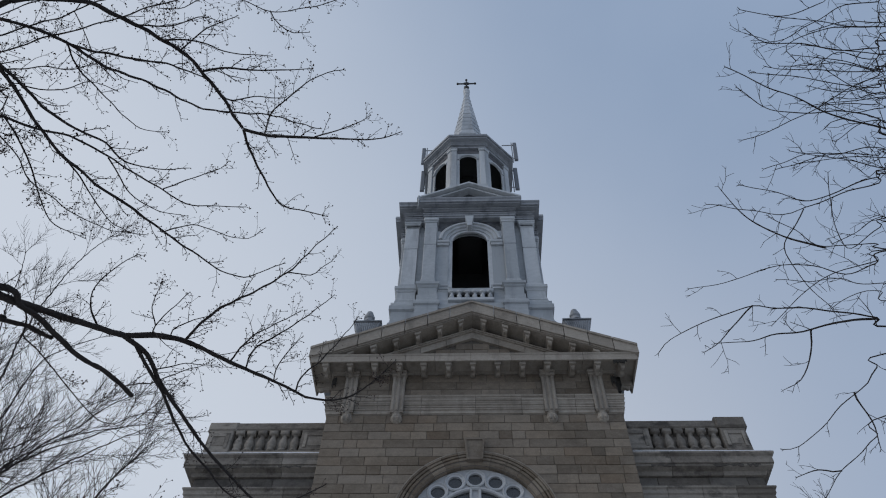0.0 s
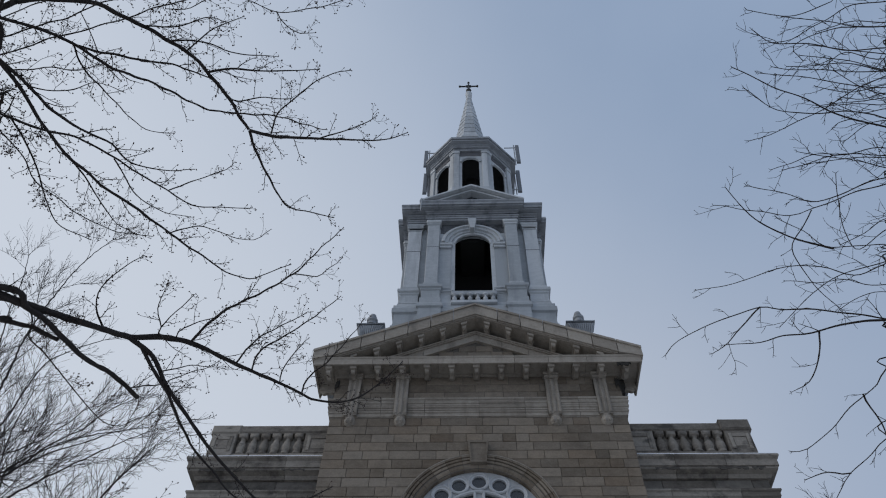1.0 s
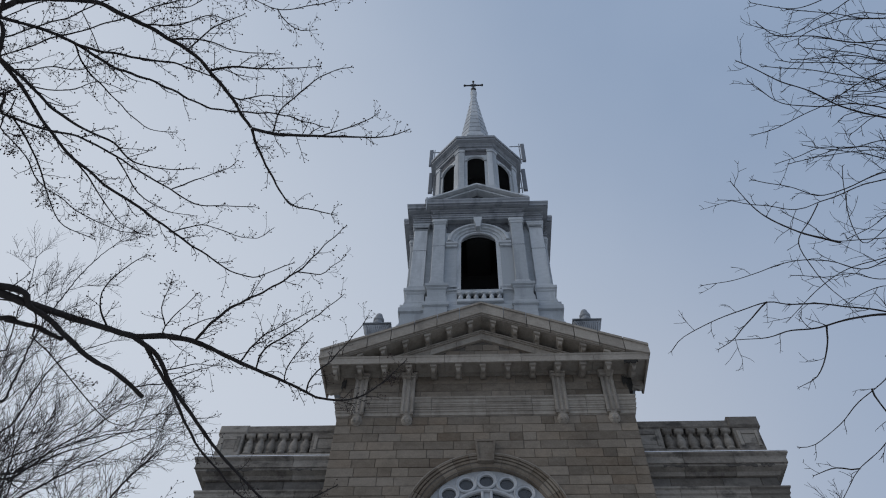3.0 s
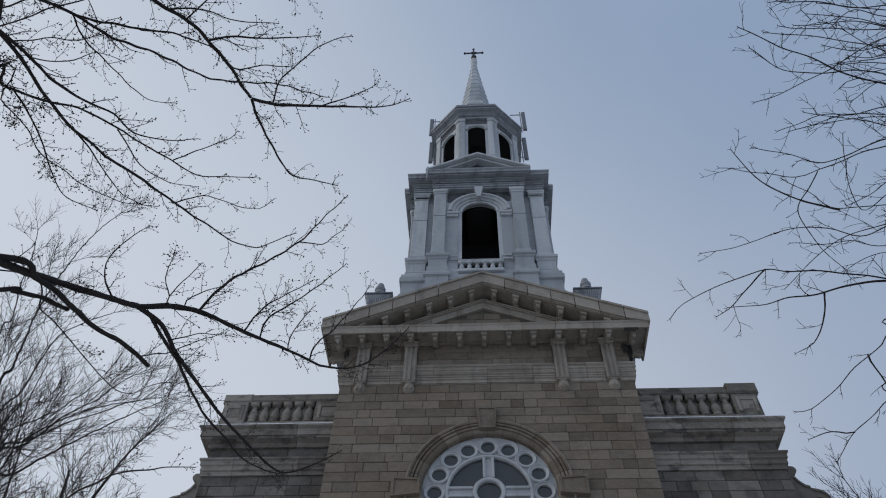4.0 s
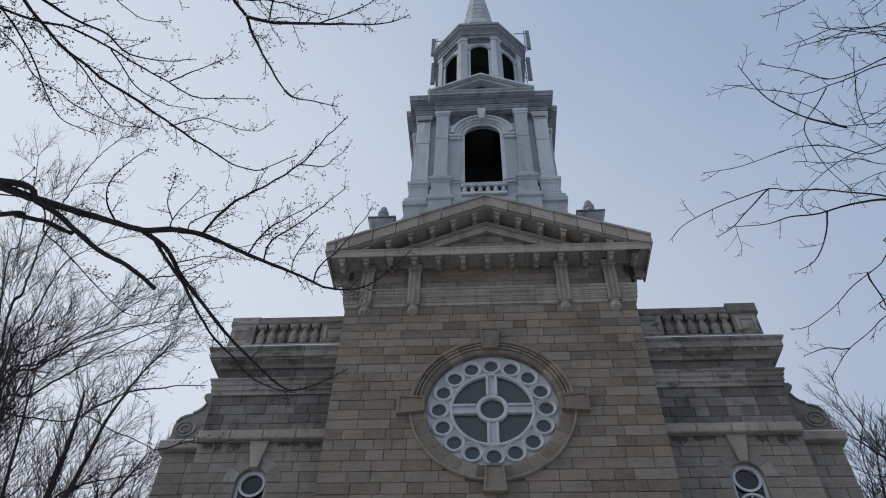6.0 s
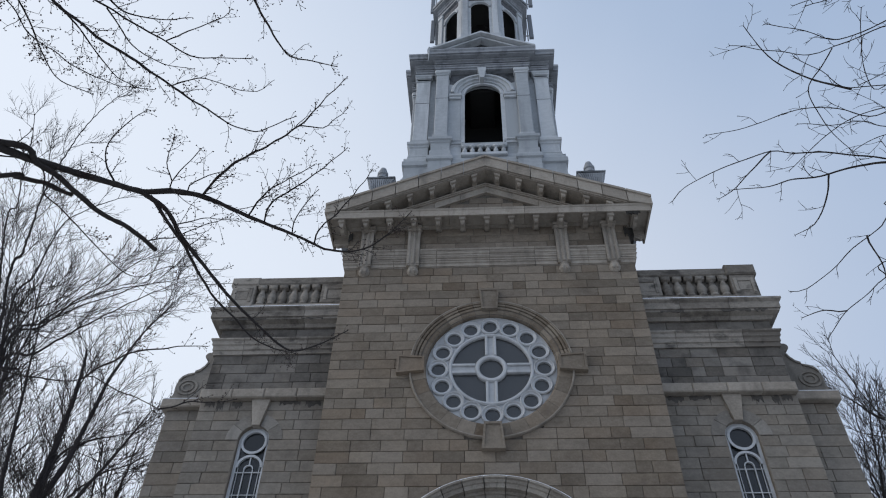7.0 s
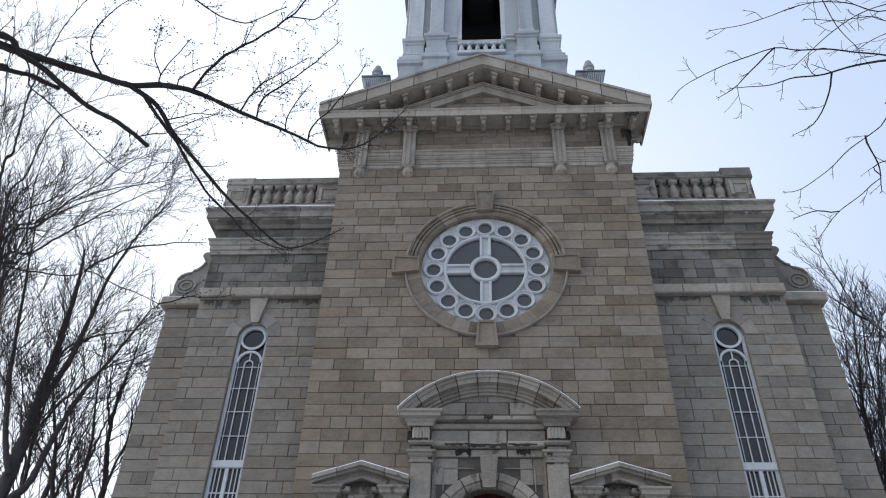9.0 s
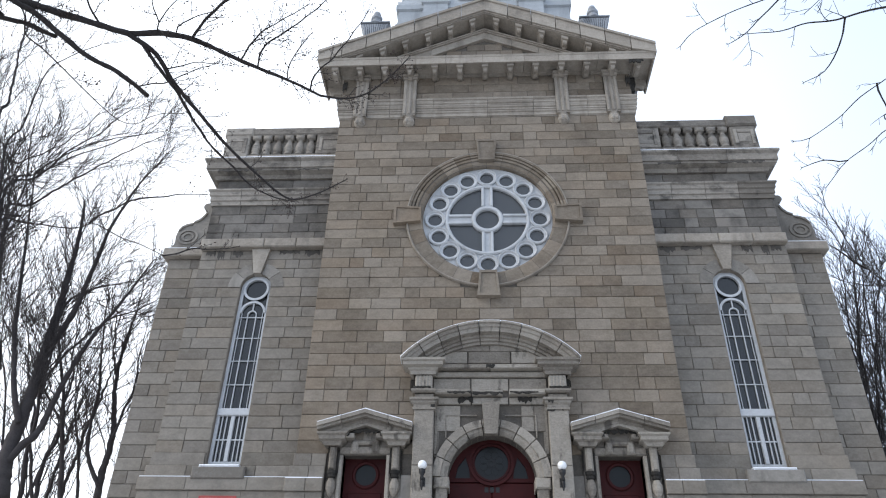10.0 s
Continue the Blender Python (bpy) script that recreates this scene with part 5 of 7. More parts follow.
    for s in (-1, 1):
        for a, b, v in ((1.02, 1.58, 3.28), (1.50, 2.32, 3.52), (2.46, 3.27, 3.27)):
            u0, u1 = sorted((s * a, s * b))
            back = -2.46 if v == 3.27 else -2.9
            if v == 3.27 and s < 0:
                continue
            foot = mould(bmesh.new(), [(u0, -v), (u1, -v), (u1, back), (u0, back)], [(-0.3, 24.6), (0.08, 24.6), (0.08, 25.50), (0.16, 25.56), (0.16, 25.70), (0.12, 25.76), (0.08, 25.90), (0.05, 25.94), (0.05, 26.17), (-0.3, 26.17)], True)
            if v == 3.52:
                tp("pedestal_foot", foot)
            else:
                foot.free()
            ped = mould(bmesh.new(), [(u0, -v), (u1, -v), (u1, back), (u0, back)], [(-0.1, 26.17), (0.05, 26.17), (0.05, 26.26), (0.0, 26.30), (0.0, 26.80), (0.05, 26.86), (0.05, 26.94), (0.12, 27.0), (0.12, 27.16), (0.0, 27.24), (-0.1, 27.25)], True)
            tp("pedestal_block", ped)
    # parapet of the opening
    par = tp("parapet", cbox(bmesh.new(), -1.0, 1.0, -3.50, -2.9, 26.54, 26.82, 0.03))
    tp("parapet_foot", cbox(bmesh.new(), -1.0, 1.0, -3.56, -2.9, 25.9, 26.08, 0.02), parent=par)
    # added black slab, paints the gaps between the balusters dark
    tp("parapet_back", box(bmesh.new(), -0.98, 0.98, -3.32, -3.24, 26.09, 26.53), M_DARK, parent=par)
    for i in range(6):
        x = -0.84 + 1.68 * i / 5
        bm = lathe(bmesh.new(), x, -3.46, [(0.05, 26.06), (0.10, 26.18), (0.11, 26.28), (0.05, 26.40), (0.05, 26.44), (0.13, 26.50), (0.13, 26.56)], 10)
        tp("baluster", bm, parent=par)
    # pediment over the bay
    # pediment face is set back and its shade also put into the colour
    ped = tp("pediment", slab(bmesh.new(), [(-2.4, 34.1), (2.4, 34.1), (0, 35.5)], -3.3, -2.6), M_GRIMESHADE)
    sl = 1.55 / 2.68
    for s in (-1, 1):
        tp("raking_cornice", slab(bmesh.new(), [(0, 35.78), (s * 2.70, 35.78 - sl * 2.70), (s * 2.70, 35.64 - sl * 2.70), (0, 35.63)], -3.90, -2.5), parent=ped)
        # a thin darker strip between the two pale mouldings
        tp("raking_cornice", slab(bmesh.new(), [(0, 35.62), (s * 2.5, 35.62 - sl * 2.5), (s * 2.4, 35.56 - sl * 2.5), (0, 35.55)], -3.60, -2.5), M_GREYWOOD, parent=ped)
        tp("raking_cornice", slab(bmesh.new(), [(0, 35.54), (s * 2.4, 35.54 - sl * 2.4), (s * 2.3, 35.44 - sl * 2.4), (0, 35.41)], -3.70, -2.5), parent=ped)
part("loose_strip", lathe(bmesh.new(), -2.62, CY - 3.88, [(0.01, 33.05), (0.05, 34.1), (0.06, 34.3)], 6), M_PAINT, tower, "loose pale strip hanging from the cornice")
# near-black floor, ceiling and added blocks, so the belfry arches look unlit
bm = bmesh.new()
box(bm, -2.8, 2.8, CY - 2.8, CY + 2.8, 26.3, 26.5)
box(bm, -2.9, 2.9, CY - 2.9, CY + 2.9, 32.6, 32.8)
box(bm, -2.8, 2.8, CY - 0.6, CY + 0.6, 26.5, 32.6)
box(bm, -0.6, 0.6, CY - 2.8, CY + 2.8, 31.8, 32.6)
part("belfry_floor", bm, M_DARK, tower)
bm = bmesh.new()
for x in (-0.22, 0.0, 0.22):
    lathe(bm, x, CY - 3.0, [(0.03, 26.5), (0.06, 26.75), (0.03, 26.96), (0.09, 27.08), (0.02, 27.2)], 8)
part("cresting", bm, M_IRON, tower)

# ---------------------------------------------------------------- lantern and spire
lantern = thing("lantern_turret", "octagonal white lantern with arched openings", "turret")
OCT, APO = math.pi / 8, 2.42


def octagon(apo):
    r = apo / math.cos(OCT)
    return [(r * math.cos(-math.pi / 2 - OCT + math.pi / 4 * k), CY + r * math.sin(-math.pi / 2 - OCT + math.pi / 4 * k)) for k in range(8)]


part("drum", mould(bmesh.new(), octagon(APO), [(-1.6, 34.1), (0.42, 34.1), (0.42, 36.6), (0.30, 36.8), (0.22, 37.4), (0.22, 37.8), (0.05, 37.9), (-1.6, 37.95)], True), M_PAINT, lantern)
for k in range(8):
    def op(name, bm, mat=M_PAINT, parent=lantern):
        for v in bm.verts:
            a = math.pi / 4 * k
            x, y = v.co.x, v.co.y
            v.co.x, v.co.y = x * math.cos(a) - y * math.sin(a), CY + x * math.sin(a) + y * math.cos(a)
        return part(name, bm, mat, parent)
    op("wall", pierced(bmesh.new(), [(-0.98, 37.9), (0.98, 37.9), (0.98, 42.6), (-0.98, 42.6)], [arch_outline(0, 0.52, 37.95, 41.25)], -APO, -APO + 0.08))
    op("architrave", ring(bmesh.new(), 0, 41.25, [(0.52, -APO + 0.01), (0.52, -APO - 0.06), (0.60, -APO - 0.09), (0.66, -APO - 0.06), (0.66, -APO + 0.01)], 0, 180, 18))
    op("sill", cbox(bmesh.new(), -0.62, 0.62, -APO - 0.10, -APO + 0.2, 37.92, 38.0, 0.02))
    op("panel", cbox(bmesh.new(), -0.66, 0.66, -APO - 0.03, -APO + 0.1, 42.06, 42.56, 0.02), M_GREYWOOD)
    for s in (-1, 1):
        a, b = sorted((s * 0.70, s * 1.03))
        op("pilaster", cbox(bmesh.new(), a, b, -APO - 0.10, -APO + 0.1, 37.92, 42.3, 0.02))
        a, b = sorted((s * 0.66, s * 1.06))
        op("pilaster_cap", cbox(bmesh.new(), a, b, -APO - 0.16, -APO + 0.1, 42.3, 42.55, 0.03))
part("entablature", mould(bmesh.new(), octagon(APO), [(-0.6, 42.55), (0.16, 42.55), (0.16, 42.72), (0.02, 42.74), (0.02, 43.0), (0.14, 43.04), (0.14, 43.2), (0.22, 43.26), (0.22, 43.36), (0.44, 43.40), (0.44, 43.52), (0.34, 43.53), (0.34, 43.60), (0.50, 43.61), (0.50, 43.84), (0.30, 43.95), (0.12, 44.2), (0.12, 44.4), (-0.6, 44.5)], True), M_PAINTD, lantern)
# near-black floor, ceiling and added core darken the lantern openings
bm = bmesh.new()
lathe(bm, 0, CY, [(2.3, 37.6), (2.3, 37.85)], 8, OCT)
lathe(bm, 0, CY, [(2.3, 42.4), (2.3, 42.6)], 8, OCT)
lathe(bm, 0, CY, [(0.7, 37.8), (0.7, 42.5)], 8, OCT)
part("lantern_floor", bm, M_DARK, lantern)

spire = thing("spire", "slender white eight-sided spire on a moulded foot", "spire")
part("roof", lathe(bmesh.new(), 0, CY, [(2.75, 44.2), (2.25, 44.9), (1.8, 45.5), (1.3, 46.1)], 8, OCT), M_PAINT, spire)
part("foot", lathe(bmesh.new(), 0, CY, [(1.40, 45.6), (1.40, 47.30), (1.47, 47.32), (1.47, 47.58), (1.30, 47.64), (1.30, 47.90), (1.14, 48.15)], 8, OCT), M_PAINT, spire)
n = 11
for i in range(n):                           # lapped metal sheets
    t0, t1 = i / n, (i + 1) / n
    r = lambda t: 0.17 + 1.02 * (1 - t) ** 1.08
    part("sheet", lathe(bmesh.new(), 0, CY, [(r(t0) + 0.035, 47.9 + 9.8 * t0), (r(t1) + 0.006, 47.9 + 9.8 * t1 + 0.03)], 8, OCT), M_PAINT, spire)
part("collar", lathe(bmesh.new(), 0, CY, [(0.17, 57.6), (0.26, 57.75), (0.22, 57.95), (0.28, 58.2), (0.28, 58.45), (0.16, 58.7)], 12), M_PAINT, spire)

cross = thing("cross", "black wrought-iron cross with rounded ends", "cross", (0, CY, 58.7))
bm = bmesh.new()
cbox(bm, -0.05, 0.05, -0.05, 0.05, 0.0, 2.3, 0.02)
part("upright", bm, M_IRON, cross)
part("arm", cbox(bmesh.new(), -0.74, 0.74, -0.05, 0.05, 1.42, 1.54, 0.02), M_IRON, cross)
part("ring", ring(bmesh.new(), 0, 1.48, [(0.22, -0.03), (0.28, -0.03), (0.28, 0.03), (0.22, 0.03)], n=24), M_IRON, cross)
for x, z in ((-0.74, 1.48), (0.74, 1.48), (0, 2.3)):
    part("knob", lathe(bmesh.new(), x, 0, [(0.03, z - 0.11), (0.10, z - 0.05), (0.10, z + 0.05), (0.03, z + 0.11)], 10), M_IRON, cross)
part("scrollwork", lathe(bmesh.new(), 0, 0, [(0.2, 0.0), (0.13, 0.3), (0.24, 0.5), (0.06, 0.8)], 8), M_IRON, cross)


# ---------------------------------------------------------------- urns on the pediment
def urn(x):
    u = thing("urn", "squat flaring fluted grey urn with a knob lid", "urn", (x, 0.75, 22.0), "pediment urns")
    # flaring sides; the front is cut into flutes that widen upwards
    levels = [(0.33, -1.3), (0.33, -0.40), (0.36, -0.10), (0.385, 0.14), (0.42, 0.32), (0.50, 0.48), (0.53, 0.55)]
    bm = bmesh.new()
    slab(bm, [(q, z) for q, z in levels] + [(-q, z) for q, z in levels[::-1]], -0.16, 0.28)
    bowl = part("bowl", bm, M_PAINTD, u, "fluted bowl")
    for i in range(11):
        a0, a1 = -1 + (2 * i + 0.22) / 11, -1 + (2 * i + 1.78) / 11
        part("flute", slab(bmesh.new(), [(a0 * q, z) for q, z in levels[1:6]] + [(a1 * q, z) for q, z in levels[5:0:-1]], -0.24, -0.161), M_PAINTD, bowl)
    part("rim", box(bmesh.new(), -0.54, 0.54, -0.26, 0.30, 0.553, 0.60), M_PAINTD, bowl)
    part("lid", lathe(bmesh.new(), 0, 0, [(0.30, 0.598), (0.28, 0.66), (0.19, 0.70), (0.165, 0.90), (0.21, 0.95), (0.21, 1.05), (0.14, 1.08), (0.155, 1.2), (0.12, 1.32), (0.03, 1.36)], 16), M_PAINTD, u)


for s in (-1, 1):
    urn(s * 3.95)


# ---------------------------------------------------------------- antennas on the lantern
def antenna(x, y, z, length, lean):
    a = thing("panel_antenna", "grey panel antenna on a pole bracket at the lantern", "antenna", (x, y, z), "panel antennas")
    part("panel", cbox(bmesh.new(), -0.13, 0.13, -0.08, 0.08, 0.0, length, 0.03), M_GREYPL, a)
    part("pole", lathe(bmesh.new(), -lean * 0.22, 0.0, [(0.035, -0.3), (0.035, length + 0.1)], 8), M_PAINTD, a)
    for z0 in (0.3, length - 0.3):
        part("bracket", box(bmesh.new(), *sorted((-lean * 0.9, -lean * 0.1)), -0.025, 0.025, z0 - 0.03, z0 + 0.03), M_PAINTD, a)


for x, y, z, l, s in ((3.30, CY - 0.2, 45.4, 2.6, 1), (3.10, CY - 0.3, 41.2, 2.8, 1), (-3.05, CY - 0.2, 45.1, 2.3, -1), (-2.95, CY - 0.3, 41.2, 2.6, -1)):
    antenna(x, y, z, l, s)


# ---------------------------------------------------------------- bare winter trees
M_BARK = material("dark_wet_bark", (0.020, 0.016, 0.015), (0.055, 0.046, 0.042), rough=0.9, scale=6.0, fine=60, bump=0.6)
# grey-brown bark, lightened a little to put distance haze into the colour
M_BARKF = material("grey_brown_bark", (0.032, 0.027, 0.028), (0.075, 0.066, 0.064), rough=0.9, scale=4.0, fine=40, bump=0.6)
M_BUD = material("brown_buds", (0.030, 0.016, 0.014), (0.065, 0.036, 0.030), rough=0.8, fine=80)


class Shoots:
    """Gathers many tapered shoots into one mesh."""
    def __init__(self):
        self.v, self.f, self.n = [], [], 0

    def tube(self, pts, r0, r1, sides):
        k = len(pts)
        tan = np.gradient(pts, axis=0)
        tan /= np.linalg.norm(tan, axis=1)[:, None] + 1e-9
        ref = np.array((0.31, 0.22, 0.92)) if abs(tan[0][2]) < 0.9 else np.array((1.0, 0.1, 0.0))
        a = np.cross(tan, ref)
        a /= np.linalg.norm(a, axis=1)[:, None] + 1e-9
        b = np.cross(tan, a)
        r = np.linspace(r0, r1, k)[:, None, None] if np.isscalar(r0) else r0[:, None, None]
        ang = np.arange(sides) * 2 * math.pi / sides
        ringv = pts[:, None, :] + r * (np.cos(ang)[None, :, None] * a[:, None, :] + np.sin(ang)[None, :, None] * b[:, None, :])
        self.v.append(ringv.reshape(-1, 3))
        o = self.n
        for i in range(k - 1):
            for j in range(sides):
                p, q = o + i * sides + j, o + i * sides + (j + 1) % sides
                self.f.append((p, q, q + sides, p + sides))
        self.f.append(tuple(o + j for j in range(sides))[::-1])
        self.f.append(tuple(o + (k - 1) * sides + j for j in range(sides)))
        self.n += k * sides

    def bud(self, p, r):
        o = self.n
        self.v.append(p + r * np.array(((1, 0, 0), (0, 1, 0), (-1, 0, 0), (0, -1, 0), (0, 0, 1.3), (0, 0, -1.2))))
        for i in range(4):
            j = (i + 1) % 4
            self.f.append((o + i, o + j, o + 4))
            self.f.append((o + j, o + i, o + 5))
        self.n += 6

    def link(self, name, mat, parent, label="", kind="", smooth=True):
        me = bpy.data.meshes.new(name)
        me.from_pydata(np.concatenate(self.v).tolist(), [], self.f)
        me.materials.append(mat)
        if smooth:
            me.polygons.foreach_set("use_smooth", [True] * len(me.polygons))
        ob = new(name, me)
        ob.parent = parent
        return tagged(ob, label, kind=kind)


def flowing(ctrl, step):
    """A Catmull-Rom line through the control points, sampled about every step metres."""
    c = np.array(ctrl, float)
    c = np.vstack((2 * c[0] - c[1], c, 2 * c[-1] - c[-2]))
    out = []
    for i in range(1, len(c) - 2):
        n = max(2, int(np.linalg.norm(c[i + 1] - c[i]) / step))
        for t in np.arange(n) / n:
            out.append(0.5 * (2 * c[i] + (c[i + 1] - c[i - 1]) * t + (2 * c[i - 1] - 5 * c[i] + 4 * c[i + 1] - c[i + 2]) * t ** 2 + (3 * c[i] - c[i - 1] - 3 * c[i + 1] + c[i + 2]) * t ** 3))
    out.append(c[-2])
    return np.array(out)


def unit(v):
    return v / (np.linalg.norm(v) + 1e-9)


class Tree:
    """A tree of given limbs; twigs, spurs and buds grow from them by rule."""
    def __init__(self, name, label, bark, seed, twig, spur, gap, buds, up, spread=1.0, wobble=0.02, thin=1.0, fill=0.8, side=0.3, deep=0.4, wave=1.0, bare=0.03, taper=0.0):
        self.bare, self.taper = bare, taper
        self.wave = wave
        self.fill, self.side, self.deep = fill, side, deep
        self.ob = thing(name, label, "tree")
        self.bark, self.rng = bark, np.random.RandomState(seed)
        self.twig, self.spur, self.gap, self.with_buds, self.up, self.wobble, self.thin = twig, spur, gap, buds, up, wobble, thin
        self.spread = spread
        self.twigs, self.buds = Shoots(), Shoots()

    def limb(self, r0, r1, density, *ctrl):
        rng = self.rng
        pts = flowing(ctrl, max(0.05, self.wobble * 4))
        n = len(pts)
        run = np.concatenate(((0,), np.cumsum(np.linalg.norm(np.diff(pts, axis=0), axis=1))))
        for wave in (1.3, 0.55, 0.28):
            way = rng.normal(0, 1, 3)
            pts = pts + (self.wobble * wave * 0.9 * np.sin(run / (wave * self.wave) * 6.28 + rng.uniform(0, 6.28)) * np.minimum(1, run / run[-1] * 6))[:, None] * way[None, :]
        along = np.linspace(0, 1, n)
        radii = (r0 + (r1 - r0) * along) * (1 - self.taper * along ** 2) * (1 + rng.normal(0, 0.06, n))
        one = Shoots()
        one.tube(pts, radii, None, 8 if r0 > 0.02 else 6)
        one.link("limb", self.bark, self.ob)
        self.clothe(pts, radii, density)

    def clothe(self, pts, radii, density):
        rng = self.rng
        seg = np.linalg.norm(np.diff(pts, axis=0), axis=1)
        s = np.concatenate(((0,), np.cumsum(seg)))
        at, side = rng.uniform(0, self.gap), rng.uniform(0, 6.28)
        while at < s[-1]:
            i = min(len(pts) - 2, int(np.searchsorted(s, at)))
            u = at / s[-1]
            thick = radii[i]
            side += 2.4 + rng.normal(0, 0.5)
            tan = unit(pts[min(i + 1, len(pts) - 1)] - pts[max(i - 1, 0)])
            if thick < 0.02 * self.thin and rng.rand() < self.fill * (0.5 + 0.5 * u):
                self.shoot(pts[i], tan, side, rng.uniform(*self.spur), min(thick * 0.5, 0.0028 * self.thin), 0)
            if thick < self.bare * self.thin and rng.rand() < self.side * density * (1.15 - 0.5 * u):
                self.shoot(pts[i], tan, side + 1.5, rng.uniform(*self.twig) * (1.1 - 0.5 * u), min(thick * 0.5, 0.0042 * self.thin), 2 if rng.rand() < self.deep else 1)
            at += self.gap * rng.uniform(0.6, 1.4)
        if self.with_buds:
            self.bud(pts[-1])

    def bud(self, p):
        rng = self.rng
        for _ in range(1 if rng.rand() < 0.7 else 2):
            self.buds.bud(p + rng.normal(0, 0.006, 3), rng.uniform(0.0045, 0.0085))

    def shoot(self, p, tan, roll, length, r, level):
        rng = self.rng
        a = unit(np.cross(tan, (0.2, 0.3, 0.93)))
        b = np.cross(tan, a)
        ang = rng.uniform(0.55, 1.05) * self.spread
        way = unit(tan * math.cos(ang) + (a * math.cos(roll) + b * math.sin(roll)) * math.sin(ang))
        n = 3 if level == 0 else 7
        pts, q, step = [p], p, length / (n - 1)
        for k in range(n - 1):
            way = unit(way + np.array((0, 0, self.up * step / max(0.15, length) * 0.9)) + rng.normal(0, 0.13 if level else 0.08, 3))
            q = q + way * step
            pts.append(q)
        pts = np.array(pts)
        self.twigs.tube(pts, r, max(r * 0.5, 0.0011 * self.thin), 3 if level == 0 else 4)
        if self.with_buds:
            self.bud(pts[-1])
            if level and rng.rand() < 0.5:
                self.bud(pts[rng.randint(2, n)])
        if level:
            side = rng.uniform(0, 6.28)
            for k in range(1, n):
                for _ in range(2 if self.deep > 0.5 and level == 2 else 1):
                    side += 2.4
                    if rng.rand() < 0.8:
                        t2 = unit(pts[k] - pts[k - 1])
                        self.shoot(pts[k] - rng.rand() * step * t2, t2, side, length * rng.uniform(0.3, 0.6) * (1.2 - 0.6 * k / n) if level == 2 else rng.uniform(*self.spur), r * 0.6, level - 1)

    def done(self, label=""):
        self.twigs.link("twig_crown", self.bark, self.ob, "fine bare twigs", "stuff")
        if self.with_buds:
            self.buds.link("bud_cover", M_BUD, self.ob, "swollen brown buds", "stuff")


class Grown(Tree):
    """A tree whose limbs bear straight side branches, which branch again and again down to fine twigs."""
    def habit(self, reach, fan, least, levels, crook, start, slim, child, tip):
        self.tip, self.reach, self.fan, self.least, self.levels, self.crook, self.start, self.slim, self.child = tip, reach, fan, least, levels, crook, start, slim, child
        return self

    def limb(self, r0, r1, density, *ctrl):
        Tree.limb(self, r0 * self.slim, r1 * self.slim, density, *ctrl)

    def clothe(self, pts, radii, density):
        rng = self.rng
        s = np.concatenate(((0,), np.cumsum(np.linalg.norm(np.diff(pts, axis=0), axis=1))))
        at, roll = s[-1] * self.start, rng.uniform(0, 6.28)
        while at < s[-1]:
            i = min(len(pts) - 2, int(np.searchsorted(s, at)))
            u = at / s[-1]
            roll += 2.4 + rng.normal(0, 0.5)
            way = unit(pts[i + 1] - pts[max(i - 1, 0)])
            self.branch(pts[i], way, roll, rng.uniform(*self.reach) * (1.1 - 0.4 * u), min(radii[i] * 0.55, self.least * 2.4), self.levels)
            at += self.gap / density * rng.uniform(0.6, 1.4)
        for k in range(3):
            self.branch(pts[-1], unit(pts[-1] - pts[-3]), 2.1 * k, rng.uniform(*self.reach) * self.tip, min(radii[-1] * 0.8, self.least * 1.8), self.levels - 1)

    def branch(self, p, tan, roll, length, r, level):
        rng = self.rng
        a = unit(np.cross(tan, (0.2, 0.3, 0.93)))
        b = np.cross(tan, a)
        ang = rng.uniform(*self.fan)
        way = unit(tan * math.cos(ang) + (a * math.cos(roll) + b * math.sin(roll)) * math.sin(ang))
        n = 8 if level == 3 else 6 if level == 2 else 4
        step = length / (n - 1)
        pts = [p]
        for k in range(n - 1):
            way = unit(way + np.array((0, 0, self.up / n)) + rng.normal(0, self.crook, 3))
            pts.append(pts[-1] + way * step)
        pts = np.array(pts)
        r = max(r, self.least)
        self.twigs.tube(pts, r, max(r * 0.5, self.least * 0.65), 5 if level == 3 else 4 if level == 2 else 3)
        if level > 1:
            many = max(2, int(length / (self.gap * self.child * (1.0 if level == 3 else 0.8))))
            for k in range(many):
                u = 0.18 + 0.8 * (k + rng.uniform(0.1, 0.9)) / many
                i = min(n - 2, int(u * (n - 1)))
                q = pts[i] + (pts[i + 1] - pts[i]) * (u * (n - 1) - i)
                roll += 2.4 + rng.normal(0, 0.4)
                self.branch(q, unit(pts[i + 1] - pts[i]), roll, length * rng.uniform(0.3, 0.6) * (1.2 - 0.6 * u), r * 0.6, level - 1)


def grown(name, label, bark, seed, reach, gap, fan=(0.45, 0.85), lift=0.5, least=0.005, levels=3, crook=0.05, wobble=0.02, start=0.15, slim=1.0, child=0.42, tip=0.6):
    return Grown(name, label, bark, seed, (1, 1), (1, 1), gap, False, lift, wobble=wobble, wave=1.6, taper=0.3).habit(reach, fan, least, levels, crook, start, slim, child, tip)


def trunk(tree, r0, r1, *ctrl):
    pts = flowing(ctrl, 0.25)
    n = len(pts)
    s = Shoots()
    s.tube(pts, np.linspace(r0, r1, n) * (1 + tree.rng.normal(0, 0.03, n)) * np.where(np.arange(n) < 3, 1.25 - 0.08 * np.arange(n), 1.0), None, 14)
    s.link("trunk", tree.bark, tree.ob)


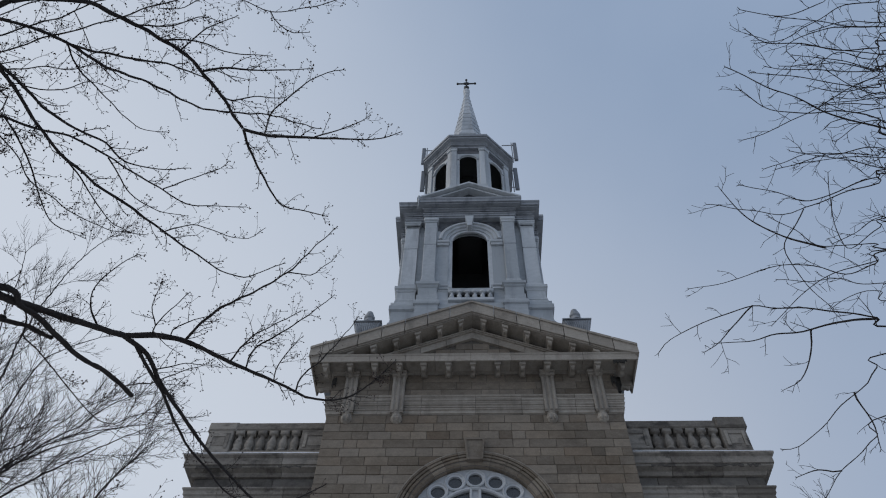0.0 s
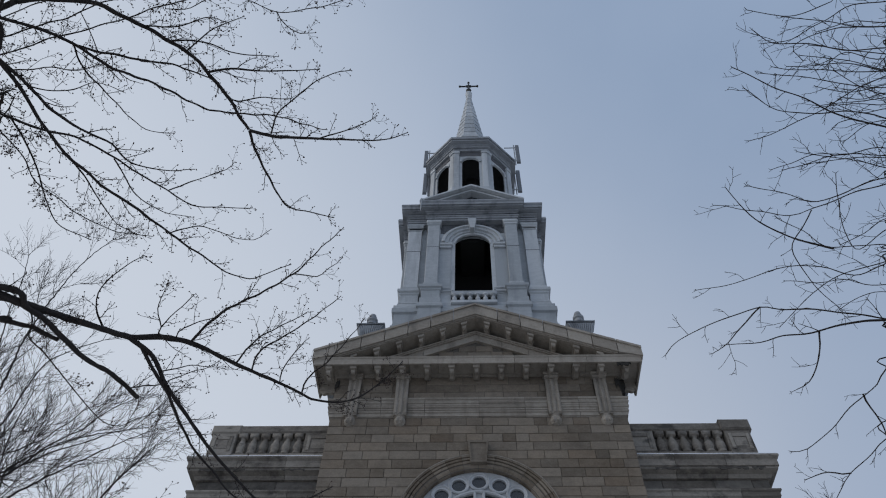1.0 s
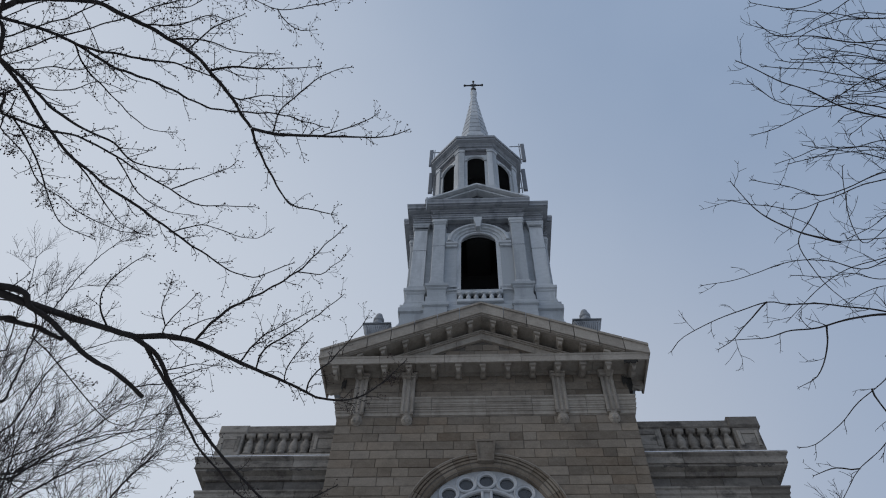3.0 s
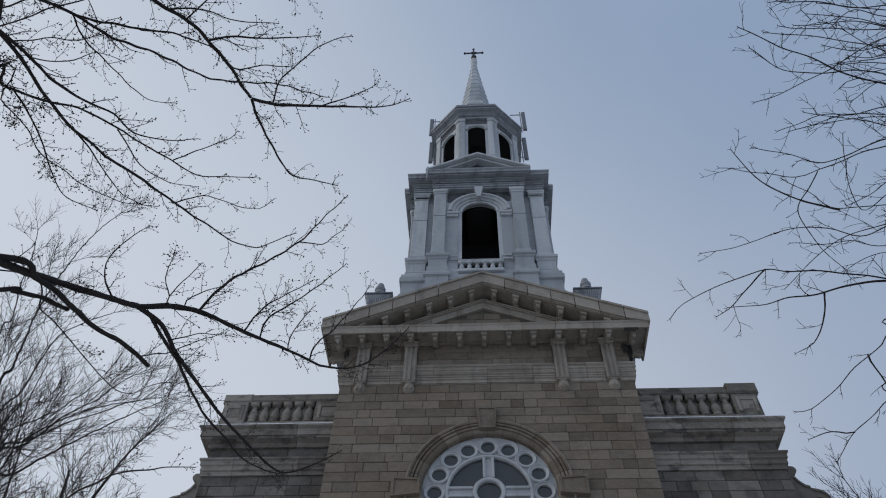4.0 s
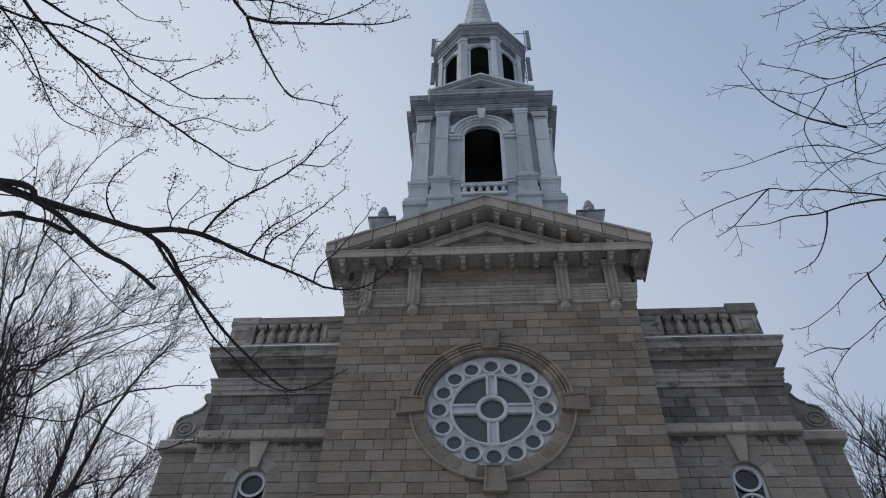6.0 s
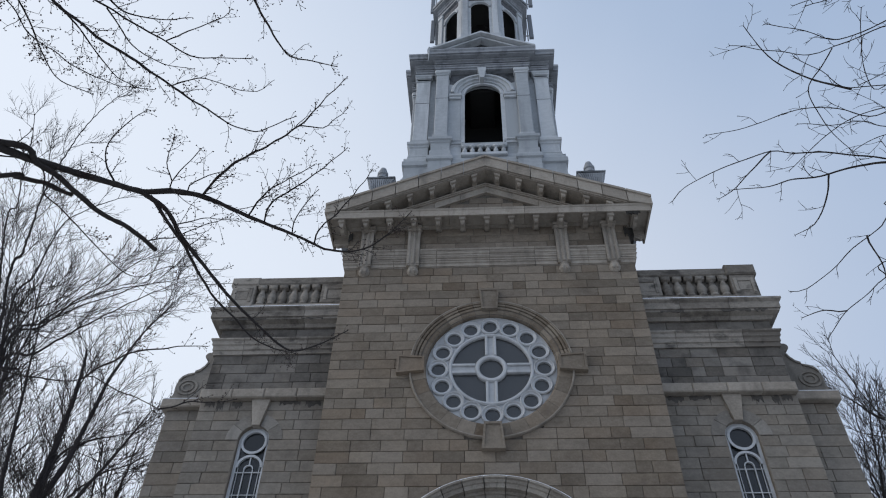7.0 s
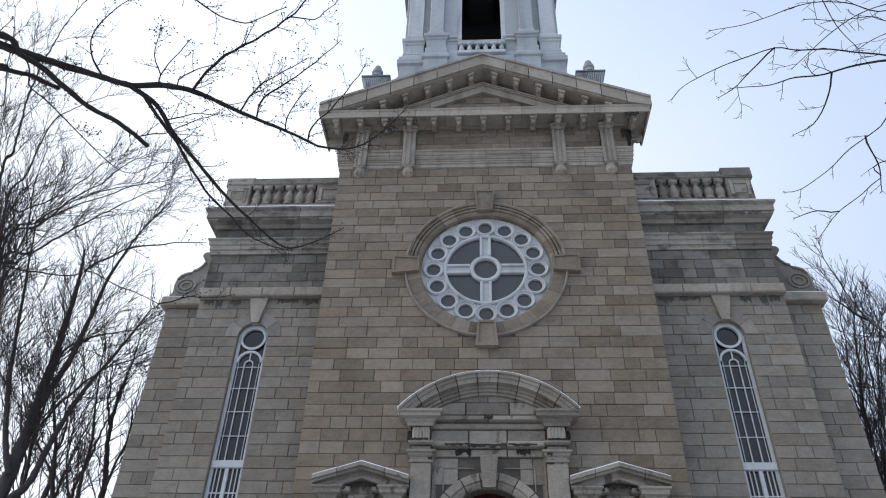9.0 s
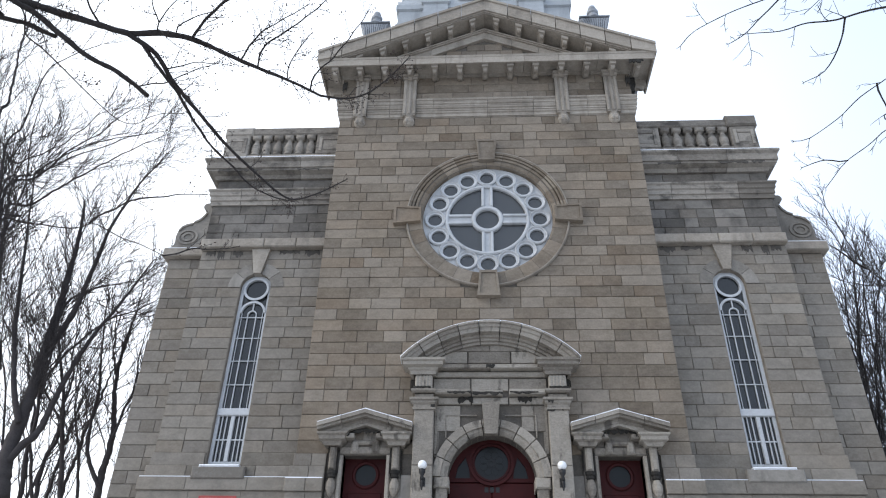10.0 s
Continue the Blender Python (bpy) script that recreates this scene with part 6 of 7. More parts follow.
def budding_tree():
    tree = Tree("budding_maple", "bare dark maple with drooping limbs and swollen buds", M_BARK, 3, (0.14, 0.36), (0.03, 0.085), 0.045, True, 0.2, 1.1, wobble=0.009, thin=1.15, fill=0.8, side=0.32, deep=0.07, wave=0.8, taper=0.15)
    limb = tree.limb
    trunk(tree, 0.24, 0.12, (-7.0, -14.6, 0.0), (-6.95, -14.5, 2.5), (-6.75, -14.4, 5.0), (-6.3, -14.3, 7.5), (-5.6, -14.6, 9.2))
    limb(0.036, 0.0160, 1.0, (-6.75, -14.45, 6.13), (-4.11, -15.34, 7.23), (-3.75, -15.43, 7.48), (-3.32, -15.35, 7.70), (-2.99, -15.12, 7.80), (-2.65, -14.84, 7.86), (-2.41, -14.50, 7.83), (-2.21, -14.14, 7.75))
    limb(0.024, 0.0148, 1.0, (-6.75, -14.45, 6.01), (-3.98, -15.50, 7.11), (-3.87, -15.36, 7.31), (-3.72, -15.18, 7.51), (-3.56, -14.99, 7.71))
    limb(0.014, 0.0054, 1.0, (-3.56, -14.99, 7.71), (-3.39, -14.79, 7.81), (-3.09, -14.53, 7.94), (-2.76, -14.28, 8.07), (-2.39, -14.11, 8.21), (-1.99, -13.98, 8.35), (-1.62, -13.83, 8.45))
    limb(0.012, 0.0054, 1.0, (-3.56, -14.99, 7.71), (-3.28, -14.90, 7.74), (-2.88, -14.77, 7.80), (-2.50, -14.64, 7.82), (-2.33, -14.49, 7.74))
    limb(0.008, 0.0036, 0.8, (-3.57, -15.01, 7.69), (-3.56, -14.76, 7.72), (-3.46, -14.52, 7.79), (-3.36, -14.28, 7.83), (-3.21, -14.08, 7.92), (-3.05, -13.99, 8.05))
    limb(0.017, 0.0048, 1.1, (-2.21, -14.14, 7.75), (-2.01, -14.09, 7.75), (-1.60, -14.02, 7.78), (-1.18, -14.00, 7.80), (-0.91, -14.01, 7.80), (-0.75, -14.06, 7.80))
    limb(0.014, 0.0052, 0.8, (-2.21, -14.14, 7.75), (-2.17, -13.90, 7.72), (-2.09, -13.64, 7.69), (-2.00, -13.43, 7.67), (-1.88, -13.30, 7.70), (-1.54, -13.17, 7.77))
    limb(0.008, 0.0042, 1.0, (-2.02, -14.09, 7.75), (-1.93, -14.29, 7.79), (-1.76, -14.43, 7.81), (-1.49, -14.58, 7.86), (-1.22, -14.65, 7.87))
    limb(0.007, 0.0037, 1.2, (-1.60, -14.02, 7.78), (-1.38, -14.09, 7.77), (-1.16, -14.17, 7.77), (-1.00, -14.27, 7.75))
    limb(0.011, 0.0043, 1.2, (-2.53, -14.67, 7.85), (-2.25, -14.69, 7.88), (-1.95, -14.66, 7.89), (-1.53, -14.64, 7.91))
    limb(0.008, 0.0040, 1.1, (-2.41, -14.50, 7.83), (-2.32, -14.38, 7.89), (-2.09, -14.35, 8.03), (-1.86, -14.28, 8.14))
    limb(0.008, 0.0037, 1.1, (-2.81, -14.97, 7.83), (-2.49, -14.95, 7.84), (-2.20, -14.86, 7.81), (-1.84, -14.81, 7.79))
    limb(0.008, 0.0036, 1.1, (-2.68, -14.86, 7.86), (-2.36, -15.07, 7.82), (-2.07, -15.19, 7.73))
    limb(0.009, 0.0042, 1.0, (-6.75, -14.45, 6.84), (-2.23, -15.37, 7.94), (-2.05, -15.27, 7.92), (-1.82, -15.18, 7.91), (-1.52, -15.19, 7.93), (-1.15, -15.26, 7.96))
    limb(0.006, 0.0032, 0.9, (-1.82, -15.18, 7.91), (-1.74, -15.06, 7.89), (-1.65, -14.98, 7.89), (-1.53, -14.97, 7.92))
    limb(0.011, 0.0042, 1.0, (-6.75, -14.45, 6.57), (-2.95, -15.41, 7.67), (-2.70, -15.29, 7.68), (-2.47, -15.29, 7.69), (-2.22, -15.37, 7.73))
    limb(0.007, 0.0037, 1.2, (-2.99, -15.12, 7.80), (-2.70, -15.09, 7.81), (-2.39, -15.17, 7.83), (-2.19, -15.13, 7.78))
    limb(0.008, 0.0044, 0.9, (-6.75, -14.45, 6.27), (-3.36, -15.50, 7.37), (-3.30, -15.33, 7.44), (-3.27, -15.11, 7.47), (-3.27, -14.99, 7.51))
    limb(0.026, 0.0132, 1.0, (-6.75, -14.45, 5.69), (-3.89, -15.47, 6.79), (-3.74, -15.14, 6.90), (-3.71, -14.93, 6.95), (-3.67, -14.70, 6.99), (-3.65, -14.49, 7.02), (-3.56, -14.23, 7.06), (-3.40, -13.93, 7.11))
    limb(0.013, 0.0047, 0.8, (-3.40, -13.93, 7.11), (-3.16, -13.62, 7.18), (-2.98, -13.36, 7.22), (-2.78, -13.11, 7.26), (-2.56, -12.86, 7.29), (-2.33, -12.71, 7.38), (-2.02, -12.72, 7.60))
    limb(0.021, 0.0052, 1.1, (-6.75, -14.45, 5.57), (-3.97, -14.91, 6.67), (-3.85, -14.74, 6.82), (-3.65, -14.53, 7.00), (-3.52, -14.40, 7.14), (-3.35, -14.16, 7.26), (-3.15, -13.91, 7.36), (-2.98, -13.69, 7.45), (-2.79, -13.45, 7.53), (-2.37, -13.32, 7.75))
    limb(0.015, 0.0046, 1.2, (-3.74, -15.15, 6.90), (-3.65, -14.91, 7.00), (-3.60, -14.69, 7.07), (-3.47, -14.44, 7.18), (-3.30, -14.24, 7.31), (-3.23, -14.03, 7.38), (-3.01, -13.86, 7.52), (-2.79, -13.77, 7.70))
    limb(0.010, 0.0040, 1.0, (-6.75, -14.45, 5.63), (-3.90, -14.93, 6.73), (-3.86, -14.65, 6.78), (-3.83, -14.43, 6.83), (-3.80, -14.14, 6.84), (-3.71, -13.93, 6.91), (-3.54, -13.65, 7.00), (-3.43, -13.48, 7.09), (-3.17, -13.30, 7.25))
    limb(0.008, 0.0040, 1.0, (-3.80, -14.69, 6.86), (-3.80, -14.41, 6.93), (-3.81, -14.04, 6.93), (-3.80, -13.68, 6.92), (-3.64, -13.41, 7.05))
    limb(0.008, 0.0041, 1.0, (-3.57, -14.26, 7.06), (-3.51, -13.92, 7.13), (-3.44, -13.54, 7.17), (-3.34, -13.31, 7.29))
    limb(0.006, 0.0034, 1.0, (-2.98, -13.69, 7.45), (-2.79, -13.73, 7.57), (-2.49, -13.76, 7.70), (-2.42, -13.80, 7.75))
    limb(0.006, 0.0035, 1.0, (-2.98, -13.36, 7.22), (-2.76, -13.35, 7.36), (-2.53, -13.21, 7.41), (-2.29, -13.10, 7.48), (-2.14, -13.15, 7.60))
    limb(0.007, 0.0034, 1.0, (-3.31, -14.11, 7.28), (-3.19, -13.77, 7.24), (-3.01, -13.55, 7.29), (-2.80, -13.43, 7.39))
    limb(0.006, 0.0033, 1.2, (-3.65, -14.89, 7.01), (-3.47, -14.76, 7.19), (-3.32, -14.75, 7.40), (-3.18, -14.63, 7.55))
    limb(0.006, 0.0033, 1.2, (-3.70, -15.05, 6.94), (-3.57, -14.99, 7.16), (-3.45, -14.89, 7.35), (-3.31, -14.86, 7.56))
    limb(0.053, 0.0312, 0.6, (-6.75, -14.45, 4.69), (-4.09, -13.97, 5.79), (-3.96, -13.70, 5.96), (-3.76, -13.38, 6.13), (-3.63, -13.14, 6.28), (-3.47, -12.90, 6.42), (-3.30, -12.65, 6.57))
    limb(0.028, 0.0128, 0.8, (-3.30, -12.65, 6.57), (-3.05, -12.55, 6.68), (-2.83, -12.42, 6.73), (-2.54, -12.22, 6.74), (-2.30, -12.05, 6.74), (-2.04, -11.88, 6.72), (-1.78, -11.72, 6.69))
    limb(0.013, 0.0045, 1.3, (-1.78, -11.72, 6.69), (-1.55, -11.69, 6.66), (-1.33, -11.73, 6.68), (-1.10, -11.84, 6.77), (-0.86, -12.01, 6.90))
    limb(0.034, 0.0242, 0.5, (-6.75, -14.45, 4.87), (-4.04, -13.73, 5.97), (-3.75, -13.35, 6.10), (-3.64, -13.07, 6.14), (-3.50, -12.79, 6.17), (-3.39, -12.57, 6.23), (-3.31, -12.34, 6.25), (-3.27, -12.16, 6.28))
    limb(0.026, 0.0218, 0.3, (-6.75, -14.45, 4.77), (-4.09, -13.45, 5.87), (-3.94, -13.31, 5.99), (-3.78, -13.16, 6.11), (-3.65, -13.00, 6.17))
    limb(0.024, 0.0060, 0.8, (-3.31, -12.67, 6.56), (-3.13, -12.44, 6.54), (-3.02, -12.17, 6.42), (-2.85, -11.88, 6.30), (-2.67, -11.61, 6.17), (-2.44, -11.34, 6.04), (-2.20, -11.10, 5.93), (-2.05, -11.01, 5.95), (-1.80, -10.97, 6.06), (-1.58, -10.97, 6.22))
    limb(0.018, 0.0054, 0.8, (-3.21, -12.55, 6.55), (-3.10, -12.26, 6.44), (-2.96, -11.98, 6.32), (-2.82, -11.67, 6.16), (-2.70, -11.47, 6.08), (-2.52, -11.23, 5.98), (-2.33, -11.06, 5.95), (-2.10, -10.92, 5.97))
    limb(0.012, 0.0042, 0.9, (-6.75, -14.45, 4.98), (-4.06, -13.49, 6.08), (-3.86, -13.05, 6.10), (-3.74, -12.72, 6.11), (-3.64, -12.40, 6.09), (-3.48, -12.06, 6.07), (-3.28, -11.91, 6.27), (-3.06, -11.75, 6.46))
    limb(0.014, 0.0045, 1.0, (-2.85, -12.43, 6.72), (-2.72, -12.53, 6.84), (-2.52, -12.64, 6.98), (-2.22, -12.71, 7.12), (-1.90, -12.83, 7.28), (-1.71, -12.97, 7.40), (-1.41, -13.17, 7.56))
    limb(0.010, 0.0039, 1.1, (-2.32, -12.07, 6.74), (-2.23, -12.23, 6.84), (-1.96, -12.35, 6.96), (-1.69, -12.47, 7.07), (-1.44, -12.62, 7.18))
    limb(0.009, 0.0039, 1.1, (-2.46, -12.16, 6.74), (-2.28, -12.33, 6.86), (-2.06, -12.43, 6.94), (-1.76, -12.54, 7.03))
    limb(0.009, 0.0040, 1.1, (-1.87, -11.77, 6.70), (-1.80, -11.90, 6.79), (-1.60, -12.03, 6.90), (-1.38, -12.22, 7.06), (-1.23, -12.37, 7.15))
    limb(0.009, 0.0033, 0.9, (-3.43, -12.84, 6.45), (-3.48, -13.02, 6.54), (-3.44, -13.16, 6.65), (-3.29, -13.27, 6.79), (-3.11, -13.33, 6.91))
    limb(0.007, 0.0033, 1.0, (-3.08, -12.57, 6.66), (-3.04, -12.68, 6.68), (-2.86, -12.82, 6.78), (-2.71, -12.94, 6.84))
    limb(0.006, 0.0033, 1.0, (-3.04, -12.68, 6.68), (-3.04, -12.87, 6.72), (-2.93, -13.06, 6.82))
    limb(0.007, 0.0034, 1.0, (-2.07, -11.90, 6.72), (-2.01, -12.06, 6.82), (-1.87, -12.20, 6.92), (-1.77, -12.28, 6.95))
    limb(0.007, 0.0034, 1.1, (-1.89, -12.83, 7.28), (-1.68, -12.79, 7.29), (-1.52, -12.86, 7.35), (-1.41, -12.93, 7.41))
    limb(0.007, 0.0033, 1.0, (-3.31, -12.32, 6.25), (-2.99, -12.30, 6.33), (-2.74, -12.35, 6.42), (-2.52, -12.41, 6.50))
    limb(0.007, 0.0033, 1.0, (-3.08, -12.31, 6.48), (-2.72, -12.34, 6.51), (-2.44, -12.35, 6.47))
    limb(0.007, 0.0033, 1.0, (-2.96, -12.50, 6.70), (-2.86, -12.62, 6.74), (-2.53, -12.69, 6.85), (-2.46, -12.79, 6.85))
    limb(0.016, 0.0047, 0.8, (-6.75, -14.45, 3.71), (-4.14, -12.40, 4.81), (-4.08, -12.22, 4.88), (-3.80, -11.91, 4.99), (-3.65, -11.74, 5.16), (-3.53, -11.51, 5.18), (-3.23, -11.17, 5.17))
    limb(0.011, 0.0046, 1.0, (-3.67, -11.76, 5.14), (-3.57, -11.74, 5.28), (-3.37, -11.68, 5.45), (-3.08, -11.56, 5.59), (-2.81, -11.45, 5.69))
    limb(0.008, 0.0041, 1.3, (-3.23, -11.17, 5.17), (-3.15, -11.12, 5.22), (-3.01, -11.07, 5.30), (-2.83, -10.99, 5.36), (-2.61, -10.91, 5.43))
    tree.done()


def thin_tree():
    tree = grown("bare_elm", "bare grey tree with long thin crooked twigs", M_BARK, 11, (0.15, 0.50), 0.19, (0.55, 1.2), 0.15, 0.0032, 2, 0.17, 0.016, 0.36, 0.78, 0.62, 0.12)
    limb = tree.limb
    trunk(tree, 0.26, 0.10, (8.4, -13.6, 0.0), (8.3, -13.5, 3.0), (8.0, -13.5, 6.0), (7.6, -13.7, 9.0), (7.2, -14.2, 11.0))
    limb(0.028, 0.0096, 0.8, (8.05, -13.55, 7.54), (4.70, -13.46, 8.64), (4.32, -13.52, 8.88), (3.98, -13.56, 9.06), (3.77, -13.60, 9.16), (3.50, -13.71, 9.31), (3.27, -13.78, 9.41), (3.03, -13.88, 9.52), (2.83, -13.96, 9.59))
    limb(0.020, 0.0083, 0.8, (8.05, -13.55, 7.41), (4.59, -13.58, 8.51), (4.22, -13.66, 8.75), (4.03, -13.70, 8.84), (3.68, -13.64, 8.97), (3.37, -13.63, 9.08), (3.11, -13.70, 9.18), (2.89, -13.84, 9.30))
    limb(0.020, 0.0085, 0.8, (8.05, -13.55, 7.80), (4.48, -14.35, 8.90), (4.17, -14.32, 9.08), (3.82, -14.28, 9.27), (3.52, -14.30, 9.42), (3.19, -14.23, 9.55), (2.99, -14.33, 9.66))
    limb(0.016, 0.0074, 0.8, (8.05, -13.55, 7.87), (4.61, -14.07, 8.97), (4.27, -14.04, 9.11), (3.83, -14.01, 9.28), (3.41, -13.99, 9.42), (3.18, -14.02, 9.48))
    limb(0.014, 0.0076, 0.8, (8.05, -13.55, 7.66), (4.52, -14.03, 8.76), (4.23, -13.93, 8.96), (3.94, -13.89, 9.17), (3.66, -13.89, 9.38), (3.15, -13.86, 9.66))
    limb(0.017, 0.0074, 0.8, (8.05, -13.55, 7.94), (4.59, -14.23, 9.04), (4.28, -14.00, 9.10), (4.05, -13.87, 9.14), (3.72, -13.60, 9.17), (3.50, -13.47, 9.18), (3.26, -13.31, 9.19), (3.05, -13.23, 9.20))
    limb(0.015, 0.0074, 0.8, (8.05, -13.55, 7.98), (4.43, -14.80, 9.08), (4.12, -14.74, 9.24), (3.82, -14.65, 9.38), (3.60, -14.49, 9.44), (3.36, -14.31, 9.49), (3.11, -14.23, 9.58))
    limb(0.014, 0.0074, 0.8, (8.05, -13.55, 8.24), (4.06, -14.97, 9.34), (3.67, -14.70, 9.47), (3.34, -14.52, 9.57), (2.94, -14.55, 9.75))
    limb(0.015, 0.0074, 0.8, (8.05, -13.55, 7.52), (4.66, -13.37, 8.62), (4.33, -13.25, 8.73), (3.99, -13.19, 8.85), (3.68, -13.14, 8.95), (3.46, -13.05, 8.97), (3.27, -12.98, 8.97))
    limb(0.022, 0.0073, 0.8, (8.05, -13.55, 7.27), (4.57, -13.26, 8.37), (4.24, -13.12, 8.46), (4.01, -13.01, 8.49), (3.65, -12.82, 8.53), (3.38, -12.83, 8.64), (2.95, -12.87, 8.81))
    limb(0.018, 0.0071, 0.8, (8.05, -13.55, 7.09), (4.46, -13.30, 8.19), (4.15, -13.15, 8.28), (3.83, -12.99, 8.35), (3.53, -12.81, 8.37), (3.32, -12.73, 8.39), (2.89, -12.72, 8.55), (2.56, -12.71, 8.64))
    limb(0.018, 0.0071, 0.7, (8.05, -13.55, 6.68), (4.47, -12.64, 7.78), (4.14, -12.59, 7.91), (3.70, -12.49, 8.07), (3.41, -12.63, 8.26), (3.14, -12.73, 8.40))
    limb(0.015, 0.0071, 0.7, (3.70, -12.49, 8.07), (3.32, -12.52, 8.26), (3.00, -12.62, 8.46), (2.77, -12.81, 8.64), (2.67, -12.91, 8.71))
    limb(0.027, 0.0079, 0.7, (8.05, -13.55, 6.21), (4.48, -12.03, 7.31), (4.12, -11.99, 7.48), (3.84, -11.98, 7.61), (3.49, -11.95, 7.74), (3.18, -11.89, 7.81), (2.98, -11.89, 7.85), (2.72, -11.78, 7.83), (2.42, -11.65, 7.79), (2.12, -11.51, 7.73), (1.97, -11.40, 7.63))
    limb(0.018, 0.0071, 0.7, (4.12, -11.99, 7.48), (3.79, -11.88, 7.57), (3.49, -11.72, 7.59), (3.17, -11.63, 7.65), (2.90, -11.54, 7.67), (2.61, -11.47, 7.71))
    limb(0.018, 0.0071, 0.7, (8.05, -13.55, 6.64), (4.46, -12.77, 7.74), (4.10, -12.50, 7.79), (3.84, -12.31, 7.81), (3.55, -12.29, 7.94), (3.14, -12.20, 8.08), (2.87, -12.09, 8.11), (2.39, -11.93, 8.18))
    limb(0.017, 0.0072, 0.7, (8.05, -13.55, 6.81), (4.44, -12.59, 7.91), (4.20, -12.44, 7.92), (3.85, -12.28, 7.96), (3.53, -12.03, 7.89), (3.20, -11.68, 7.74))
    limb(0.008, 0.0062, 0.7, (3.51, -12.80, 8.37), (3.33, -12.40, 8.21), (3.52, -12.15, 7.93), (3.76, -11.98, 7.65))
    limb(0.020, 0.0081, 0.6, (8.05, -13.55, 6.08), (4.42, -11.84, 7.18), (4.09, -11.59, 7.17), (3.98, -11.47, 7.08), (3.72, -11.25, 7.00), (3.54, -11.05, 6.86), (3.31, -10.87, 6.75), (3.17, -10.83, 6.75))
    limb(0.022, 0.0081, 0.6, (8.05, -13.55, 5.68), (4.37, -11.38, 6.78), (4.02, -11.10, 6.70), (3.87, -10.98, 6.61), (3.66, -10.80, 6.50), (3.54, -10.70, 6.39), (3.45, -10.62, 6.29))
    limb(0.013, 0.0071, 0.7, (3.54, -11.75, 7.59), (3.50, -11.57, 7.41), (3.40, -11.35, 7.21), (3.20, -11.24, 7.18))
    limb(0.011, 0.0070, 0.7, (2.98, -11.89, 7.85), (2.77, -11.68, 7.75), (2.62, -11.53, 7.65), (2.44, -11.42, 7.60))
    limb(0.016, 0.0074, 0.8, (8.05, -13.55, 8.08), (4.55, -14.60, 9.18), (4.22, -14.49, 9.29), (3.79, -14.42, 9.44), (3.39, -14.20, 9.50), (3.49, -14.09, 9.36))
    limb(0.016, 0.0074, 0.8, (8.05, -13.55, 8.10), (4.62, -14.41, 9.20), (4.28, -14.18, 9.21), (3.91, -14.22, 9.31), (3.69, -14.06, 9.25))
    limb(0.015, 0.0074, 0.8, (8.05, -13.55, 7.82), (4.69, -13.78, 8.92), (4.32, -13.73, 9.01), (3.96, -13.70, 9.09), (3.62, -13.66, 9.13))
    limb(0.014, 0.0074, 0.8, (8.05, -13.55, 6.64), (4.56, -12.28, 7.74), (3.94, -12.10, 8.05), (3.64, -11.96, 8.13), (3.39, -11.92, 8.24))
    limb(0.014, 0.0074, 0.8, (8.05, -13.55, 7.03), (4.57, -12.86, 8.13), (4.27, -12.67, 8.23), (4.00, -12.39, 8.22), (3.90, -12.78, 8.53), (3.85, -13.04, 8.70))
    limb(0.011, 0.0073, 0.8, (3.66, -10.80, 6.50), (3.51, -10.71, 6.60), (3.32, -10.54, 6.63))
    limb(0.012, 0.0072, 0.8, (3.86, -11.37, 7.04), (3.96, -11.17, 6.74), (3.99, -11.05, 6.56))
    limb(0.017, 0.0076, 0.9, (8.05, -13.55, 8.05), (4.75, -14.13, 9.15), (4.39, -14.01, 9.25), (3.92, -14.03, 9.44), (3.43, -13.95, 9.57))
    limb(0.017, 0.0076, 0.9, (8.05, -13.55, 7.75), (4.80, -13.49, 8.85), (4.43, -13.50, 9.01), (4.20, -13.46, 9.04), (3.98, -13.29, 9.01))
    limb(0.017, 0.0076, 0.9, (8.05, -13.55, 7.60), (4.82, -13.22, 8.70), (4.45, -13.08, 8.79), (4.03, -13.10, 8.97), (3.59, -13.10, 9.13))
    limb(0.017, 0.0076, 0.9, (8.05, -13.55, 6.78), (4.81, -11.94, 7.88), (4.45, -11.92, 8.04), (4.19, -11.86, 8.08), (3.92, -11.68, 8.02))
    limb(0.017, 0.0076, 0.9, (8.05, -13.55, 7.88), (4.78, -13.75, 8.98), (4.41, -13.79, 9.14), (4.11, -13.66, 9.19), (3.78, -13.59, 9.25))
    limb(0.017, 0.0076, 0.9, (8.05, -13.55, 8.20), (4.70, -14.51, 9.30), (4.34, -14.48, 9.44), (4.02, -14.46, 9.53), (3.70, -14.33, 9.57))
    limb(0.017, 0.0076, 0.9, (8.05, -13.55, 7.62), (4.81, -13.25, 8.72), (4.44, -13.28, 8.89), (3.97, -13.11, 9.01), (3.47, -12.89, 9.07))
    limb(0.017, 0.0076, 0.9, (8.05, -13.55, 7.89), (4.78, -13.78, 8.99), (4.41, -13.81, 9.16), (4.18, -13.73, 9.18), (3.94, -13.73, 9.23))
    limb(0.017, 0.0076, 0.9, (8.05, -13.55, 7.61), (4.81, -13.24, 8.71), (4.45, -13.17, 8.84), (4.07, -13.13, 8.96), (3.68, -12.99, 9.02))
    limb(0.017, 0.0076, 0.9, (8.05, -13.55, 7.96), (4.76, -13.94, 9.06), (4.41, -13.80, 9.15), (4.14, -13.83, 9.24), (3.86, -13.97, 9.36))
    limb(0.017, 0.0076, 0.9, (8.05, -13.55, 7.97), (4.76, -13.95, 9.07), (4.40, -13.88, 9.19), (4.07, -13.77, 9.26), (3.71, -13.80, 9.38))
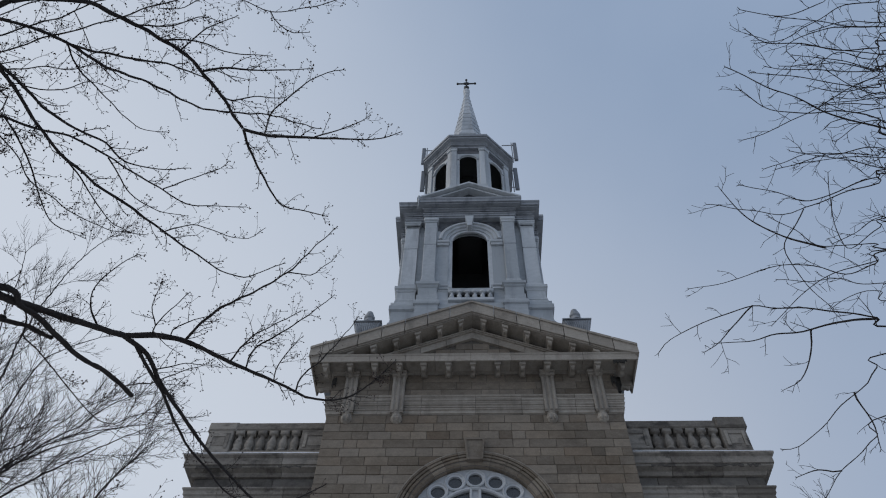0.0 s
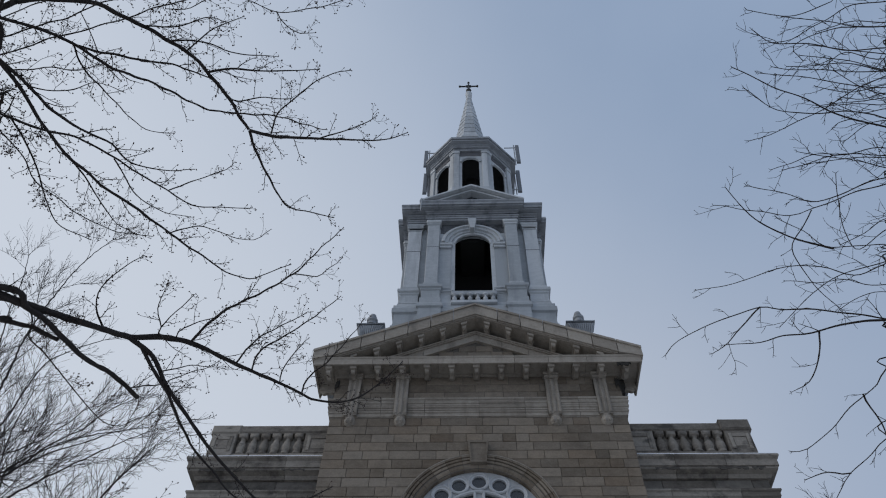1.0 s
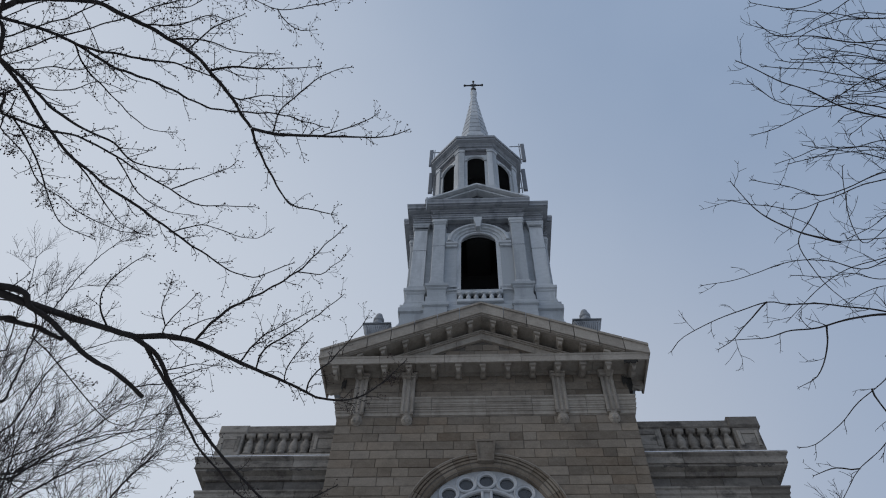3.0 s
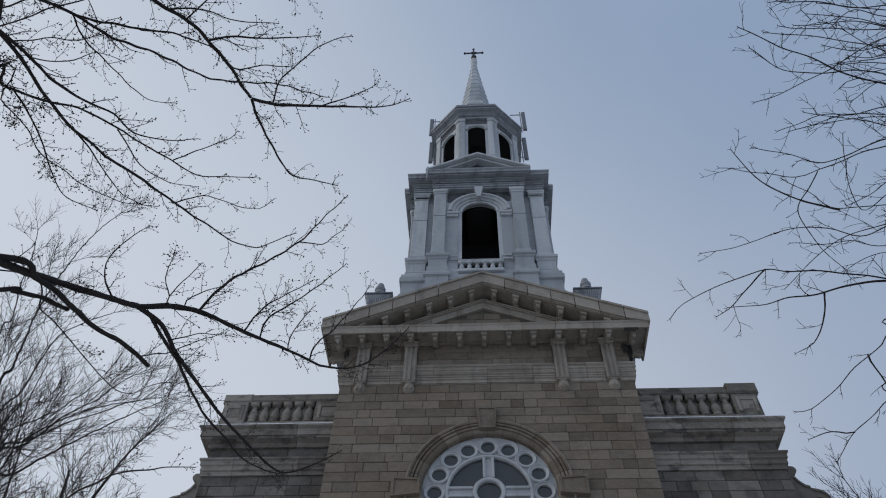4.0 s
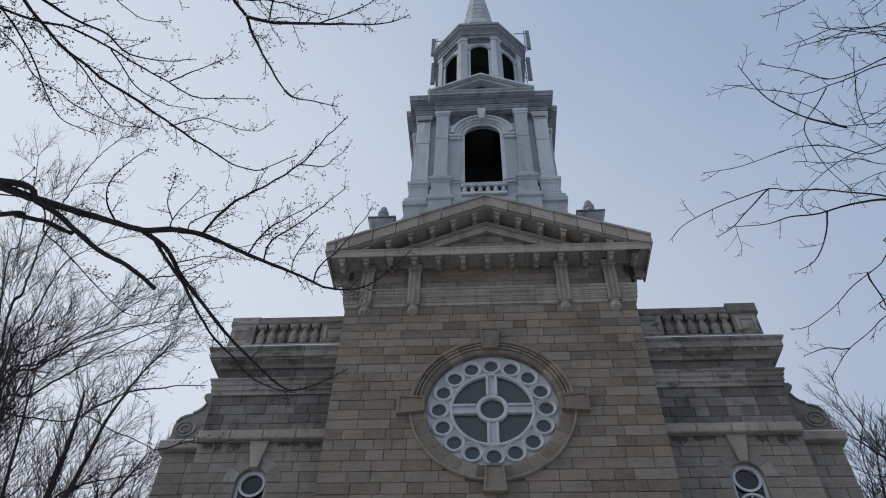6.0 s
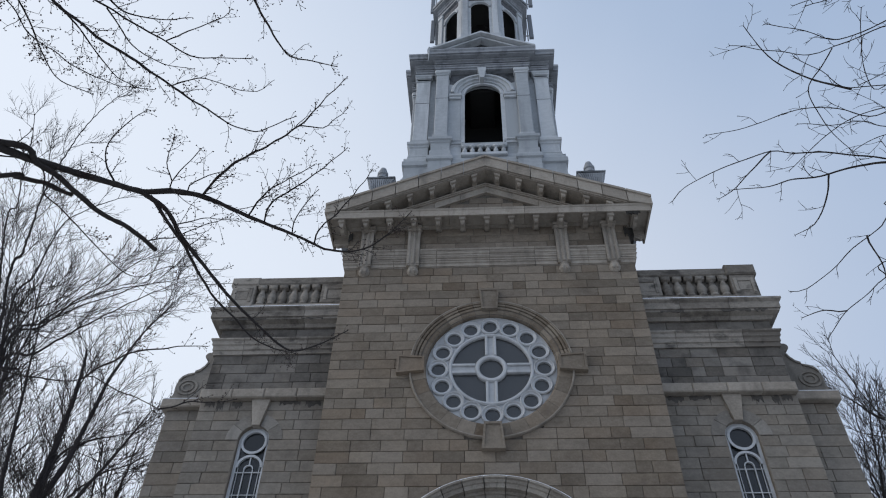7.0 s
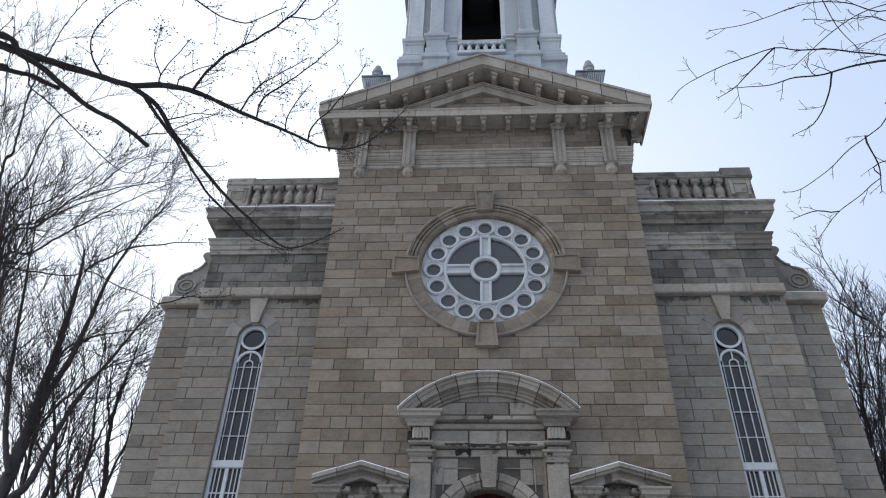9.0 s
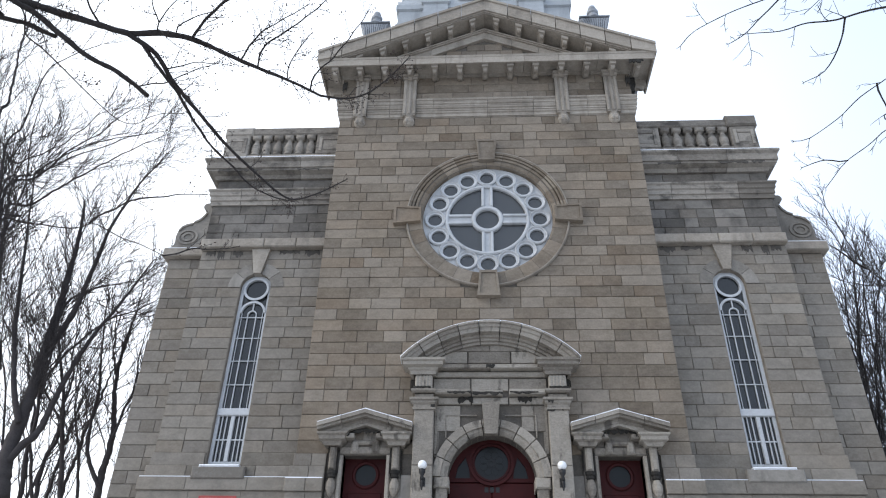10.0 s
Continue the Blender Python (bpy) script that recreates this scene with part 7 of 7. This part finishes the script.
    limb(0.017, 0.0076, 0.9, (8.05, -13.55, 8.06), (4.74, -14.15, 9.16), (4.38, -14.14, 9.30), (4.00, -14.18, 9.45), (3.60, -14.21, 9.58))
    limb(0.017, 0.0076, 0.9, (8.05, -13.55, 7.84), (4.79, -13.67, 8.94), (4.42, -13.64, 9.08), (4.14, -13.59, 9.14), (3.85, -13.66, 9.25))
    limb(0.017, 0.0076, 0.9, (8.05, -13.55, 8.16), (4.71, -14.40, 9.26), (4.34, -14.43, 9.42), (3.87, -14.42, 9.60), (3.35, -14.47, 9.78))
    limb(0.017, 0.0076, 0.9, (8.05, -13.55, 8.02), (4.75, -14.06, 9.12), (4.39, -14.01, 9.25), (3.98, -14.08, 9.42), (3.56, -14.07, 9.56))
    limb(0.017, 0.0076, 0.9, (8.05, -13.55, 7.24), (4.83, -12.61, 8.34), (4.46, -12.59, 8.50), (4.22, -12.42, 8.46), (3.98, -12.30, 8.44))
    tree.done()


def side_trees():
    tree = grown("bare_maple", "large bare maple beside the church, forked trunk and fine crown", M_BARKF, 21, (1.5, 3.3), 0.54, (0.35, 0.8), 0.4, 0.0067, 3, 0.085, 0.02, 0.2, child=0.36)
    limb = tree.limb
    trunk(tree, 0.34, 0.22, (-13.9, 2.6, 3.6), (-13.75, 2.6, 4.6), (-13.7, 2.6, 5.9))
    limb(0.232, 0.0586, 1.0, (-13.29, 2.60, 6.13), (-13.60, 2.69, 7.24), (-13.63, 2.77, 8.24), (-13.64, 2.86, 9.50), (-13.72, 2.94, 10.75), (-13.86, 3.03, 13.10), (-14.07, 3.11, 15.30), (-14.37, 3.20, 16.63))
    limb(0.101, 0.0251, 1.0, (-13.69, 2.90, 10.73), (-13.39, 2.80, 11.04), (-12.97, 2.70, 12.57), (-12.79, 2.60, 14.26), (-12.36, 2.50, 16.14), (-11.42, 2.40, 18.10))
    limb(0.116, 0.0293, 1.0, (-13.49, 2.60, 7.13), (-13.32, 2.75, 7.65), (-13.04, 2.90, 8.19), (-12.89, 3.05, 9.67), (-12.52, 3.20, 11.28), (-12.06, 3.35, 12.46), (-11.39, 3.50, 14.32))
    limb(0.093, 0.0273, 1.0, (-13.54, 2.60, 8.27), (-14.02, 2.42, 9.52), (-14.50, 2.24, 11.35), (-14.83, 2.06, 13.23), (-15.26, 1.88, 15.54), (-15.44, 1.70, 16.85))
    limb(0.046, 0.0209, 0.8, (-13.37, 2.90, 9.32), (-13.40, 3.02, 9.96), (-13.06, 3.14, 10.83), (-12.26, 3.26, 11.86), (-11.38, 3.38, 12.36), (-10.78, 3.50, 12.88))
    limb(0.054, 0.0209, 0.9, (-13.61, 2.90, 11.14), (-13.62, 3.10, 12.57), (-13.10, 3.30, 13.08), (-12.42, 3.50, 13.36), (-11.84, 3.70, 13.65))
    limb(0.078, 0.0209, 0.65, (-15.00, 3.00, 9.10), (-16.26, 1.80, 15.50), (-15.32, 1.70, 16.64), (-14.23, 1.60, 17.84), (-13.48, 1.50, 18.44), (-12.56, 1.40, 19.34))
    limb(0.078, 0.0209, 0.65, (-15.00, 3.00, 8.70), (-16.29, 2.10, 15.08), (-15.52, 2.20, 15.78), (-14.76, 2.30, 16.63), (-13.76, 2.40, 17.59), (-12.70, 2.50, 18.51), (-11.86, 2.60, 19.16))
    limb(0.062, 0.0209, 0.65, (-15.00, 3.00, 9.70), (-16.55, 1.60, 16.59), (-15.89, 1.48, 17.08), (-14.70, 1.35, 17.63), (-14.05, 1.23, 18.21), (-13.43, 1.10, 18.94))
    limb(0.078, 0.0209, 0.65, (-15.00, 3.00, 9.30), (-17.17, 1.40, 18.32), (-17.15, 1.22, 19.81), (-17.59, 1.04, 22.89), (-17.49, 0.86, 25.91), (-17.09, 0.68, 27.59), (-16.42, 0.50, 28.77))
    limb(0.070, 0.0209, 0.65, (-15.00, 3.00, 9.10), (-15.98, 1.70, 15.76), (-15.55, 1.85, 16.88), (-14.67, 2.00, 17.94), (-13.54, 2.15, 18.61), (-12.37, 2.30, 19.01))
    limb(0.062, 0.0209, 0.65, (-15.00, 3.00, 10.10), (-18.27, 1.20, 20.63), (-18.39, 1.05, 22.20), (-18.96, 0.90, 24.14), (-19.36, 0.75, 26.08), (-19.88, 0.60, 27.74))
    limb(0.062, 0.0209, 0.65, (-15.00, 3.00, 9.50), (-16.54, 1.50, 17.01), (-16.39, 1.43, 18.76), (-16.33, 1.35, 21.23), (-15.66, 1.27, 21.99), (-14.51, 1.20, 22.59))
    limb(0.054, 0.0209, 0.65, (-15.00, 3.00, 8.90), (-16.97, 2.40, 16.23), (-16.15, 2.60, 17.46), (-14.90, 2.80, 18.47), (-13.63, 3.00, 19.38), (-12.20, 3.20, 20.00))
    limb(0.062, 0.0209, 0.65, (-15.00, 3.00, 7.40), (-15.46, 1.70, 13.31), (-15.49, 1.58, 14.85), (-15.42, 1.45, 16.27), (-15.81, 1.33, 18.10), (-15.88, 1.20, 19.81))
    tree.done()
    tree = grown("bare_ash", "slim bare trees with upright branches beside the church", M_BARKF, 22, (1.1, 2.4), 0.55, (0.35, 0.8), 0.6, 0.0076, crook=0.09, child=0.36)
    limb = tree.limb
    limb(0.090, 0.0290, 1.0, (-13.04, 5.00, 6.69), (-13.38, 4.88, 8.17), (-13.91, 4.76, 10.16), (-14.28, 4.64, 11.19), (-14.66, 4.52, 12.39), (-14.91, 4.40, 13.90))
    limb(0.123, 0.0261, 1.0, (-11.90, 5.00, 6.70), (-12.02, 5.10, 7.48), (-12.05, 5.20, 8.67), (-12.46, 5.30, 10.37), (-12.64, 5.40, 11.64), (-12.60, 5.50, 13.24), (-12.64, 5.60, 14.57))
    limb(0.072, 0.0203, 1.0, (-11.97, 5.00, 7.12), (-12.56, 4.92, 8.09), (-12.68, 4.84, 9.15), (-12.74, 4.76, 10.37), (-13.09, 4.68, 12.12), (-13.26, 4.60, 13.63))
    limb(0.051, 0.0174, 1.0, (-11.94, 5.00, 8.61), (-11.85, 5.08, 9.44), (-11.77, 5.15, 10.26), (-11.86, 5.22, 11.45), (-11.98, 5.30, 12.65))
    limb(0.043, 0.0174, 1.0, (-12.44, 5.20, 10.66), (-12.93, 5.30, 11.95), (-13.19, 5.40, 13.07), (-13.29, 5.50, 14.13))
    limb(0.041, 0.0159, 0.9, (-13.58, 4.80, 9.03), (-14.38, 4.70, 9.92), (-14.87, 4.60, 10.63), (-15.41, 4.50, 11.58), (-15.92, 4.40, 12.93))
    limb(0.065, 0.0203, 1.0, (-14.54, 6.00, 6.92), (-15.20, 6.08, 8.53), (-15.63, 6.15, 10.04), (-16.53, 6.22, 11.91), (-16.89, 6.30, 13.17))
    limb(0.058, 0.0203, 1.0, (-13.64, 7.00, 7.16), (-14.07, 7.08, 8.63), (-14.69, 7.15, 10.18), (-15.04, 7.22, 11.86), (-15.30, 7.30, 12.89))
    limb(0.058, 0.0203, 1.0, (-15.73, 6.50, 7.03), (-16.49, 6.58, 8.68), (-17.24, 6.65, 10.91), (-18.06, 6.72, 12.63), (-18.56, 6.80, 14.22))
    tree.done()
    tree = grown("bare_thicket", "thicket of slim bare stems behind the church corner", M_BARKF, 23, (0.9, 2.2), 0.42, (0.35, 0.75), 0.5, 0.0070, crook=0.08, start=0.3)
    limb = tree.limb
    limb(0.066, 0.0221, 1.0, (12.81, 7.29, 3.90), (12.76, 7.19, 7.89), (12.58, 6.44, 10.51), (12.26, 5.72, 12.57), (12.14, 5.07, 13.93), (12.04, 4.63, 14.77))
    limb(0.057, 0.0221, 1.0, (13.22, 7.09, 3.90), (13.16, 6.99, 7.84), (12.96, 6.26, 10.44), (12.77, 5.49, 12.45), (12.66, 4.85, 13.80), (12.65, 4.17, 14.93))
    limb(0.044, 0.0221, 1.0, (12.96, 6.93, 3.90), (12.92, 6.83, 8.82), (12.79, 6.21, 10.80), (12.95, 5.15, 12.90), (13.13, 4.26, 14.31))
    limb(0.044, 0.0221, 1.0, (12.63, 6.63, 9.85), (12.48, 5.92, 11.85), (12.46, 5.29, 13.18), (12.41, 4.58, 14.51))
    limb(0.053, 0.0191, 0.8, (14.63, 3.20, 3.90), (14.33, 3.10, 10.75), (13.13, 2.80, 12.25), (12.38, 3.15, 13.07), (12.08, 3.33, 13.65), (11.73, 3.28, 14.58), (11.21, 3.03, 15.88))
    limb(0.042, 0.0191, 0.8, (12.08, 3.33, 13.65), (11.71, 3.56, 14.16), (11.26, 3.70, 14.86))
    limb(0.055, 0.0191, 0.8, (15.17, 3.68, 3.90), (14.87, 3.58, 11.60), (13.67, 3.28, 13.10), (12.73, 3.80, 13.28), (11.93, 4.12, 13.55), (11.43, 4.24, 13.84))
    limb(0.049, 0.0199, 0.8, (15.53, 5.42, 3.90), (15.23, 5.32, 10.33), (14.03, 5.02, 11.83), (13.07, 5.44, 12.19), (12.25, 5.74, 12.54))
    limb(0.041, 0.0206, 1.0, (12.68, 8.47, 3.90), (12.74, 8.37, 7.85), (12.92, 7.46, 10.51), (12.88, 6.53, 12.75), (12.87, 5.30, 15.02))
    limb(0.041, 0.0206, 1.0, (12.88, 8.39, 3.90), (12.89, 8.29, 7.83), (12.95, 7.44, 10.50), (12.88, 6.53, 12.75), (12.98, 5.72, 14.20))
    limb(0.041, 0.0206, 1.0, (12.99, 8.32, 3.90), (13.05, 8.22, 7.81), (13.24, 7.30, 10.45), (13.08, 6.44, 12.71), (13.13, 5.71, 14.06))
    limb(0.041, 0.0206, 1.0, (13.20, 8.24, 3.90), (13.20, 8.14, 7.80), (13.21, 7.32, 10.46), (13.39, 6.29, 12.64), (13.36, 5.48, 14.22))
    limb(0.041, 0.0206, 1.0, (13.30, 8.16, 3.90), (13.35, 8.06, 7.78), (13.54, 7.15, 10.40), (13.45, 6.27, 12.62), (13.55, 5.13, 14.62))
    limb(0.041, 0.0206, 1.0, (13.50, 8.09, 3.90), (13.50, 7.99, 7.76), (13.52, 7.16, 10.40), (13.58, 6.20, 12.59), (13.67, 5.40, 14.02))
    limb(0.041, 0.0206, 1.0, (13.64, 8.01, 3.90), (13.65, 7.91, 7.74), (13.69, 7.08, 10.37), (13.86, 6.06, 12.53), (13.74, 4.88, 14.85))
    limb(0.041, 0.0206, 1.0, (13.76, 7.93, 3.90), (13.80, 7.83, 7.73), (13.94, 6.95, 10.32), (13.93, 6.03, 12.51), (13.91, 4.95, 14.55))
    tree.done()


def far_wood():
    """Slim trees of the wood behind the church, one object each."""
    rng = random.Random(77)
    for x, y, h in ((-14.2, 5.0, 12.0), (-16.0, 9.0, 13.5), (-13.0, 11.0, 11.5), (-18.5, 6.0, 13.0), (-20.0, 13.0, 15.0), (-16.5, 16.0, 14.0), (-24.0, 10.0, 15.0), (17.0, 10.0, 13.0), (19.0, 6.0, 12.0), (16.2, 15.0, 14.0)):
        tree = grown("far_tree", "slim bare tree of the wood behind the church", M_BARKF, rng.randrange(999), (1.4, 3.2), 0.75, (0.35, 0.8), 0.6, 0.0095, 3, 0.08, 0.03, 0.25, child=0.55)
        tree.ob["group"] = "far trees"
        for k in range(2):
            lean = rng.uniform(-1.2, 1.2)
            tree.limb(0.11, 0.02, 1.0, (x + 0.2 * k, y, 3.8), (x + 0.3 * k + lean * 0.15, y, 6.0), (x + lean * 0.6 + 0.4 * k, y + rng.uniform(-0.5, 0.5), 3.8 + h * 0.5), (x + lean * 1.3, y + rng.uniform(-0.8, 0.8), 3.8 + h * rng.uniform(0.75, 0.95)))
        tree.done()


budding_tree()
thin_tree()
side_trees()
far_wood()
